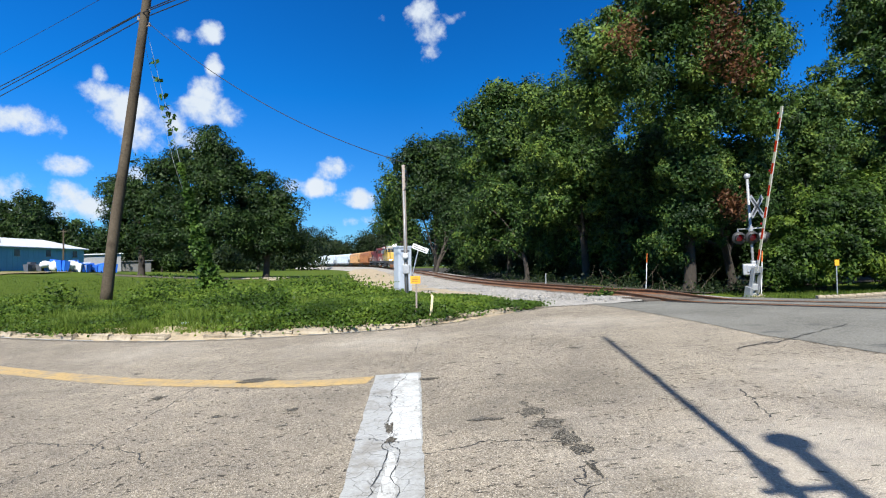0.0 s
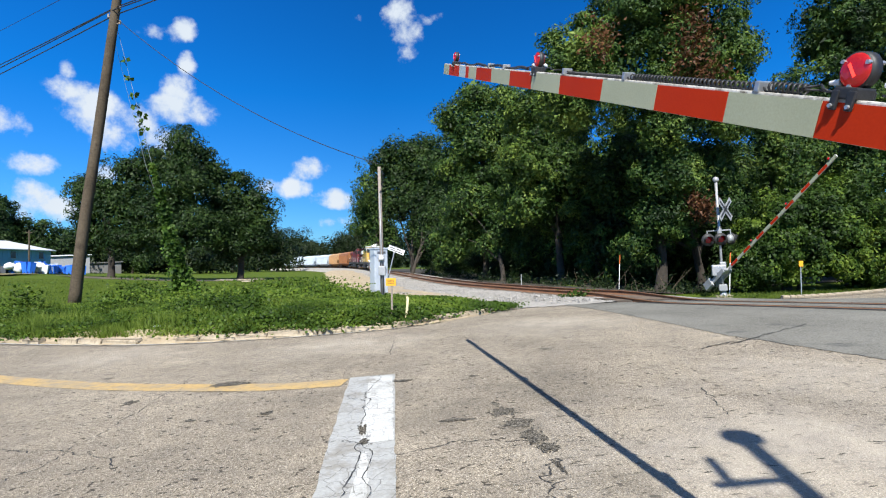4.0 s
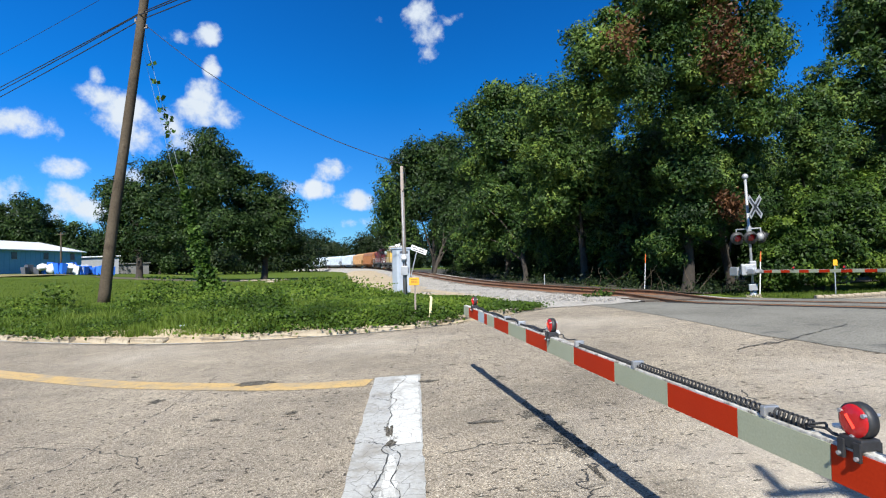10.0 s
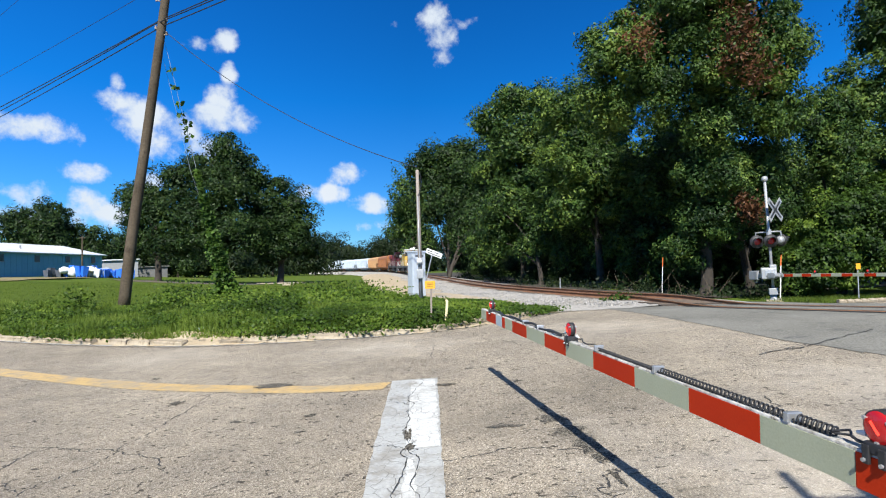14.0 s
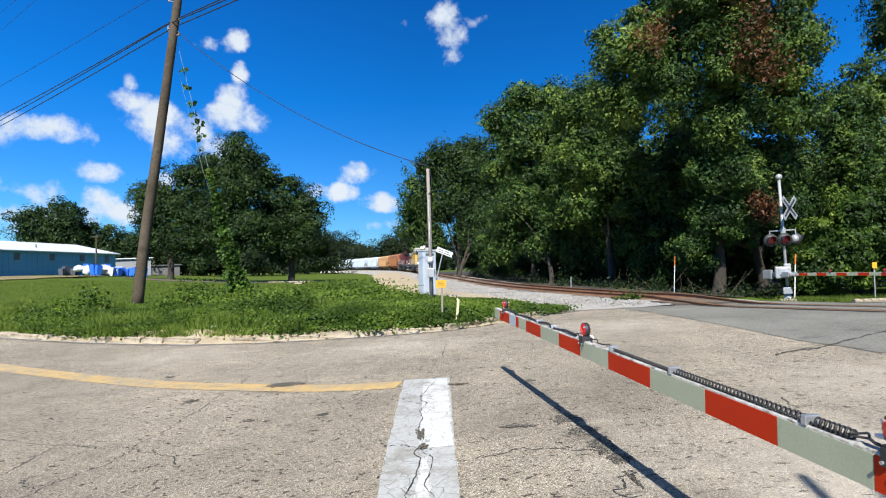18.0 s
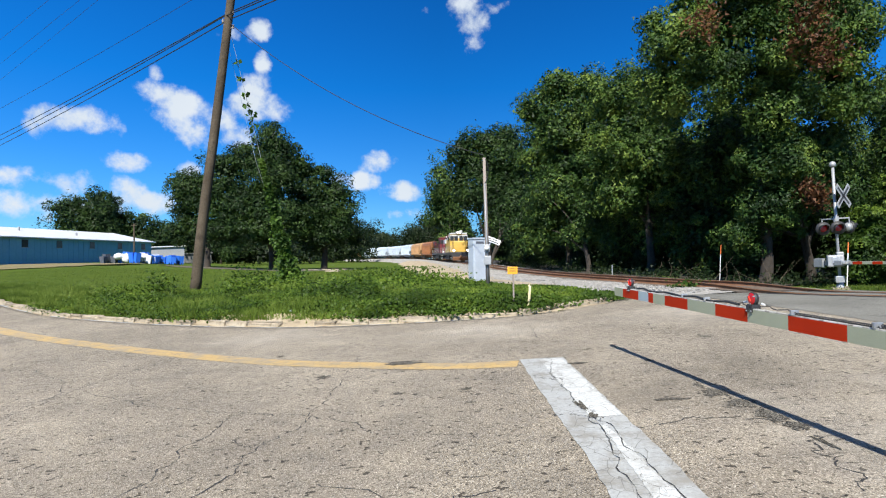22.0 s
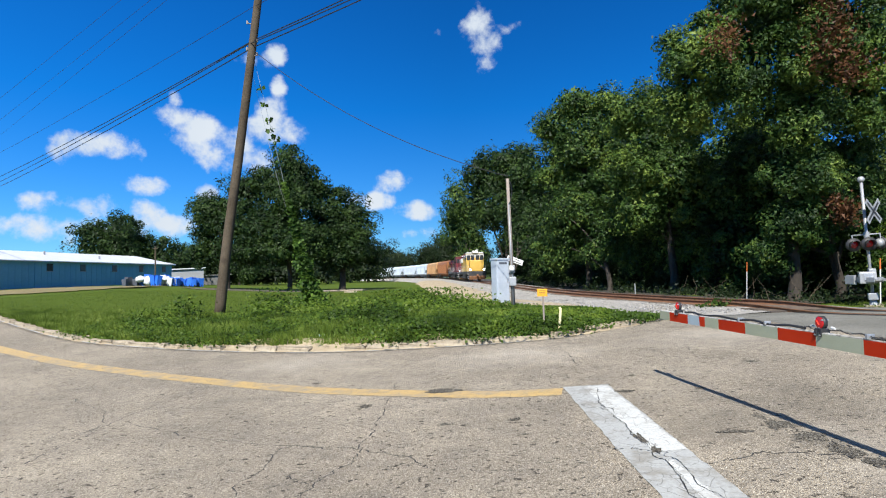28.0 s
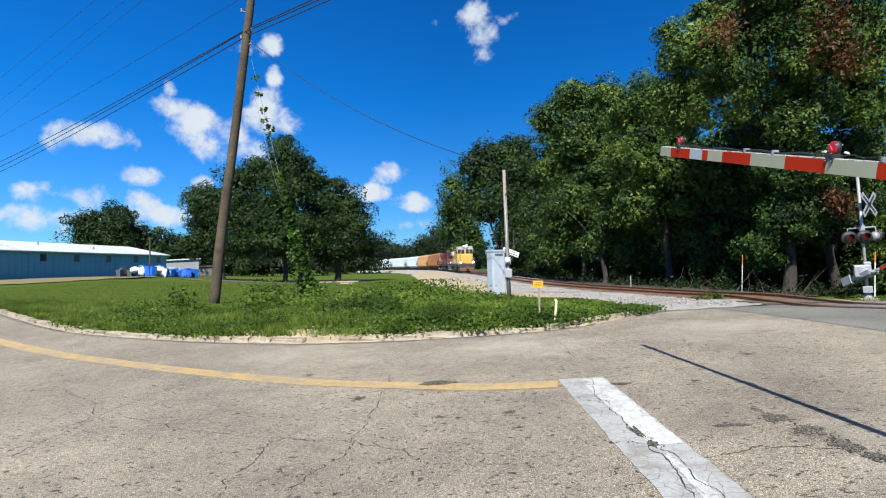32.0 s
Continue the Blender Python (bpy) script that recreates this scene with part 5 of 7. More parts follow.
def guy_with_vine():
    a, b = np.array((-13.75, 24.85, 12.8)), np.array((-11.75, 27.4, 0.22))
    ob = thing("guy_wire", "guy wire overgrown with green vine, bushy at its foot", "guy wire", Matrix.Translation((float(b[0]), float(b[1]), gz(b[0], b[1]))))
    off = np.array((b[0], b[1], gz(b[0], b[1])))
    part("strand", poly_tube([a - off, (a + b) / 2 - off, b - off], [0.010] * 3, 5), STEEL, ob)
    part("strand", poly_tube([a - off + (-0.35, 0.1, 0.2), (a + b) / 2 - off + (-0.3, 0, 0), b - off + (-0.4, 1.5, 0)], [0.008] * 3, 5), STEEL, ob)
    n = 15000
    t = RNG.random(n) ** 1.45 * 0.50
    r = np.interp(t, [0, 0.03, 0.10, 0.25, 0.40, 0.56], [0.66, 0.50, 0.34, 0.20, 0.12, 0.05]) * (1 + 0.35 * np.sin(t * 61) * np.sin(t * 23 + 1))
    p = b + (a - b) * t[:, None] + RNG.normal(size=(n, 3)) * r[:, None] * (0.5, 0.5, 0.3)
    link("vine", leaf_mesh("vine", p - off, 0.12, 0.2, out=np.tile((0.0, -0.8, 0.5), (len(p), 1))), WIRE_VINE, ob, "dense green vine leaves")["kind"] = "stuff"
    t = np.repeat(np.array([0.58, 0.62, 0.64, 0.67, 0.70, 0.74, 0.80, 0.86]), 7)
    p = b + (a - b) * t[:, None] + RNG.normal(size=(len(t), 3)) * 0.10
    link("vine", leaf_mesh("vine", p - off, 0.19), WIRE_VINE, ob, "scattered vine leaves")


def signal_cabinet():
    x, y = -2.12, 24.5
    z = gz(x, y)
    ob = thing("signal_cabinet", "tall silver-grey railway equipment cabinet on a concrete foot", "equipment cabinet", pose(x, y, z, 0, 0, 34))
    box(bm := bmesh.new(), (0, 0, 1.16), (0.62, 0.50, 1.88), bevel=0.02)
    body = part("body", bm, CABINET_GREY, ob)
    box(bm := bmesh.new(), (0, 0, 2.14), (0.68, 0.58, 0.08), bevel=0.02)
    part("roof", bm, CABINET_GREY, ob)
    for sx, px, py, size in ((0, 0.0, -0.255, (0.54, 0.02, 1.72)), (1, -0.315, 0.0, (0.02, 0.42, 1.72)), (2, 0.315, 0.0, (0.02, 0.42, 1.72))):
        box(bm := bmesh.new(), (px, py, 1.2), size, bevel=0.006)
        door = part("door", bm, CABINET_GREY, ob)
        bm = bmesh.new()
        box(bm, (px + (0.20 if py else (0.02 if px > 0 else -0.02)), py - (0.02 if py else -0.15), 1.2), (0.04, 0.04, 0.2), bevel=0.008)
        part("handle", bm, STEEL, door)
    for zz, h in ((1.75, 0.17), (1.15, 0.26)):
        box(bm := bmesh.new(), (0.328, 0.0, zz), (0.006, 0.20, h))
        part("notice", bm, BLACK_PAINT, ob, "dark notice plate")
    box(bm := bmesh.new(), (0, -0.262, 1.96), (0.4, 0.02, 0.10))
    part("vent", bm, DARK_PLASTIC, ob)
    box(bm := bmesh.new(), (0, 0, 0.09), (0.8, 0.7, 0.24), bevel=0.03)
    part("footing", bm, CONCRETE, ob)
    return ob


def meter_pole():
    x, y = -1.62, 20.0
    z = gz(x, y) - 0.05
    ob = thing("meter_pole", "slim grey wooden pole with conduit and electric meter", "pole", Matrix.Translation((x, y, z)))
    part("shaft", poly_tube([(0.06, 0, 0), (0.03, 0, 2.3), (-0.01, 0, 4.85)], [0.074, 0.066, 0.056], 12), GREY_WOOD, ob, smooth=True)
    tube(bm := bmesh.new(), (0.07, -0.09, 0.0), (0.0, -0.09, 3.9), 0.022, n=8)
    part("conduit", bm, ALUMINIUM, ob, smooth=True)
    box(bm := bmesh.new(), (0.06, -0.15, 1.12), (0.25, 0.14, 0.32), bevel=0.02)
    part("switch_box", bm, ALUMINIUM, ob)
    tube(bm := bmesh.new(), (0.04, -0.09, 1.56), (0.04, -0.22, 1.56), 0.085, n=16)
    part("meter", bm, WHITE, ob, "round white electric meter", True)
    box(bm := bmesh.new(), (0.04, -0.09, 1.56), (0.22, 0.05, 0.26), bevel=0.02)
    part("meter_base", bm, ALUMINIUM, ob)
    pts = [(-0.01, 0, 4.82), (0.09, -0.05, 4.7), (0.13, -0.05, 4.4), (0.09, -0.05, 4.1), (0.0, -0.09, 3.9)]
    part("drip_loop", poly_tube(spline(pts, 5), [0.012] * 21, 5), BLACK, ob)


def small_signs():
    x, y = -0.80, 13.95
    ob = thing("utility_marker", "small yellow marker plate on a wooden stake in the weeds", "marker sign", Matrix.Translation((x, y, gz(x, y))))
    box(bm := bmesh.new(), (0, 0, 0.39), (0.045, 0.04, 0.94), bevel=0.006)
    part("stake", bm, GREY_WOOD, ob)
    box(bm := bmesh.new(), (-0.02, -0.03, 0.90), (0.25, 0.012, 0.19), bevel=0.003)
    plate = part("plate", bm, YELLOW_SIGN, ob)
    for k in range(3):
        box(bm := bmesh.new(), (-0.02, -0.0375, 0.945 - 0.04 * k), (0.16, 0.002, 0.012))
        part("lettering_bar", bm, BLACK_PAINT, plate)
    x, y = -0.45, 13.75
    ob = thing("survey_stake", "leaning cream-painted survey stake with a broken foot", "stake", pose(x, y, gz(x, y) - 0.03, 0, 5, 0))
    box(bm := bmesh.new(), (0, 0, 0.31), (0.058, 0.025, 0.62), bevel=0.004)
    part("lath", bm, CREAM_WOOD, ob)
    box(bm := bmesh.new(), (-0.014, 0, 0.61), (0.050, 0.022, 0.07), Euler((0, radians(-25), 0)).to_matrix())
    part("split_top", bm, CREAM_WOOD, ob)
    x, y = -2.05, 26.2
    ob = thing("leaning_street_sign", "white street sign board on a leaning post", "sign", pose(x, y, gz(x, y), 0, 14, 0))
    tube(bm := bmesh.new(), (0, 0, 0), (0, 0, 2.25), 0.028, n=8)
    part("post", bm, STEEL, ob)
    box(bm := bmesh.new(), (0.08, -0.03, 2.20), (0.78, 0.012, 0.24), Euler((0, radians(8), 0)).to_matrix(), 0.003)
    board = part("board", bm, WHITE, ob)
    for dz, w, dx in ((0.05, 0.24, -0.13), (0.05, 0.22, 0.2), (-0.05, 0.6, 0.08)):
        box(bm := bmesh.new(), (dx, -0.038, 2.20 + dz - 0.1 * dx), (w, 0.002, 0.04), Euler((0, radians(8), 0)).to_matrix())
        part("lettering_bar", bm, BLACK_PAINT, board)
    for x, y, h, top, words in ((14.65, 26.9, 1.6, ORANGE, "white marker post with an orange top beside the signal"), (10.6, 30.9, 1.45, ORANGE, "thin white post with an orange top at the wood's edge")):
        ob = thing("marker_post", words, "marker post", pose(x, y, gz(x, y), 0, 3, 0))
        tube(bm := bmesh.new(), (0, 0, 0), (0, 0, h), 0.026 if x > 12 else 0.018, n=10)
        part("tube", bm, WHITE, ob)
        tube(bm := bmesh.new(), (0, 0, h), (0, 0, h + 0.5), 0.030 if x > 12 else 0.020, n=10)
        part("cap", bm, top, ob)
    x, y = 17.8, 26.3
    ob = thing("utility_marker", "yellow marker plate on a post before the vines", "marker sign", Matrix.Translation((x, y, gz(x, y))))
    tube(bm := bmesh.new(), (0, 0, 0), (0, 0, 1.4), 0.024, n=8)
    part("post", bm, STEEL, ob)
    box(bm := bmesh.new(), (0, -0.04, 1.50), (0.20, 0.02, 0.27), bevel=0.004)
    part("plate", bm, YELLOW_SIGN, ob)
    for x, y in ((5.9, 35.5),):
        ob = thing("mile_post", "short pale post beside the track", "post", Matrix.Translation((x, y, gz(x, y))))
        tube(bm := bmesh.new(), (0, 0, 0), (0, 0, 0.72), 0.034, n=8)
        part("tube", bm, ALUMINIUM, ob)


def blue_warehouse():
    a, b = np.array((-68.6, 50.0)), np.array((-66.5, 98.8))
    head = math.degrees(math.atan2(*(b - a)[::-1]))
    length = float(np.hypot(*(b - a)))
    ob = thing("blue_warehouse", "long low blue metal warehouse with a white roof", "warehouse", pose(a[0], a[1], 1.55, 0, 0, head))
    deep, high = 16.0, 3.72
    for name, c, s in (("front_wall", (length / 2, 0, high / 2 - 0.3), (length, 0.2, high + 0.6)), ("end_wall", (0, deep / 2, high / 2 - 0.3), (0.2, deep, high + 0.6)), ("far_wall", (length, deep / 2, high / 2 - 0.3), (0.2, deep, high + 0.6)), ("back_wall", (length / 2, deep, high / 2 - 0.3), (length, 0.2, high + 0.6))):
        box(bm := bmesh.new(), c, s)
        wall = part(name, bm, BLUE_WALL, ob)
        if name == "front_wall":
            for k in range(48):
                box(bm := bmesh.new(), (0.6 + k * (length - 1) / 48, -0.115, high / 2 - 0.2), (0.06, 0.03, high))
                part("wall_rib", bm, BLUE_WALL, wall)
            for x in (4.0, 21.9, 27.8, 34.3, 40.6, 46.6):
                box(bm := bmesh.new(), (x, -0.11, 2.95), (1.0, 0.06, 1.05))
                w = part("window", bm, DARK_GLASS, wall)
                box(bm := bmesh.new(), (x, -0.13, 2.38), (1.2, 0.08, 0.08))
                part("sill", bm, GREY_WALL, w)
            box(bm := bmesh.new(), (22.6, -0.12, 1.3), (0.9, 0.08, 2.1))
            part("door", bm, BLUE_WALL, wall)
            box(bm := bmesh.new(), (19.6, -0.14, high / 2 - 0.2), (0.3, 0.12, high))
            part("corner_trim", bm, BLUE_WALL, wall)
    bm = bmesh.new()
    prof = [(-0.7, high), (deep / 2, high + 1.85), (deep + 0.7, high), (deep + 0.7, high + 0.12), (deep / 2, high + 2.0), (-0.7, high + 0.14)]
    rings = [[bm.verts.new((x, y, z)) for y, z in prof] for x in (-0.5, length + 0.5)]
    for k in range(6):
        bm.faces.new((rings[0][k], rings[0][(k + 1) % 6], rings[1][(k + 1) % 6], rings[1][k]))
    bm.faces.new(rings[0][::-1])
    bm.faces.new(rings[1])
    bmesh.ops.recalc_face_normals(bm, faces=bm.faces)
    roof = part("roof", bm, WHITE_ROOF, ob)
    for x, y in ((34, 2.5), (26, 5.0), (10, 5.0)):
        tube(bm := bmesh.new(), (x, y, high + 0.3), (x, y, high + 0.75 + 0.23 * y), 0.14, n=10)
        part("vent_pipe", bm, GREY_WALL, roof)


def shed(x, y, w, d, h, turn, wall, words, roof=None):
    ob = thing("metal_shed", words, "shed", pose(x, y, gz(x, y) - 0.2, 0, 0, turn))
    box(bm := bmesh.new(), (0, 0, h / 2), (w, d, h))
    part("wall_shell", bm, wall, ob)
    box(bm := bmesh.new(), (0, 0, h + 0.1), (w + 0.8, d + 0.8, 0.2), Euler((radians(2), 0, 0)).to_matrix())
    part("roof", bm, roof or WHITE_ROOF, ob)
    for k in range(int(w / 4)):
        box(bm := bmesh.new(), (-w / 2 + 2 + 4 * k, -d / 2 - 0.03, h / 2), (0.08, 0.06, h))
        part("wall_rib", bm, wall, ob)
    box(bm := bmesh.new(), (-w / 4, -d / 2 - 0.05, h * 0.42), (min(3.0, w / 3), 0.08, h * 0.8))
    part("door", bm, GREY_WALL, ob)


def bins():
    words = {BLUE_PLASTIC: "blue plastic wheeled bin in a stacked row", WHITE_PLASTIC: "white plastic bale on the pile of bins", DARK_PLASTIC: "dark grey plastic crate beside the bins"}
    for k in range(56):
        t = k / 55
        x, y = -57.6 + 6.7 * t + RNG.normal() * 0.5, 76.2 + 4.6 * t + RNG.normal() * 0.9
        mat = DARK_PLASTIC if t < 0.2 else (WHITE_PLASTIC if RNG.random() < 0.4 and t < 0.65 else BLUE_PLASTIC)
        high = RNG.uniform(0.8, 1.3) * (1.25 if 0.2 < t < 0.6 else 1.0)
        ob = thing("plastic_bin", words[mat], "bin", pose(x, y, gz(x, y), RNG.normal() * 4, RNG.normal() * 4, RNG.uniform(0, 90)), "stacked bins")
        bm = bmesh.new()
        made = bmesh.ops.create_cone(bm, cap_ends=True, segments=4, radius1=0.40, radius2=0.54, depth=high)["verts"]
        bmesh.ops.translate(bm, vec=(0, 0, high / 2), verts=made)
        part("tub", bm, mat, ob)
        box(bm := bmesh.new(), (0, 0, high + 0.03), (0.78, 0.78, 0.07), Euler((0, 0, radians(45))).to_matrix(), 0.02)
        part("lid", bm, mat, ob)
        if mat is not BLUE_PLASTIC:
            continue
        for s in (-0.35, 0.35):
            tube(bm := bmesh.new(), (s * 0.8, -0.36, 0.12), (s * 0.8 + 0.06, -0.36, 0.12), 0.12, n=10)
            part("wheel", bm, BLACK, ob)


def bales():
    """Bulging white bags heaped on the bins."""
    for k in range(9):
        t = 0.22 + 0.045 * k
        x, y = -57.6 + 6.7 * t + RNG.normal() * 0.2, 76.2 + 4.6 * t - 0.9 + RNG.normal() * 0.3
        ob = thing("white_bag", "bulging white plastic bag heaped among the blue bins", "bag", pose(x, y, gz(x, y), 0, 0, RNG.uniform(0, 90)), "bags on the bins")
        bm = bmesh.new()
        ball(bm, (0, 0, 0.95 if k % 2 else 0.7), 0.7, (1.0, 0.8, 0.62 if k % 2 else 1.0), 14)
        for v in bm.verts:
            v.co += Vector(RNG.normal(size=3)) * 0.05
            v.co.z = max(v.co.z, 0.0)
        part("sack", bm, WHITE_PLASTIC, ob, smooth=True)
        tube(bm := bmesh.new(), (0, 0, 1.32), (0.08, 0, 1.48), 0.07, 0.13, 8)
        part("tied_neck", bm, WHITE_PLASTIC, ob)


bales()
shed(15.0, 47, 3.4, 3.0, 1.7, 10, RUST, "low rust-red shed half hidden behind the trees", GREY_WALL)
utility_pole()
wires()
guy_with_vine()
signal_cabinet()
meter_pole()
small_signs()
blue_warehouse()
shed(-73, 113, 9, 8, 3.4, -58, GREY_WALL, "small grey metal shed with a white roof at the warehouse's end")
# wall and roof share a darker grey that stands in for tree shade
shed(-75.5, 129, 9, 8, 2.4, -60, SHADE_GREY_WALL, "grey metal shed, coloured dark for the shade of the grove", SHADE_GREY_WALL)
line = np.column_stack([np.linspace(-58.5, -56.5, 24) + 0.5 * np.sin(np.arange(24)), np.linspace(45, 73, 24)])
v, f = ribbon(line, 11.0, 0.09, 0.25)
tagged(link("dry_grass", raw_mesh("dry_grass", v, f), DRY_GRASS), "strip of dry tan grass along the warehouse", "grass", kind="structure")
bins()
ob = thing("small_pole", "thin wooden pole beside the warehouse", "pole", Matrix.Translation((-58.8, 82.9, gz(-58.8, 82.9))))
tube(bm := bmesh.new(), (0, 0, 0), (0, 0, 6.2), 0.14, 0.10, 8)
part("shaft", bm, POLE_WOOD, ob)
box(bm := bmesh.new(), (0, 0, 5.9), (0.9, 0.1, 0.12))
part("cross_arm", bm, POLE_WOOD, ob)
for x, y, w, d, r in ((-23.5, 69.5, 5.5, 1.6, 8), (-19.5, 60.0, 1.6, 0.6, -14)):
    ob = tagged(part("concrete_slab", box(bmesh.new(), (0, 0, 0.06), (w, d, 0.16), bevel=0.03), CONCRETE), "pale concrete slab lying in the grass by the grove", "slab")
    ob.matrix_basis = pose(x, y, gz(x, y), 0, 0, r)


def brush_pile(x, y, n):
    """Dead grey branches lying tangled at the wood's edge."""
    ob = thing("brush_pile", "tangle of dead grey branches at the wood's edge", "dead branches", Matrix.Translation((x, y, gz(x, y))))
    for k in range(n):
        a, tilt, long = RNG.uniform(0, 2 * math.pi), RNG.uniform(0.05, 1.1), RNG.uniform(0.6, 1.7)
        p0 = np.array([RNG.normal() * 0.9, RNG.normal() * 0.4, 0.03])
        way = np.array([math.cos(a) * math.cos(tilt), math.sin(a) * math.cos(tilt) * 0.5, math.sin(tilt)])
        pts = [p0 + way * long * t + RNG.normal(size=3) * 0.07 * (t > 0) for t in (0, 0.3, 0.6, 1.0)]
        part("branch", poly_tube(spline(pts, 3), [0.017 * (1 - 0.08 * i) for i in range(10)], 5), POLE_WOOD, ob)


brush_pile(11.6, 30.6, 12)
brush_pile(8.6, 33.6, 5)
x, y = -6.63, 14.09
ob = thing("plastic_bottle", "crushed pale plastic bottle lying at the kerb", "litter", pose(x, y, gz(x, y) + 0.05, 0, 80, 25))
tube(bm := bmesh.new(), (0, 0, -0.10), (0, 0, 0.07), 0.042, 0.038, 12)
tube(bm, (0, 0, 0.07), (0, 0, 0.12), 0.038, 0.014, 12)
part("body", bm, BLUE_FILM, ob, smooth=True)
tube(bm := bmesh.new(), (0, 0, 0.12), (0, 0, 0.14), 0.016, n=10)
part("cap", bm, WHITE_PLASTIC, ob)


# ---- trees ----
def woods():
    g = "wood beside the track"
    tree("tall_roadside_tree", "tall leafy tree with reddish dead sprays over the track", (12.95, 31.0), [(10.5, 27.8, 14.3, 2.3, 2.3, 2.3), (13.3, 27.4, 15.2, 3.1, 2.5, 2.5), (12.6, 27.4, 11.5, 1.9, 2.0, 2.2), (15.2, 27.8, 11.9, 1.7, 1.9, 2.4), (15.5, 28.8, 9.4, 2.0, 1.9, 1.7), (12.6, 28.4, 8.9, 1.7, 1.8, 1.7), (11.0, 29.8, 18.2, 2.6, 2.4, 2.4), (14.2, 30.2, 18.4, 2.8, 2.6, 2.4), (10.0, 28.4, 11.4, 1.8, 1.9, 2.7), (7.8, 28.1, 12.1, 1.8, 1.9, 2.1), (7.6, 29.6, 9.8, 1.5, 1.6, 1.6)], 0.19, 0.36, 1.0, WOODS_LIGHT, limbs=5, group=g, extra=([(12.8, 25.5, 11.9, 0.42), (13.3, 25.6, 10.3, 0.42), (8.2, 25.4, 11.9, 0.42), (12.5, 25.5, 12.7, 0.42), (12.3, 25.6, 11.1, 0.42), (13.7, 28.0, 4.5, 0.26), (14.2, 28.0, 4.1, 0.26)], DRY_LEAVES, 330))
    tree("woodland_tree", "tall dense green tree at the wood's edge", (15.7, 32.0), [(12.6, 29.4, 6.3, 1.8, 1.8, 1.7), (15.6, 30.9, 6.8, 1.8, 1.8, 1.7), (13.5, 30.1, 3.9, 2.0, 1.7, 1.5), (16.6, 31.2, 4.4, 1.9, 1.7, 1.6), (12.2, 31.3, 2.6, 1.5, 1.4, 1.3)], 0.19, 0.3, 1.0, WOODS, limbs=7, group=g)
    tree("woodland_tree", "tall green tree with light hanging boughs", (9.5, 40.4), [(7.4, 38.8, 12.2, 2.2, 2.1, 2.0), (9.7, 40.1, 11.7, 2.2, 2.3, 2.4), (8.0, 39.1, 8.7, 2.8, 2.4, 2.4), (10.8, 40.8, 7.1, 2.0, 2.1, 3.3), (7.5, 40.1, 5.8, 2.2, 2.1, 2.0), (10.6, 42.2, 3.0, 2.1, 1.9, 1.8)], 0.25, 0.34, 1.0, WOODS_LIGHT, limbs=8, group=g)
    tree("woodland_tree", "slender green tree with an open top", (5.0, 50.3), [(4.4, 48.8, 16.6, 1.6, 1.7, 1.7), (6.4, 49.3, 15.4, 1.9, 2.0, 2.1), (2.7, 50.6, 14.6, 2.0, 1.9, 1.8), (4.9, 49.2, 12.7, 2.6, 2.4, 2.3), (7.4, 49.6, 11.9, 2.3, 2.3, 2.8), (6.2, 48.8, 8.3, 3.0, 2.6, 2.6), (2.9, 51.0, 10.8, 2.2, 2.3, 2.4)], 0.3, 0.32, 1.0, WOODS, limbs=9, group=g)
    tree("woodland_tree", "leafy tree overhanging the track", (5.8, 44.3), [(3.8, 47.3, 6.5, 2.4, 2.4, 2.3), (6.3, 46.0, 4.2, 2.6, 2.1, 1.9), (2.5, 49.2, 4.0, 2.1, 2.1, 2.0), (8.4, 45.4, 2.7, 2.1, 1.7, 1.6)], 0.27, 0.24, 1.0, WOODS, limbs=6, group=g)
    tree("woodland_tree", "broad dark green tree behind the train", (-2.5, 76.2), [(-2.3, 76.3, 16.7, 3.7, 2.8, 2.8), (-5.1, 77.0, 14.9, 3.3, 3.1, 3.1), (0.4, 74.1, 14.3, 3.4, 3.4, 3.6), (-3.1, 76.2, 11.2, 4.7, 3.4, 3.5), (-0.1, 72.1, 8.1, 3.7, 3.3, 3.3), (-1.2, 85.2, 6.8, 2.6, 2.6, 3.9), (-1.6, 90.4, 3.4, 2.0, 2.1, 2.2)], 0.42, 0.42, 1.0, OAK, limbs=7, group=g)
    tree("woodland_tree", "green tree leaning out over the track", (-2.2, 66.2), [(0.2, 70.3, 6.9, 2.5, 2.5, 3.2), (1.4, 67.0, 4.2, 2.4, 2.4, 2.6)], 0.36, 0.26, 1.0, OAK, limbs=5, group=g)
    tree("woodland_tree", "dark tree at the bend of the track", (-11.1, 120.0), [(-12.3, 121.7, 17.2, 3.7, 3.6, 6.0), (-14.6, 125.6, 12.0, 2.6, 2.6, 5.8), (-11.3, 122.6, 8.5, 3.5, 3.4, 5.6)], 0.62, 0.36, 1.0, WOODS, limbs=5, group=g)
    tree("woodland_tree", "green tree rising behind the vines", (20.5, 31.6), [(21.8, 32.2, 10.5, 1.6, 1.8, 2.1), (19.9, 31.6, 9.3, 1.4, 1.6, 1.7), (22.6, 33.2, 7.9, 1.6, 1.5, 1.5), (20.3, 31.2, 7.1, 1.7, 1.6, 1.6)], 0.21, 0.26, 1.0, WOODS, limbs=7, group=g)
    tree("woodland_tree", "tall green tree beside the far road", (26.6, 34.8), [(24.0, 31.8, 14.2, 1.7, 1.8, 2.4), (26.0, 32.0, 16.2, 2.9, 2.9, 3.2), (24.7, 32.3, 10.5, 1.8, 1.9, 1.9), (28.7, 34.0, 11.6, 2.7, 2.8, 3.7), (26.6, 33.7, 6.8, 2.0, 2.1, 2.7)], 0.23, 0.32, 1.0, WOODS, limbs=8, group=g)
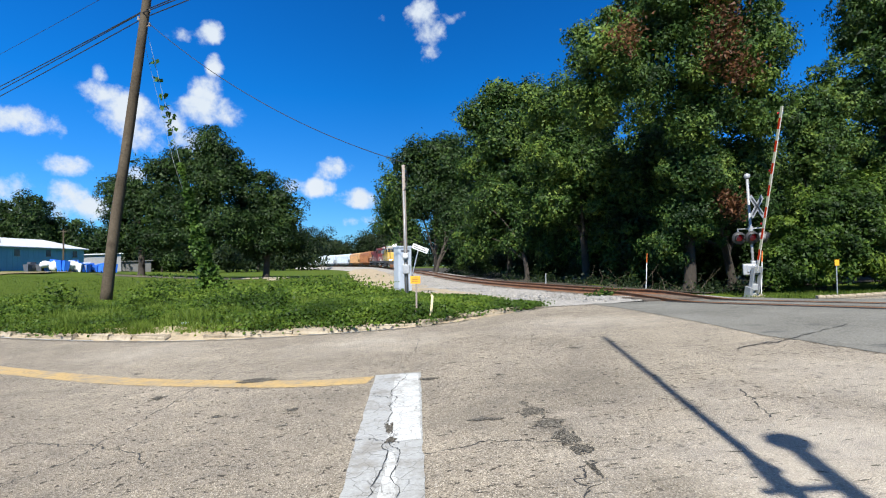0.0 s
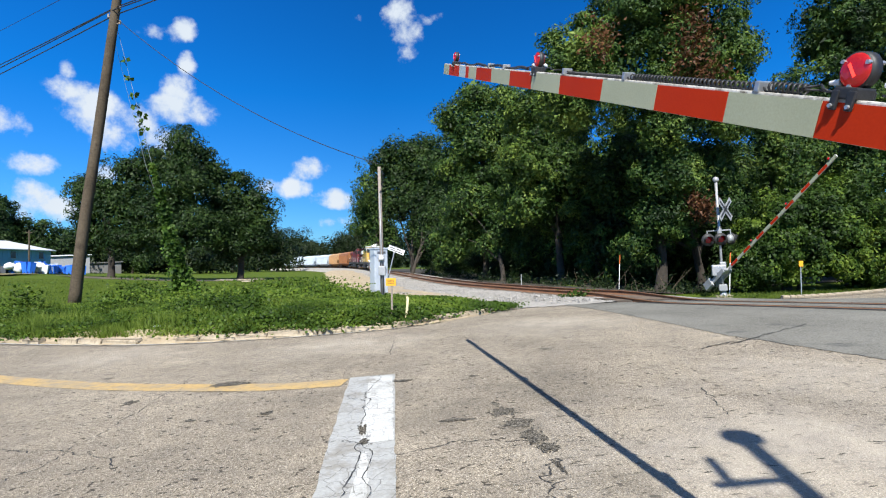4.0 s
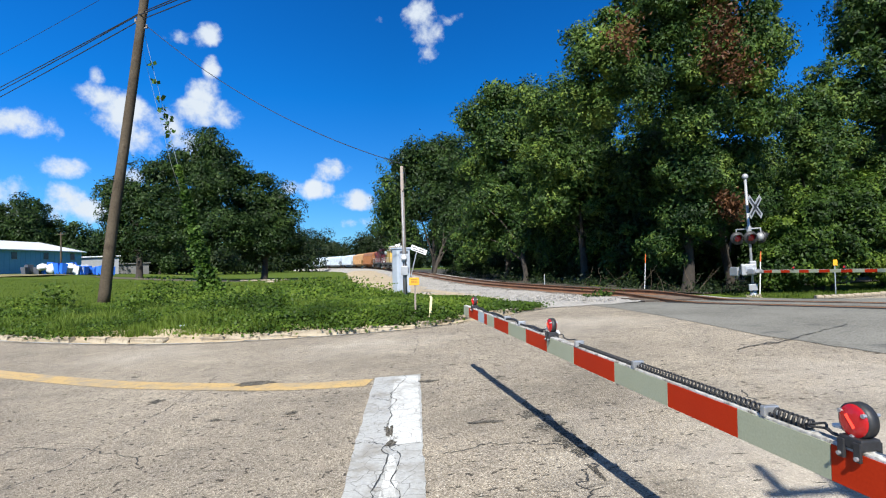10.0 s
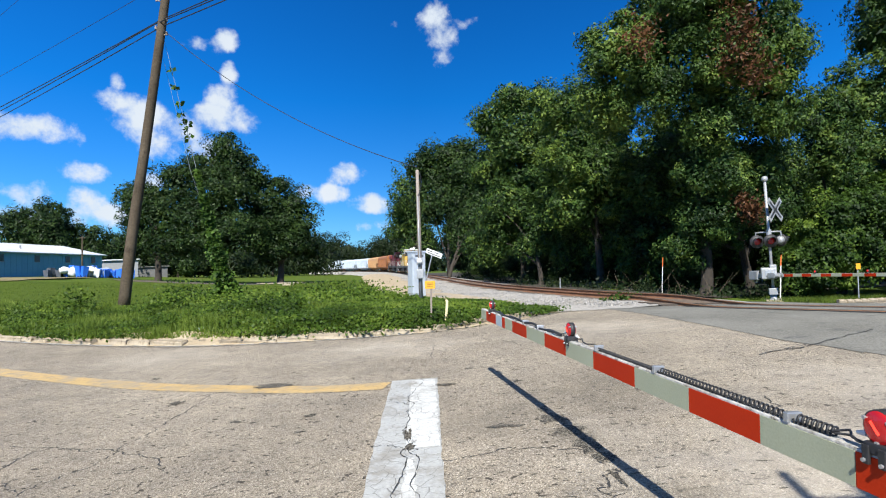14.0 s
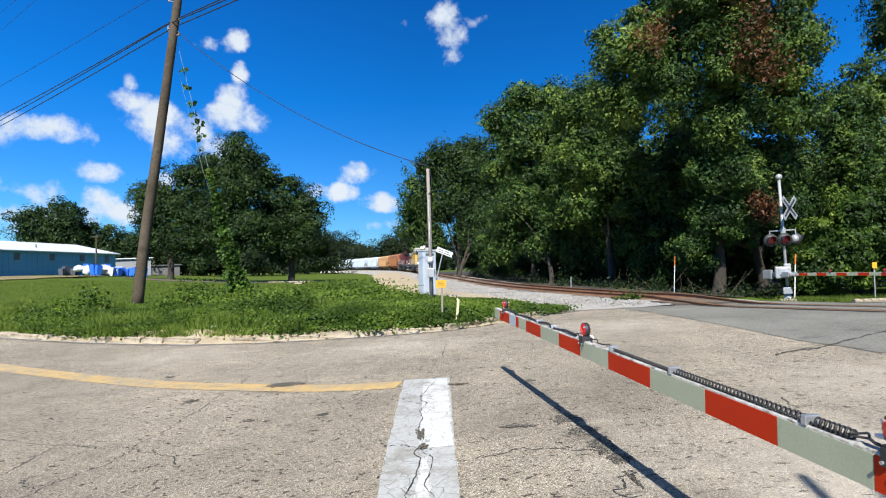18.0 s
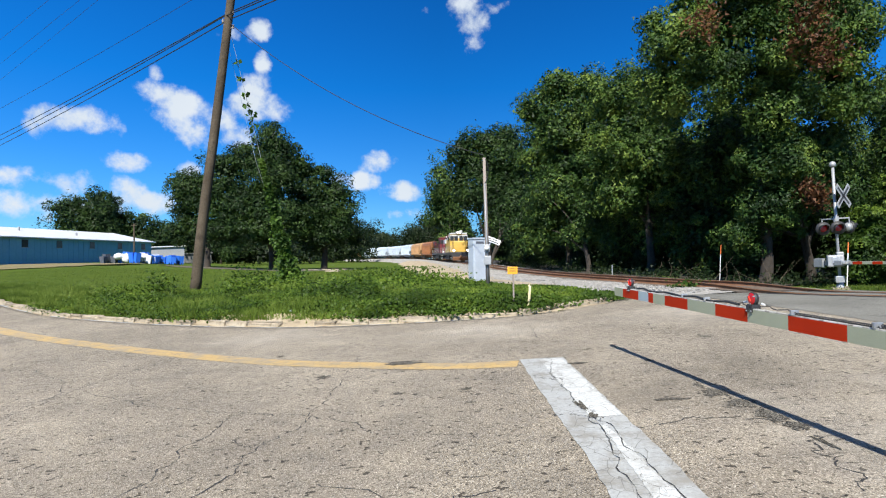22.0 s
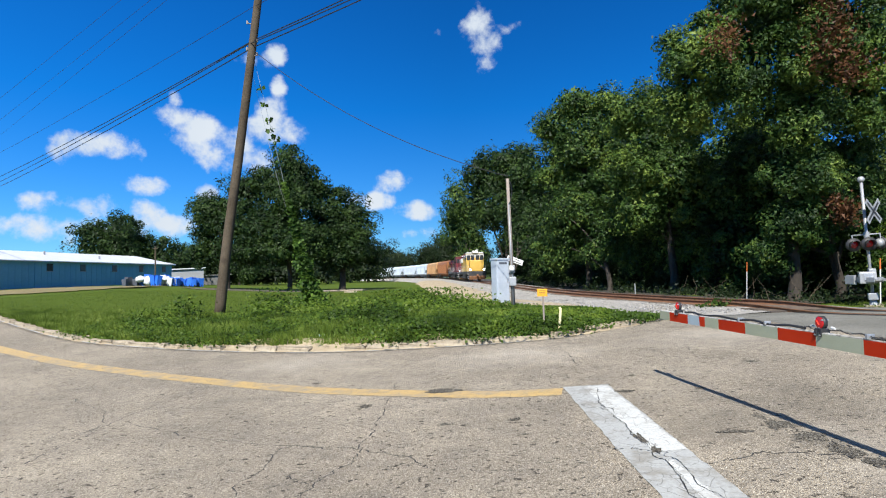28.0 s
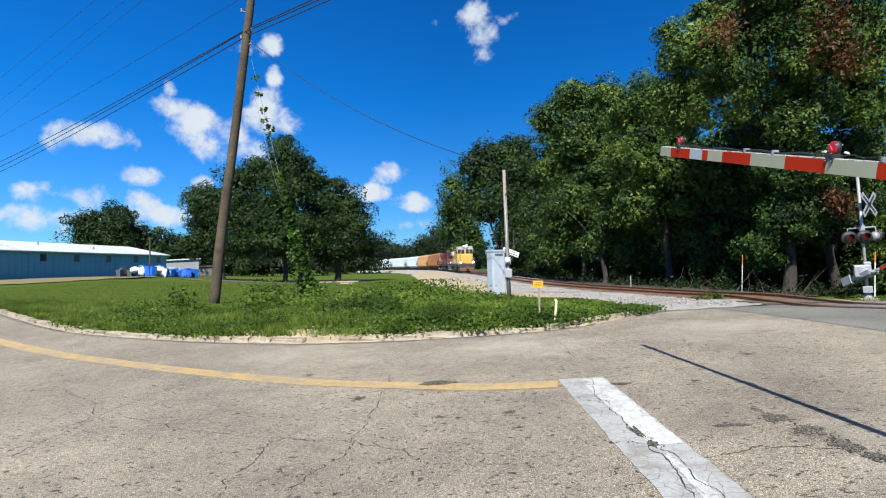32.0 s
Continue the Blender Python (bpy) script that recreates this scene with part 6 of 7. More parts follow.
    tree("woodland_tree", "tall green tree beside the far road", (36.0, 38.0), [(33.4, 34.4, 15.8, 3.8, 3.7, 4.5), (33.1, 35.9, 9.6, 3.2, 3.2, 3.9), (39.4, 38.4, 8.9, 3.1, 3.1, 3.8)], 0.27, 0.32, 1.0, WOODS, limbs=6, group=g)
    # growth deep in the wood, so that little sky shows through
    for x, y, h, w in ((16.5, 46, 14, 4.5), (13, 56, 15, 4.5), (21, 50, 12, 4.5), (29, 54, 13, 6), (10, 74, 17, 5), (7, 98, 20, 6), (37, 52, 14, 6), (47, 46, 15, 6), (2, 128, 23, 6), (11.5, 38, 10, 2.6), (14.5, 37, 11, 3.0), (18.5, 38, 10, 3.0), (7.5, 58, 12, 3)):
        tree("woodland_tree", "dark green tree deep in the wood", (x, y), [(x, y - 0.5, h * 0.68, w, w * 0.8, h * 0.32), (x + 1, y - 0.6, h * 0.33, w, w * 0.8, h * 0.32)], 0.27 if y < 60 else 0.42, 0.3, 1.0, WOODS, limbs=4, group=g)
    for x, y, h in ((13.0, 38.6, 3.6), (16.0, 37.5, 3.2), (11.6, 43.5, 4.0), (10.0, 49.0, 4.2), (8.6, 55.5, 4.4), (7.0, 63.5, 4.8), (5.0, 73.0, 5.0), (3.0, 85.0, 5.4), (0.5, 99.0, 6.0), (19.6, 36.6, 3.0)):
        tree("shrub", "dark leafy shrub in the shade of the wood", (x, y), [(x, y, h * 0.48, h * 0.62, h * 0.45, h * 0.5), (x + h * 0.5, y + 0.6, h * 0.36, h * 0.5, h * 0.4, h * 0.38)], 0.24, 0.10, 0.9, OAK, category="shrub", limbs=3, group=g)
    # vine-covered mounds and undergrowth
    for x, y, blobs in ((19.8, 29.5, [(19.2, 29.0, 2.6, 2.6, 1.8, 2.6), (21.6, 29.4, 3.2, 2.6, 2, 2.8), (17.6, 28.8, 1.4, 1.8, 1.4, 1.6), (24.0, 30.5, 2.2, 2.4, 1.8, 2.2)]), (27.5, 32, [(27.0, 32, 2.2, 3, 2, 2.2), (31, 33, 2.4, 3, 2, 2.4)])):
        z = gz(x, y)
        ob = thing("vine_mound", "bright green vines smothering shrubs beside the far road", "vines", Matrix.Translation((x, y, z)))
        p, way, _ = crown_points([(b[0] - x, b[1] - y, b[2] - z, *b[3:]) for b in blobs], 0.15, 1.2)
        way, p = way[p[:, 2] > -0.05], p[p[:, 2] > -0.05]
        link("leaves", leaf_mesh("leaves", p, 0.105, long=1.5, out=way, slender=True), MOUND_VINE, ob)["kind"] = "stuff"
        part("stem", poly_tube([(0, 0, -0.1), (0.2, 0.1, 1.2), (-0.3, 0.3, 2.6)], [0.12, 0.09, 0.03], 7), BARK, ob)
    line = spline([(-3.6, 92), (-1.2, 74), (2.2, 56), (4.4, 44), (6.0, 37), (8.2, 32), (11.4, 30.0), (15.6, 29.6)], 20)
    k = RNG.integers(0, len(line), 150)
    p = np.column_stack([line[k] + RNG.normal(size=(150, 2)) * (0.9, 0.9) + (1.5, 0.6), np.zeros(150)])
    p = np.repeat(p, 40, 0)
    p[:, 2] = ground_z(p[:, 0], p[:, 1]) + np.abs(RNG.normal(size=len(p))) * np.repeat(RNG.uniform(0.10, 0.45, 150), 40)
    p += RNG.normal(size=p.shape) * (0.22, 0.22, 0.08)
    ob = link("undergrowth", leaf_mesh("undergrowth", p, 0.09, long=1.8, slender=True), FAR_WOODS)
    tagged(ob, "shrubs and weeds along the foot of the wood", "undergrowth", kind="stuff")


def grove():
    g2 = "grove on the lawn"
    tree("oak_tree", "spreading dark oak on the lawn", (-40.4, 71.4), [(-43.5, 72.0, 11.4, 2.3, 2.4, 2.6), (-41.9, 72.1, 11.4, 2.2, 2.3, 2.5), (-43.9, 73.1, 7.9, 2.0, 2.2, 2.2), (-37.3, 71.1, 12.3, 3.2, 3.2, 3.8), (-37.9, 70.3, 7.5, 3.7, 3.4, 3.5), (-35.7, 69.4, 5.3, 3.3, 2.0, 1.6), (-42.6, 71.3, 5.4, 2.8, 2.0, 1.7)], 0.38, 0.5, 1.0, OAK, limbs=8, group=g2)
    tree("pine_tree", "tall dark tree with a pointed top in the grove", (-30.7, 69.6), [(-30.6, 70.1, 17.0, 2.2, 2.2, 2.2), (-32.8, 70.1, 15.0, 2.9, 2.8, 2.7), (-28.2, 70.3, 14.3, 2.5, 2.5, 2.7), (-29.8, 68.3, 11.4, 3.9, 3.5, 3.5), (-31.8, 67.4, 7.5, 3.6, 3.5, 3.6), (-27.6, 66.5, 6.3, 3.2, 3.0, 2.6), (-31.1, 66.5, 5.4, 2.6, 1.9, 1.5)], 0.36, 0.36, 1.0, OAK, limbs=10, group=g2)
    tree("oak_tree", "broad dark oak with low hanging branches", (-24.3, 71.7), [(-25.6, 72.4, 11.2, 3.1, 3.1, 3.1), (-23.0, 73.5, 9.4, 2.7, 2.7, 3.2), (-26.0, 71.5, 7.0, 3.5, 3.5, 3.8), (-22.3, 73.6, 6.2, 2.6, 2.6, 2.6), (-24.4, 70.7, 4.6, 3.9, 2.0, 1.6), (-20.9, 74.7, 4.4, 1.4, 1.5, 1.6)], 0.38, 0.5, 1.0, OAK, limbs=9, group=g2)
    for x, y, h, w, words in ((-92, 115, 18.0, 8.5, "rounded tree behind the warehouse"), (-82, 121, 13.0, 6.5, "rounded tree behind the warehouse"), (-70, 132, 9.5, 5.0, "tree behind the white shed")):
        tree("background_tree", words, (x, y), [(x, y, h * 0.62, w, w * 0.8, h * 0.36), (x + w * 0.5, y, h * 0.5, w * 0.6, w * 0.6, h * 0.30)], 0.6, 0.3, 0.9, OAK, limbs=4)
    for az, r, h, w in ((-32.5, 175, 8, 7), (-29.8, 168, 9, 8), (-27.0, 172, 8, 8), (-24.4, 165, 8, 8), (-21.8, 180, 9, 8), (-19.5, 235, 17, 9), (-17.2, 205, 13, 7), (-15.4, 200, 12, 6), (-17.5, 330, 23, 12), (-15.0, 325, 22, 11), (-13.0, 320, 20, 11), (-11.6, 320, 16, 8), (-9.2, 320, 19, 10), (-7.8, 315, 24, 11), (-6.4, 310, 24, 11), (-4.8, 300, 26, 11)):
        x, y = r * math.sin(radians(az)), r * math.cos(radians(az))
        tree("background_tree", "distant dark green tree beyond the track", (x, y), [(x, y, h * 0.60 + 1, w, w * 0.8, h * 0.40), (x + w * 0.6, y - 2, h * 0.36 + 1, w * 0.7, w * 0.6, h * 0.34)], 1.1, 0.4, 0.9, FAR_WOODS, limbs=3)
    # a low belt of far woods closes the view all round
    n = 5200
    a = RNG.uniform(0, 2 * math.pi, n)
    r = RNG.uniform(430, 520, n)
    h = (9 + 5 * np.sin(a * 9) * np.sin(a * 23 + 1)) * RNG.random(n) ** 0.8
    p = np.column_stack([np.sin(a) * r, np.cos(a) * r, h + 0.8])
    p = np.repeat(p, 6, 0) + RNG.normal(size=(n * 6, 3)) * (2.2, 2.2, 1.2)
    ob = link("far_woods", leaf_mesh("far_woods", p, 4.0), FAR_WOODS)
    tagged(ob, "low belt of distant woods on the horizon", "woods", kind="stuff")


woods()
grove()


# ---- weeds and grass ----
def gravel_from(x):
    """Where the weeds give way to the gravel beside the track."""
    return np.interp(x, [-13.9, -6.6, -3.9, -1.9, -0.7, 1.4, 2.7, 4.0], [74, 45, 36, 27, 22.5, 17.8, 16.9, 16.0])


def weeds():
    def blades(name, p, high, words, mat):
        n = len(p)
        a = RNG.uniform(0, 2 * math.pi, n)
        lean = RNG.normal(size=(n, 2)) * 0.35 * high[:, None]
        w = 0.010 + 0.006 * RNG.random(n)
        side = np.column_stack([np.cos(a), np.sin(a), 0 * a]) * w[:, None]
        tip = p + np.column_stack([lean, high])
        v = np.stack([p - side, p + side, tip], 1).reshape(-1, 3)
        ob = link(name, raw_mesh(name, v, np.arange(3 * n).reshape(-1, 3)), mat)
        return tagged(ob, words, "grass", kind="stuff")
    # unmown band behind the kerb
    n = 130000
    x = RNG.uniform(-30, 3.2, n)
    d = RNG.random(n) ** 1.5 * np.interp(x, [-30, -14, -4, 1, 3.2], [3, 7, 6.5, 3.2, 0.6])
    y = np.interp(x, EDGE[:, 0], EDGE[:, 1]) + 0.42 + d
    keep = y < gravel_from(x) - 0.4 * RNG.random(n)
    x, y, d = x[keep], y[keep], d[keep]
    lump = 0.5 + 0.5 * np.sin(x * 1.7) * np.sin(y * 1.3 + 1) + 0.35 * np.sin(x * 4.1 + y * 3.3)
    high = RNG.uniform(0.08, 0.34, len(x)) * (0.55 + 0.6 * np.clip(lump, 0, 1.4)) * np.interp(x, [-5, -1, 2.5], [1, 0.8, 0.4])
    blades("tall_grass", np.column_stack([x, y, ground_z(x, y) - 0.01]), high, "tall rough grass behind the kerb", WEED)
    # vine leaves creeping over it
    n = 5200
    x = RNG.uniform(-17, 3.0, n)
    x = np.where(RNG.random(n) < 0.45, RNG.uniform(-5, 2.8, n), x)
    d = RNG.random(n) ** 1.1 * np.interp(x, [-17, -12, -4, 1, 3.0], [5, 8, 9, 5.5, 1.6])
    y = np.interp(x, EDGE[:, 0], EDGE[:, 1]) + 0.36 + 0.25 * np.sin(x * 2.3) * np.sin(x * 0.9 + 1) + d
    keep = (y < gravel_from(x) - 0.9 * RNG.random(n)) & ((np.sin(x * 0.9 + 2) * np.sin(y * 0.8) > -0.45) | (x > -4))
    x, y = x[keep], y[keep]
    per = 22
    mound = 0.10 + 0.30 * np.clip(np.sin(x * 0.83 + 0.6) * np.sin(y * 0.71 + 2.0), 0, 1) * step(y - np.interp(x, EDGE[:, 0], EDGE[:, 1]), 0.8, 3.0) * np.interp(x, [-5, -1, 1.5], [1, 0.7, 0.15])
    p = np.repeat(np.column_stack([x, y, ground_z(x, y) + 0.05]), per, 0)
    p[:, 2] += RNG.random(len(p)) * np.repeat(mound, per) * 1.3
    p[:, :2] += RNG.normal(size=(len(p), 2)) * 0.26
    ob = link("creeping_vine", leaf_mesh("creeping_vine", p, 0.064, 0.5, 1.1, np.tile((0.0, -0.45, 0.6), (len(p), 1))), VINE)
    tagged(ob, "green creeping vine with broad leaves over the verge", "vine", kind="stuff")
    # bushier clumps
    for cx, cy, rx, h, k in ((-10.9, 20.6, 1.2, 0.6, 1400), (-7.6, 21.0, 1.1, 0.6, 1200), (-14.4, 20.2, 0.8, 0.95, 840), (-5.4, 21.5, 0.8, 0.6, 640), (-5.4, 25.0, 2.2, 0.85, 2600), (-4.0, 22.4, 1.4, 0.6, 1400), (-5.2, 19.0, 1.6, 0.5, 1400), (-13.3, 26.0, 1.3, 1.0, 1500), (-6.6, 24.0, 2.0, 0.8, 2000), (5.5, 20.2, 0.6, 0.35, 320)):
        d = RNG.normal(size=(k, 3)) * (rx * 0.5, rx * 0.4, 0.32)
        z = np.clip(np.abs(d[:, 2]) / 0.32, 0, 2.2) * h * 0.5
        p = np.column_stack([cx + d[:, 0], cy + d[:, 1], ground_z(cx + d[:, 0], cy + d[:, 1]) + z])
        ob = link("weed_clump", leaf_mesh("weed_clump", p, 0.09, 0.4, out=np.tile((0.0, -0.5, 0.7), (len(p), 1))), VINE)
        tagged(ob, "bushy clump of broad-leaved weeds on the verge", "weeds", kind="stuff")
    # short mown grass that roughens the lawn's surface
    n = 60000
    x, y = RNG.uniform(-48, 0, n), 15 + RNG.random(n) ** 1.4 * 45
    keep = (y > np.interp(x, EDGE[:, 0], EDGE[:, 1]) + 1.0) & (near_track(x, y) > 4.5)
    x, y = x[keep], y[keep]
    blades("mown_grass", np.column_stack([x, y, ground_z(x, y) - 0.01]), RNG.uniform(0.04, 0.11, len(x)), "short mown grass of the lawn", MOWN)
    # verge beyond the tracks
    n = 9000
    x = RNG.uniform(13.6, 34, n)
    y = np.interp(x, FAR_EDGE[:, 0], FAR_EDGE[:, 1]) + 0.2 + RNG.random(n) * 3.5
    blades("verge_grass", np.column_stack([x, y, ground_z(x, y) - 0.01]), RNG.uniform(0.05, 0.2, n), "bright green grass beside the far road", MOWN)


weeds()


# ---- kerb stones, cracks, patches, ties, ballast stones ----
def flat_blob(name, cx, cy, rx, ry, mat, words, lift=0.004, n=26, rough=0.28, turn=0.0):
    """A thin ragged patch lying on the road."""
    bm = bmesh.new()
    c, s = math.cos(turn), math.sin(turn)
    size = math.sqrt(rx * ry)
    bits = int(np.clip(size / 0.006, 12, 60)) + 6
    for k in range(bits):
        # one broken core, with crumbs scattered round it
        core = k < max(2, bits // 2)
        d, ang = (RNG.random() * 0.75 if core else RNG.uniform(0.3, 1.25)), RNG.uniform(0, 2 * math.pi)
        ox, oy = math.cos(ang) * d * rx, math.sin(ang) * d * ry
        m = 11 if core else 6
        a = np.linspace(0, 2 * math.pi, m, endpoint=False)
        r = (1 + 0.38 * RNG.normal(size=m)) * (RNG.uniform(0.22, 0.42) if core else RNG.uniform(0.04, 0.13))
        x, y = ox + np.cos(a) * r * rx, oy + np.sin(a) * r * ry
        x, y = cx + x * c - y * s, cy + x * s + y * c
        up = lift + 0.00006 * k
        mid = bm.verts.new((x.mean(), y.mean(), float(ground_z(x.mean(), y.mean())) + up))
        ring = [bm.verts.new((p, q, float(ground_z(p, q)) + up)) for p, q in zip(x, y)]
        for e in range(m):
            bm.faces.new((mid, ring[e], ring[(e + 1) % m]))
    return tagged(part(name, bm, mat), words, "road patch", kind="structure")


def cracks():
    lines = [[(3.79, 7.49), (4.95, 8.23), (6.23, 9.15)], [(-3.45, 8.7), (-3.3, 7.48), (-3.17, 6.12), (-3.11, 5.27), (-3.02, 4.7), (-3.2, 4.26), (-3.15, 3.75), (-3.2, 3.2), (-3.1, 2.6)], [(-3.79, 5.38), (-3.95, 5.19), (-3.9, 4.26), (-3.78, 3.74), (-3.82, 3.2)], [(-6.61, 6.63), (-5.1, 5.78), (-4.1, 5.42), (-3.6, 5.28), (-3.14, 5.17)],
             [(-3.14, 5.17), (-2.68, 4.91), (-2.29, 4.51)], [(-6.88, 5.95), (-6.92, 6.66), (-7.02, 7.88), (-6.98, 9.18)], [(-3.54, 4.44), (-3.24, 4.23)], [(1.02, 3.9), (0.95, 3.75), (0.86, 3.35), (0.8, 2.99)], [(-7.6, 11.7), (-7.35, 10.7), (-7.1, 8.9)], [(-0.57, 10.9), (-0.5, 9.2), (-0.93, 8.6), (-1.0, 7.75)], [(3.8, 7.5), (4.7, 7.95), (6.3, 9.1)],
             [(2.8, 5.45), (2.7, 5.0), (2.57, 4.55)], [(1.6, 10.5), (1.4, 9.4), (1.65, 8.7)], [(-9.0, 8.4), (-7.6, 7.4), (-6.8, 6.2), (-6.6, 5.0)], [(-2.4, 3.4), (-1.7, 3.0), (-1.2, 3.2)], [(0.2, 12.2), (0.9, 10.4), (1.2, 9.0)], [(1.0, 4.3), (0.4, 4.5), (-0.1, 4.3)]]
    for pts in lines:
        path = np.vstack([wander(a, b, 14, 0.06 + 0.03 * np.hypot(b[0] - a[0], b[1] - a[1])) for a, b in zip(pts, pts[1:])])
        ob = link("crack", raw_mesh("crack", *ribbon(path, 0.0095, 0.003, 0.8)), TAR)
        tagged(ob, "dark branching crack in the old asphalt", "road crack", "road cracks", "structure")
    path = np.vstack([wander(a, b, 18, 0.09) for a, b in (((3.80, 7.46), (4.67, 7.94)), ((4.67, 7.94), (6.32, 9.1)))])
    ob = link("tar_seam", raw_mesh("tar_seam", *ribbon(path, 0.026, 0.013, 0.7)), TAR)
    tagged(ob, "dark tar seam running into the crossing", "road crack", kind="structure")
    # cracks through the stop bar, with the paint broken away
    for pts in ([(-0.52, 7.5), (-0.55, 6.6), (-0.50, 5.9), (-0.46, 5.2), (-0.40, 4.7), (-0.36, 4.2), (-0.42, 3.4), (-0.36, 2.4)], [(-0.40, 4.62), (-0.28, 4.4), (-0.20, 3.6), (-0.16, 2.6)], [(-0.70, 4.75), (-0.52, 4.72), (-0.40, 4.62)], [(-0.78, 6.3), (-0.60, 6.2), (-0.54, 6.1)]):
        path = np.vstack([wander(a, b, 12, 0.05) for a, b in zip(pts, pts[1:])])
        ob = link("crack", raw_mesh("crack", *ribbon(path, 0.0065, 0.0115, 0.9)), TAR)
        tagged(ob, "dark crack running through the stop bar", "road crack", "road cracks", "structure")
    for cx, cy, rx, ry, a in ((-0.43, 5.02, 0.045, 0.24, 0.10), (-0.365, 4.64, 0.085, 0.10, 0.0)):
        flat_blob("bare_patch", cx, cy, rx, ry, PATCH, "patch where the white paint has broken away", 0.012, turn=a)
    # newer, whiter paint over part of the bar
    for y0, y1, x0, x1, w0, w1 in ((7.42, 4.62, -0.485, -0.265, 0.30, 0.27), (4.38, 1.6, -0.335, -0.13, 0.04, 0.28)):
        t = np.linspace(0, 1, 40)
        path = np.column_stack([x0 + (x1 - x0) * t, y0 + (y1 - y0) * t])
        v, f = ribbon(path, 1.0, 0.009)
        v2 = v.copy()
        for k in range(40):
            w = w0 + (w1 - w0) * t[k]
            a, b = v[k], v[k + 40]
            m = (a + b) / 2
            jag = RNG.normal() * 0.016
            v2[k], v2[k + 40] = m + (a - m) * (w + jag), m + (b - m) * (w + RNG.normal() * 0.004)
        ob = link("fresh_paint", raw_mesh("fresh_paint", v2, f), FRESH_PAINT)
        tagged(ob, "brighter white paint on the stop bar", "road marking", kind="structure")
    for k, (cx, cy, rx, ry, a) in enumerate(((0.79, 5.52, 0.05, 0.15, 0.2), (0.84, 5.18, 0.12, 0.18, -0.3), (0.93, 4.82, 0.15, 0.16, -0.4), (0.97, 4.45, 0.10, 0.20, 0.0), (1.02, 4.12, 0.09, 0.14, -0.3), (1.02, 3.80, 0.03, 0.20, 0.1), (0.42, 5.06, 0.16, 0.06, 0.1))):
        flat_blob("asphalt_patch", cx, cy, rx, ry, PATCH, "dark worn patch in the street", 0.0035 + 0.0006 * k, turn=a)
    for cx, cy, rx, ry in ((-3.55, 7.03, 0.09, 0.13), (-1.56, 5.95, 0.09, 0.06), (-1.46, 5.35, 0.07, 0.03), (1.9, 8.44, 0.10, 0.08), (0.68, 6.9, 0.07, 0.06), (-0.18, 7.0, 0.13, 0.08), (-2.6, 7.75, 0.30, 0.16), (-2.3, 5.9, 0.10, 0.05), (-4.9, 9.0, 0.12, 0.08), (0.1, 8.0, 0.1, 0.05)):
        flat_blob("asphalt_patch", cx, cy, rx, ry, PATCH, "small dark spot in the street", 0.0085)
    # short scars scraped into the surface
    n = 1100
    x, y = RNG.normal(1.4, 3.4, n), RNG.uniform(2.0, 12.0, n)
    long, wide, a = RNG.uniform(0.012, 0.075, n), RNG.uniform(0.004, 0.012, n), RNG.normal(0.12, 0.25, n)
    u, w = np.column_stack([np.cos(a), np.sin(a)]) * long[:, None], np.column_stack([-np.sin(a), np.cos(a)]) * wide[:, None]
    c = np.column_stack([x, y])
    v = np.stack([c - u, c - w, c + u * 0.8, c + w], 1).reshape(-1, 2)
    ob = link("road_scars", raw_mesh("road_scars", np.column_stack([v, ground_z(v[:, 0], v[:, 1]) + 0.0025]), np.arange(4 * n).reshape(-1, 4)), PATCH)
    tagged(ob, "short dark scars scraped into the street", "road scars", kind="stuff")


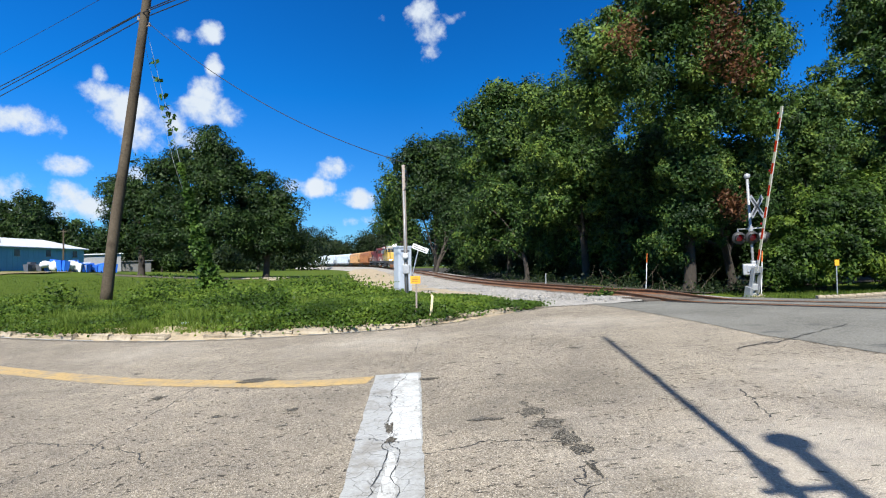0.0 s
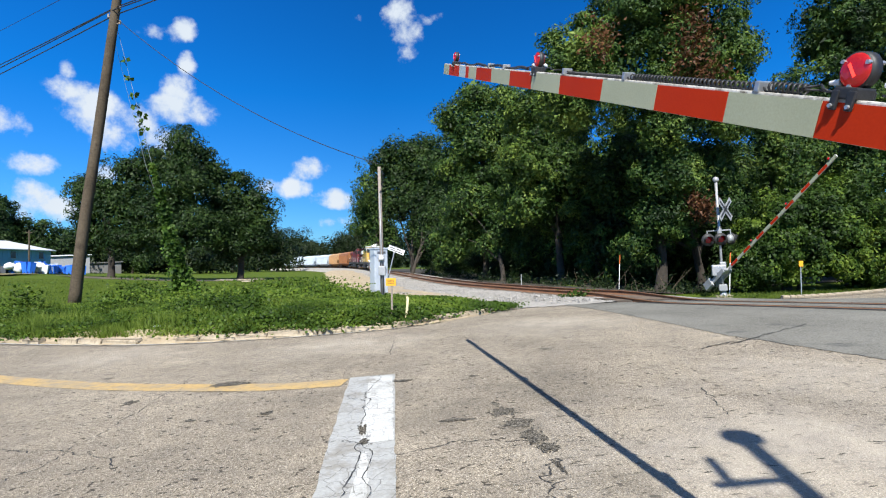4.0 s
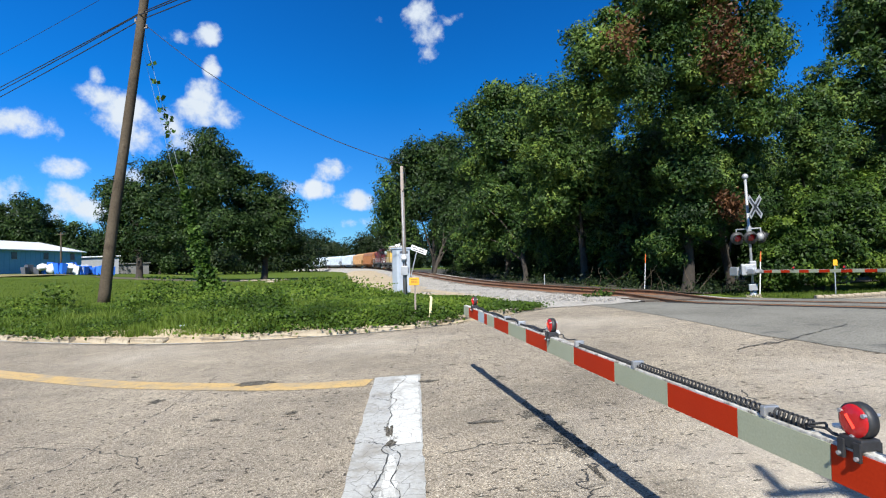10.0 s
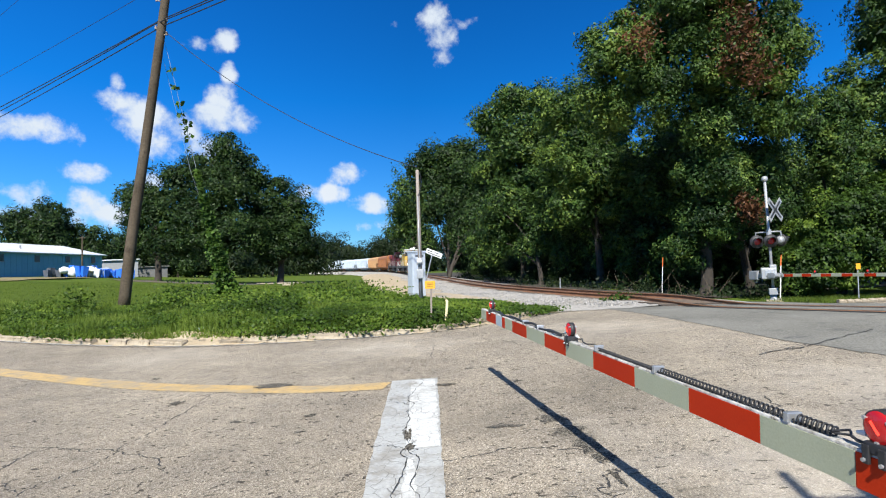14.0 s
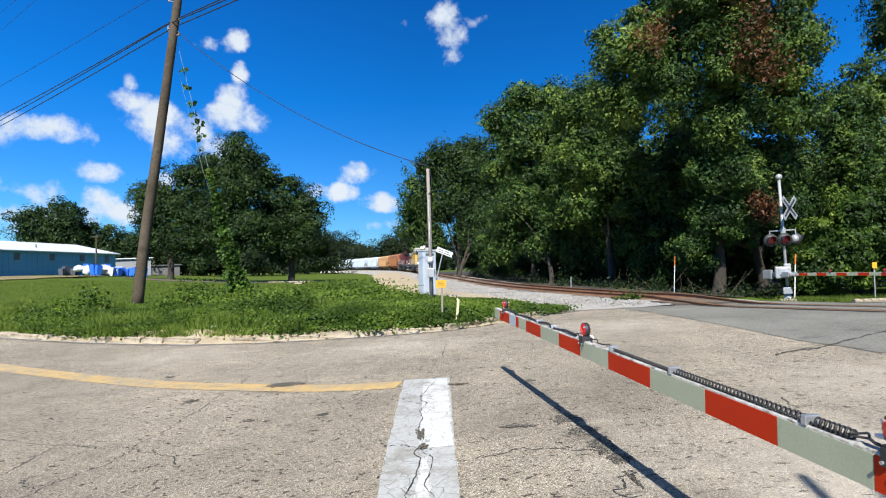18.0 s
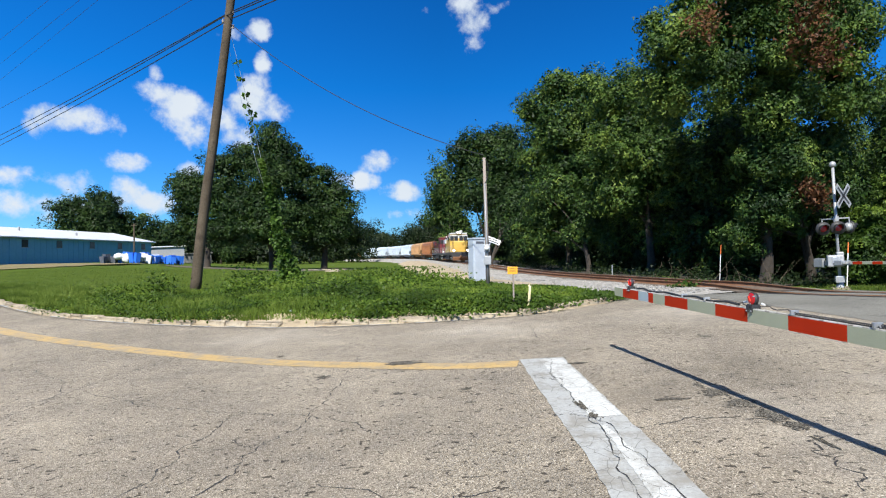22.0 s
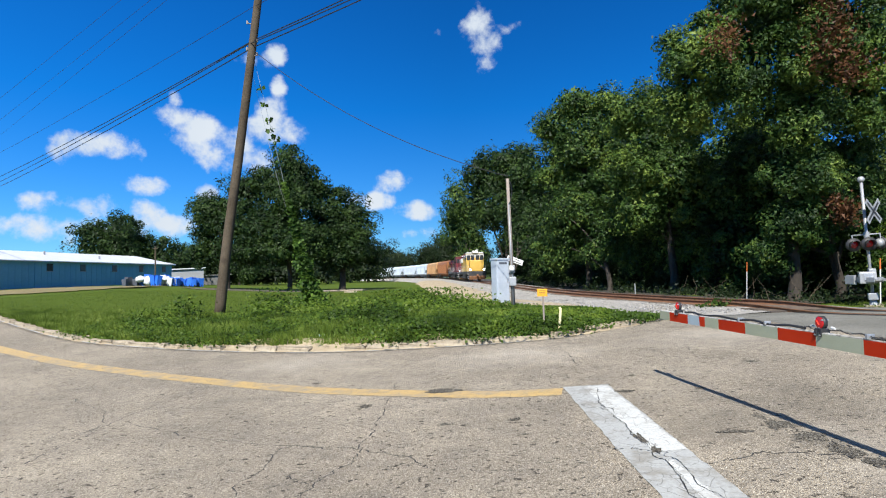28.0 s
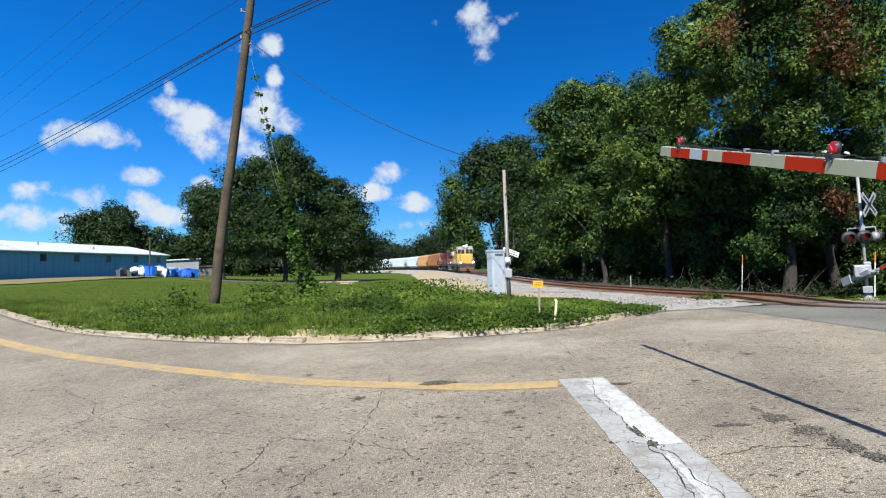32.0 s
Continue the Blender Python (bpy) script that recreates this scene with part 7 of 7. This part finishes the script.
def kerb():
    s = np.concatenate([[0], np.cumsum(np.hypot(*np.diff(EDGE, axis=0).T))])
    first, last = np.interp(-30, EDGE[:, 0], s), np.interp(1.2, EDGE[:, 0], s)
    row = tagged(new("kerb"), "broken sandy concrete kerb along the verge", "kerb", kind="structure")
    at = first
    shapes = []
    for k in range(6):
        bm = bmesh.new()
        box(bm, (0, 0, 0), (1, 0.20, 0.15), bevel=0.03)
        for v in bm.verts:
            v.co += Vector(RNG.normal(size=3) * (0.012, 0.018, 0.014))
        data = bpy.data.meshes.new("kerb_stone")
        bm.to_mesh(data)
        bm.free()
        data.materials.append(CONCRETE)
        shapes.append(data)
    k = 0
    while at < last:
        length = RNG.uniform(0.5, 1.25)
        m = at + length / 2
        x, y = np.interp(m, s, EDGE[:, 0]), np.interp(m, s, EDGE[:, 1])
        x2, y2 = np.interp(m + 0.1, s, EDGE[:, 0]), np.interp(m + 0.1, s, EDGE[:, 1])
        a = math.atan2(y2 - y, x2 - x)
        x, y = x - math.sin(a) * 0.10, y + math.cos(a) * 0.10
        if RNG.random() > 0.08:
            ob = new("kerb_stone", shapes[k % 6])
            ob.parent = row
            ob.matrix_basis = Matrix.Translation((x, y, float(ground_z(x, y - 0.1)) + RNG.normal() * 0.012 + 0.035)) @ Matrix.Rotation(a + RNG.normal() * 0.03, 4, "Z") @ Matrix.Rotation(RNG.normal() * 0.04, 4, "X") @ Matrix.Diagonal((length - 0.02, 1, 1, 1))
        at += length
        k += 1
    lo, hi = int(np.argmin(abs(EDGE[:, 0] + 30))), int(np.argmin(abs(EDGE[:, 0] - 2.6)))
    line = EDGE[lo:hi]
    v, f = ribbon(line + (0.0, 0.42), 0.62, 0.02, 0.25)
    tagged(link("bare_soil", raw_mesh("bare_soil", v, f), SAND), "sandy bare soil between kerb and weeds", "soil", kind="structure")
    v, f = ribbon(line + (0.0, -0.07), 0.07, 0.004, 0.2)
    tagged(link("gutter_line", raw_mesh("gutter_line", v, f), WHITE_PAINT), "faded white edge line along the kerb", "road marking", kind="structure")
    band = EDGE[(EDGE[:, 0] > -32) & (EDGE[:, 0] < 1.6)] + (0.0, 0.40)
    v, f = ribbon(band, 0.90, 0.055, 0.12)
    v[:, 2] += 0.012 * RNG.normal(size=len(v))
    low = v[:, 1].reshape(2, -1).mean(axis=1).argmin()
    v.reshape(2, -1, 3)[low, :, 2] -= 0.06
    tagged(link("sandy_strip", raw_mesh("sandy_strip", v, f), SAND), "crumbling sandy soil behind the kerb", "soil", kind="structure")
    # kerb of the far road
    row = tagged(new("far_kerb"), "pale concrete kerb of the far road", "kerb", kind="structure")
    lo = int(np.argmin(abs(FAR_EDGE[:, 0] - 15.6)))
    for p, q in zip(FAR_EDGE[lo:-1], FAR_EDGE[lo + 1:]):
        a, length = math.atan2(q[1] - p[1], q[0] - p[0]), float(np.hypot(*(q - p)))
        for j in range(max(1, int(length / 1.5))):
            t = (j + 0.5) / max(1, int(length / 1.5))
            c = p + (q - p) * t
            ob = new("kerb_stone", shapes[j % 6])
            ob.parent = row
            ob.matrix_basis = Matrix.Translation((c[0], c[1] + 0.1, float(ground_z(*c)) + 0.04)) @ Matrix.Rotation(a, 4, "Z") @ Matrix.Diagonal((length / max(1, int(length / 1.5)) - 0.02, 1, 1, 1))


def track_pieces():
    bed = bpy.data.objects["ballast_bed"]
    bm = bmesh.new()
    box(bm, (0, 0, 0), (0.23, 2.6, 0.16), bevel=0.012)
    data = bpy.data.meshes.new("tie")
    bm.to_mesh(data)
    bm.free()
    data.materials.append(TIE)
    s0 = TRACK_S[int(np.argmin(np.abs(TRACK[:, 1] - 17.6) + 100 * (TRACK[:, 0] > 12)))]
    for k in range(130):
        x, y, a = track_at(s0 + 0.55 * k)
        ob = new("tie", data)
        ob.parent = bed
        ob.matrix_basis = Matrix.Translation((x, y, float(rail_z(x, y)) - 0.20 - 0.09 * (1 - float(step(y, 16.6, 20.0))))) @ Matrix.Rotation(a + RNG.normal() * 0.01, 4, "Z")
    n = 34000
    s = s0 + RNG.random(n) ** 1.3 * 60
    off = RNG.uniform(-3.0, 6.0, n)
    q = np.array([track_at(v) for v in s])
    x, y = q[:, 0] - np.sin(q[:, 2]) * off, q[:, 1] + np.cos(q[:, 2]) * off
    reach = np.where(off > 0, 5.9 * np.interp(q[:, 1], [16.6, 19, 24], [0.74, 0.90, 1.0]), 2.9)
    keep = (np.abs(off) < reach) & ((off < -1.2) | (off > 1.15)) & (y > road_top(x) + 0.1)
    x, y, off = x[keep], y[keep], off[keep]
    size = RNG.uniform(0.03, 0.075, len(x))
    z = rail_z(x, y) + np.interp(off, [-2.9, -2.4, -1.5, 1.5, 2.6, 4.4, 5.9], [-0.28, -0.17, -0.14, -0.14, -0.18, -0.20, -0.225]) - 0.09 * (1 - step(y, 16.6, 20.0))
    c = np.column_stack([x, y, z])
    d = RNG.normal(size=(len(x), 4, 3))
    d /= np.linalg.norm(d, axis=2)[:, :, None]
    v = (c[:, None, :] + d * size[:, None, None] * (1, 1, 0.8)).reshape(-1, 3)
    i = np.arange(len(x))[:, None] * 4
    f = np.concatenate([i + np.array(t) for t in ((0, 1, 2), (0, 2, 3), (0, 3, 1), (1, 3, 2))])
    ob = link("ballast_stones", raw_mesh("ballast_stones", v, f), STONE)
    tagged(ob, "loose grey ballast stones", "stones", kind="stuff")
    # rubber flangeways where the rails cross the street
    s1 = TRACK_S[int(np.argmin(np.abs(TRACK[:, 1] - 3.0) + 100 * (TRACK[:, 0] > 17)))]
    pts = np.array([track_at(v) for v in np.arange(s1, s0 - 0.3, 0.4)])
    for off in (-0.95, -0.60, 0.60, 0.95):
        line = np.stack([pts[:, 0] - np.sin(pts[:, 2]) * off, pts[:, 1] + np.cos(pts[:, 2]) * off], -1)
        v, f = ribbon(line, 0.20, 0.020, 0.1)
        tagged(link("flangeway", raw_mesh("flangeway", v, f), TAR), "dark flangeway strip beside a rail in the crossing", "crossing panel", "flangeways", "structure")


cracks()
kerb()
track_pieces()


# ---- what moves ----
PIVOT, HEADING, BASE_Z, REACH = (2.085, -1.463), 101.55, 0.805, 2.05


def near_arm_pose(angle, dx=0.0, dy=0.0, dz=0.0, turn=0.0):
    """The near arm's pose, its lower end a fixed reach from the gate's pivot."""
    a, h = radians(angle), radians(HEADING + turn)
    low = REACH * math.cos(a)
    up = BASE_Z + REACH * math.sin(a)
    x, y = PIVOT[0] + math.cos(h) * low, PIVOT[1] + math.sin(h) * low
    return pose(x + dx, y + dy, up + dz, 0, -angle, HEADING + turn)



def train_rows(offset, length, moves):
    rows = []
    for t, d in moves:
        s = FRONT + d * -1 + offset
        x1, y1, _ = track_at(s + length * 0.18)
        x2, y2, _ = track_at(s + length * 0.82)
        cx, cy = (x1 + x2) / 2, (y1 + y2) / 2
        head = math.degrees(math.atan2(y1 - y2, x1 - x2))
        z1, z2 = float(rail_z(x1, y1)), float(rail_z(x2, y2))
        rows.append((t, pose(cx, cy, (z1 + z2) / 2, 0, -math.degrees(math.atan2(z1 - z2, math.hypot(x1 - x2, y1 - y2))), head)))
    return rows


def motions():
    fall = [(0, 88, -0.52, 0.77), (1.0, 82, -0.68, 0.72), (2.0, 72, -0.64, 0.31), (2.6, 60, -0.45, -0.2), (3.0, 42, -0.15, -0.4, -0.1), (3.2, 31.5, 0, -0.1, -0.2), (3.5, 25.8, 0, 0, -0.18), (4.2, 19.2, -0.07, -0.28, -0.16, -0.3), (5.0, 14.7, -0.12, -0.45, -0.12, -0.7), (5.5, 12.27, -0.138, -0.49, -0.104, -0.83), (6, 8.65, -0.11, -0.397, -0.069, -0.55), (6.5, 5.46, -0.1, -0.349, -0.03, -0.45), (7, 4.34, -0.1, -0.27, -0.025, -0.35), (7.5, 2.4, -0.11, -0.24, 0.0, -0.5), (8, 0.62, -0.12, -0.22, 0.04, -0.65), (8.5, 0.72, -0.13, -0.21, 0.06, -0.72), (10, 0.70, -0.13, -0.21, 0.062, -0.725), (18, 0.87, -0.147, -0.138, 0.034, -0.956), (20, 0.84, -0.155, -0.10, 0.05, -1.2), (22, 0.66, -0.20, 0.04, 0.115, -1.8), (24, 0.626, -0.214, 0.058, 0.125, -1.902), (26, 0.5, -0.20, 0.07, 0.15, -1.84), (28, 0.178, -0.169, 0.096, 0.208, -1.689), (30.45, 0.178, -0.169, 0.096, 0.208, -1.689), (30.7, 1.35, -0.169, 0.096, 0.208, -1.689), (31, 3.9, -0.169, 0.096, 0.19, -1.689), (31.5, 9.2, -0.169, 0.096, 0.11, -1.689), (32, 14.35, -0.169, 0.096, 0.02, -1.689)]
    walk(near_arm, [(t, near_arm_pose(*a)) for t, *a in fall])
    far = [(0, 76), (1.0, 70), (2.0, 60), (2.6, 53), (3.0, 48), (3.5, 42), (4.5, 31), (5.5, 20.4), (6, 15), (6.5, 8.5), (7, 2.8), (7.5, 0.6), (30.2, 0.6), (31, 10), (32, 21)]
    for ob in (far_arm, far_weight):
        walk(ob, [(t, pose(14.1, 26.2, 1.02, 0, -a, -90 + 12)) for t, a in far])
    moves = [(0, -25.5), (1, -23.6), (2, -22.0), (3, -20.9), (3.5, -20.2), (4.5, -18.8), (5.5, -17.2), (6, -16.4), (7, -15.2), (8, -15.0), (9, -15.0), (18.6, -14.8), (19.4, -12.4), (20.2, -7.5), (21.0, -2.8), (22.0, 1.3), (23.0, 2.6), (24.5, 2.8), (26.5, 2.8), (27.3, 2.0), (28.0, 0.3), (29.0, -4.2), (30.0, -6.8), (31.0, -8.4), (32.0, -10.2)]
    for ob, offset, length in TRAIN:
        walk(ob, train_rows(offset, length, moves))


near = np.argmin(np.abs(TRACK[:, 1] - 90.0) + 1e3 * (TRACK[:, 1] < 60))
FRONT = TRACK_S[near]
motions()
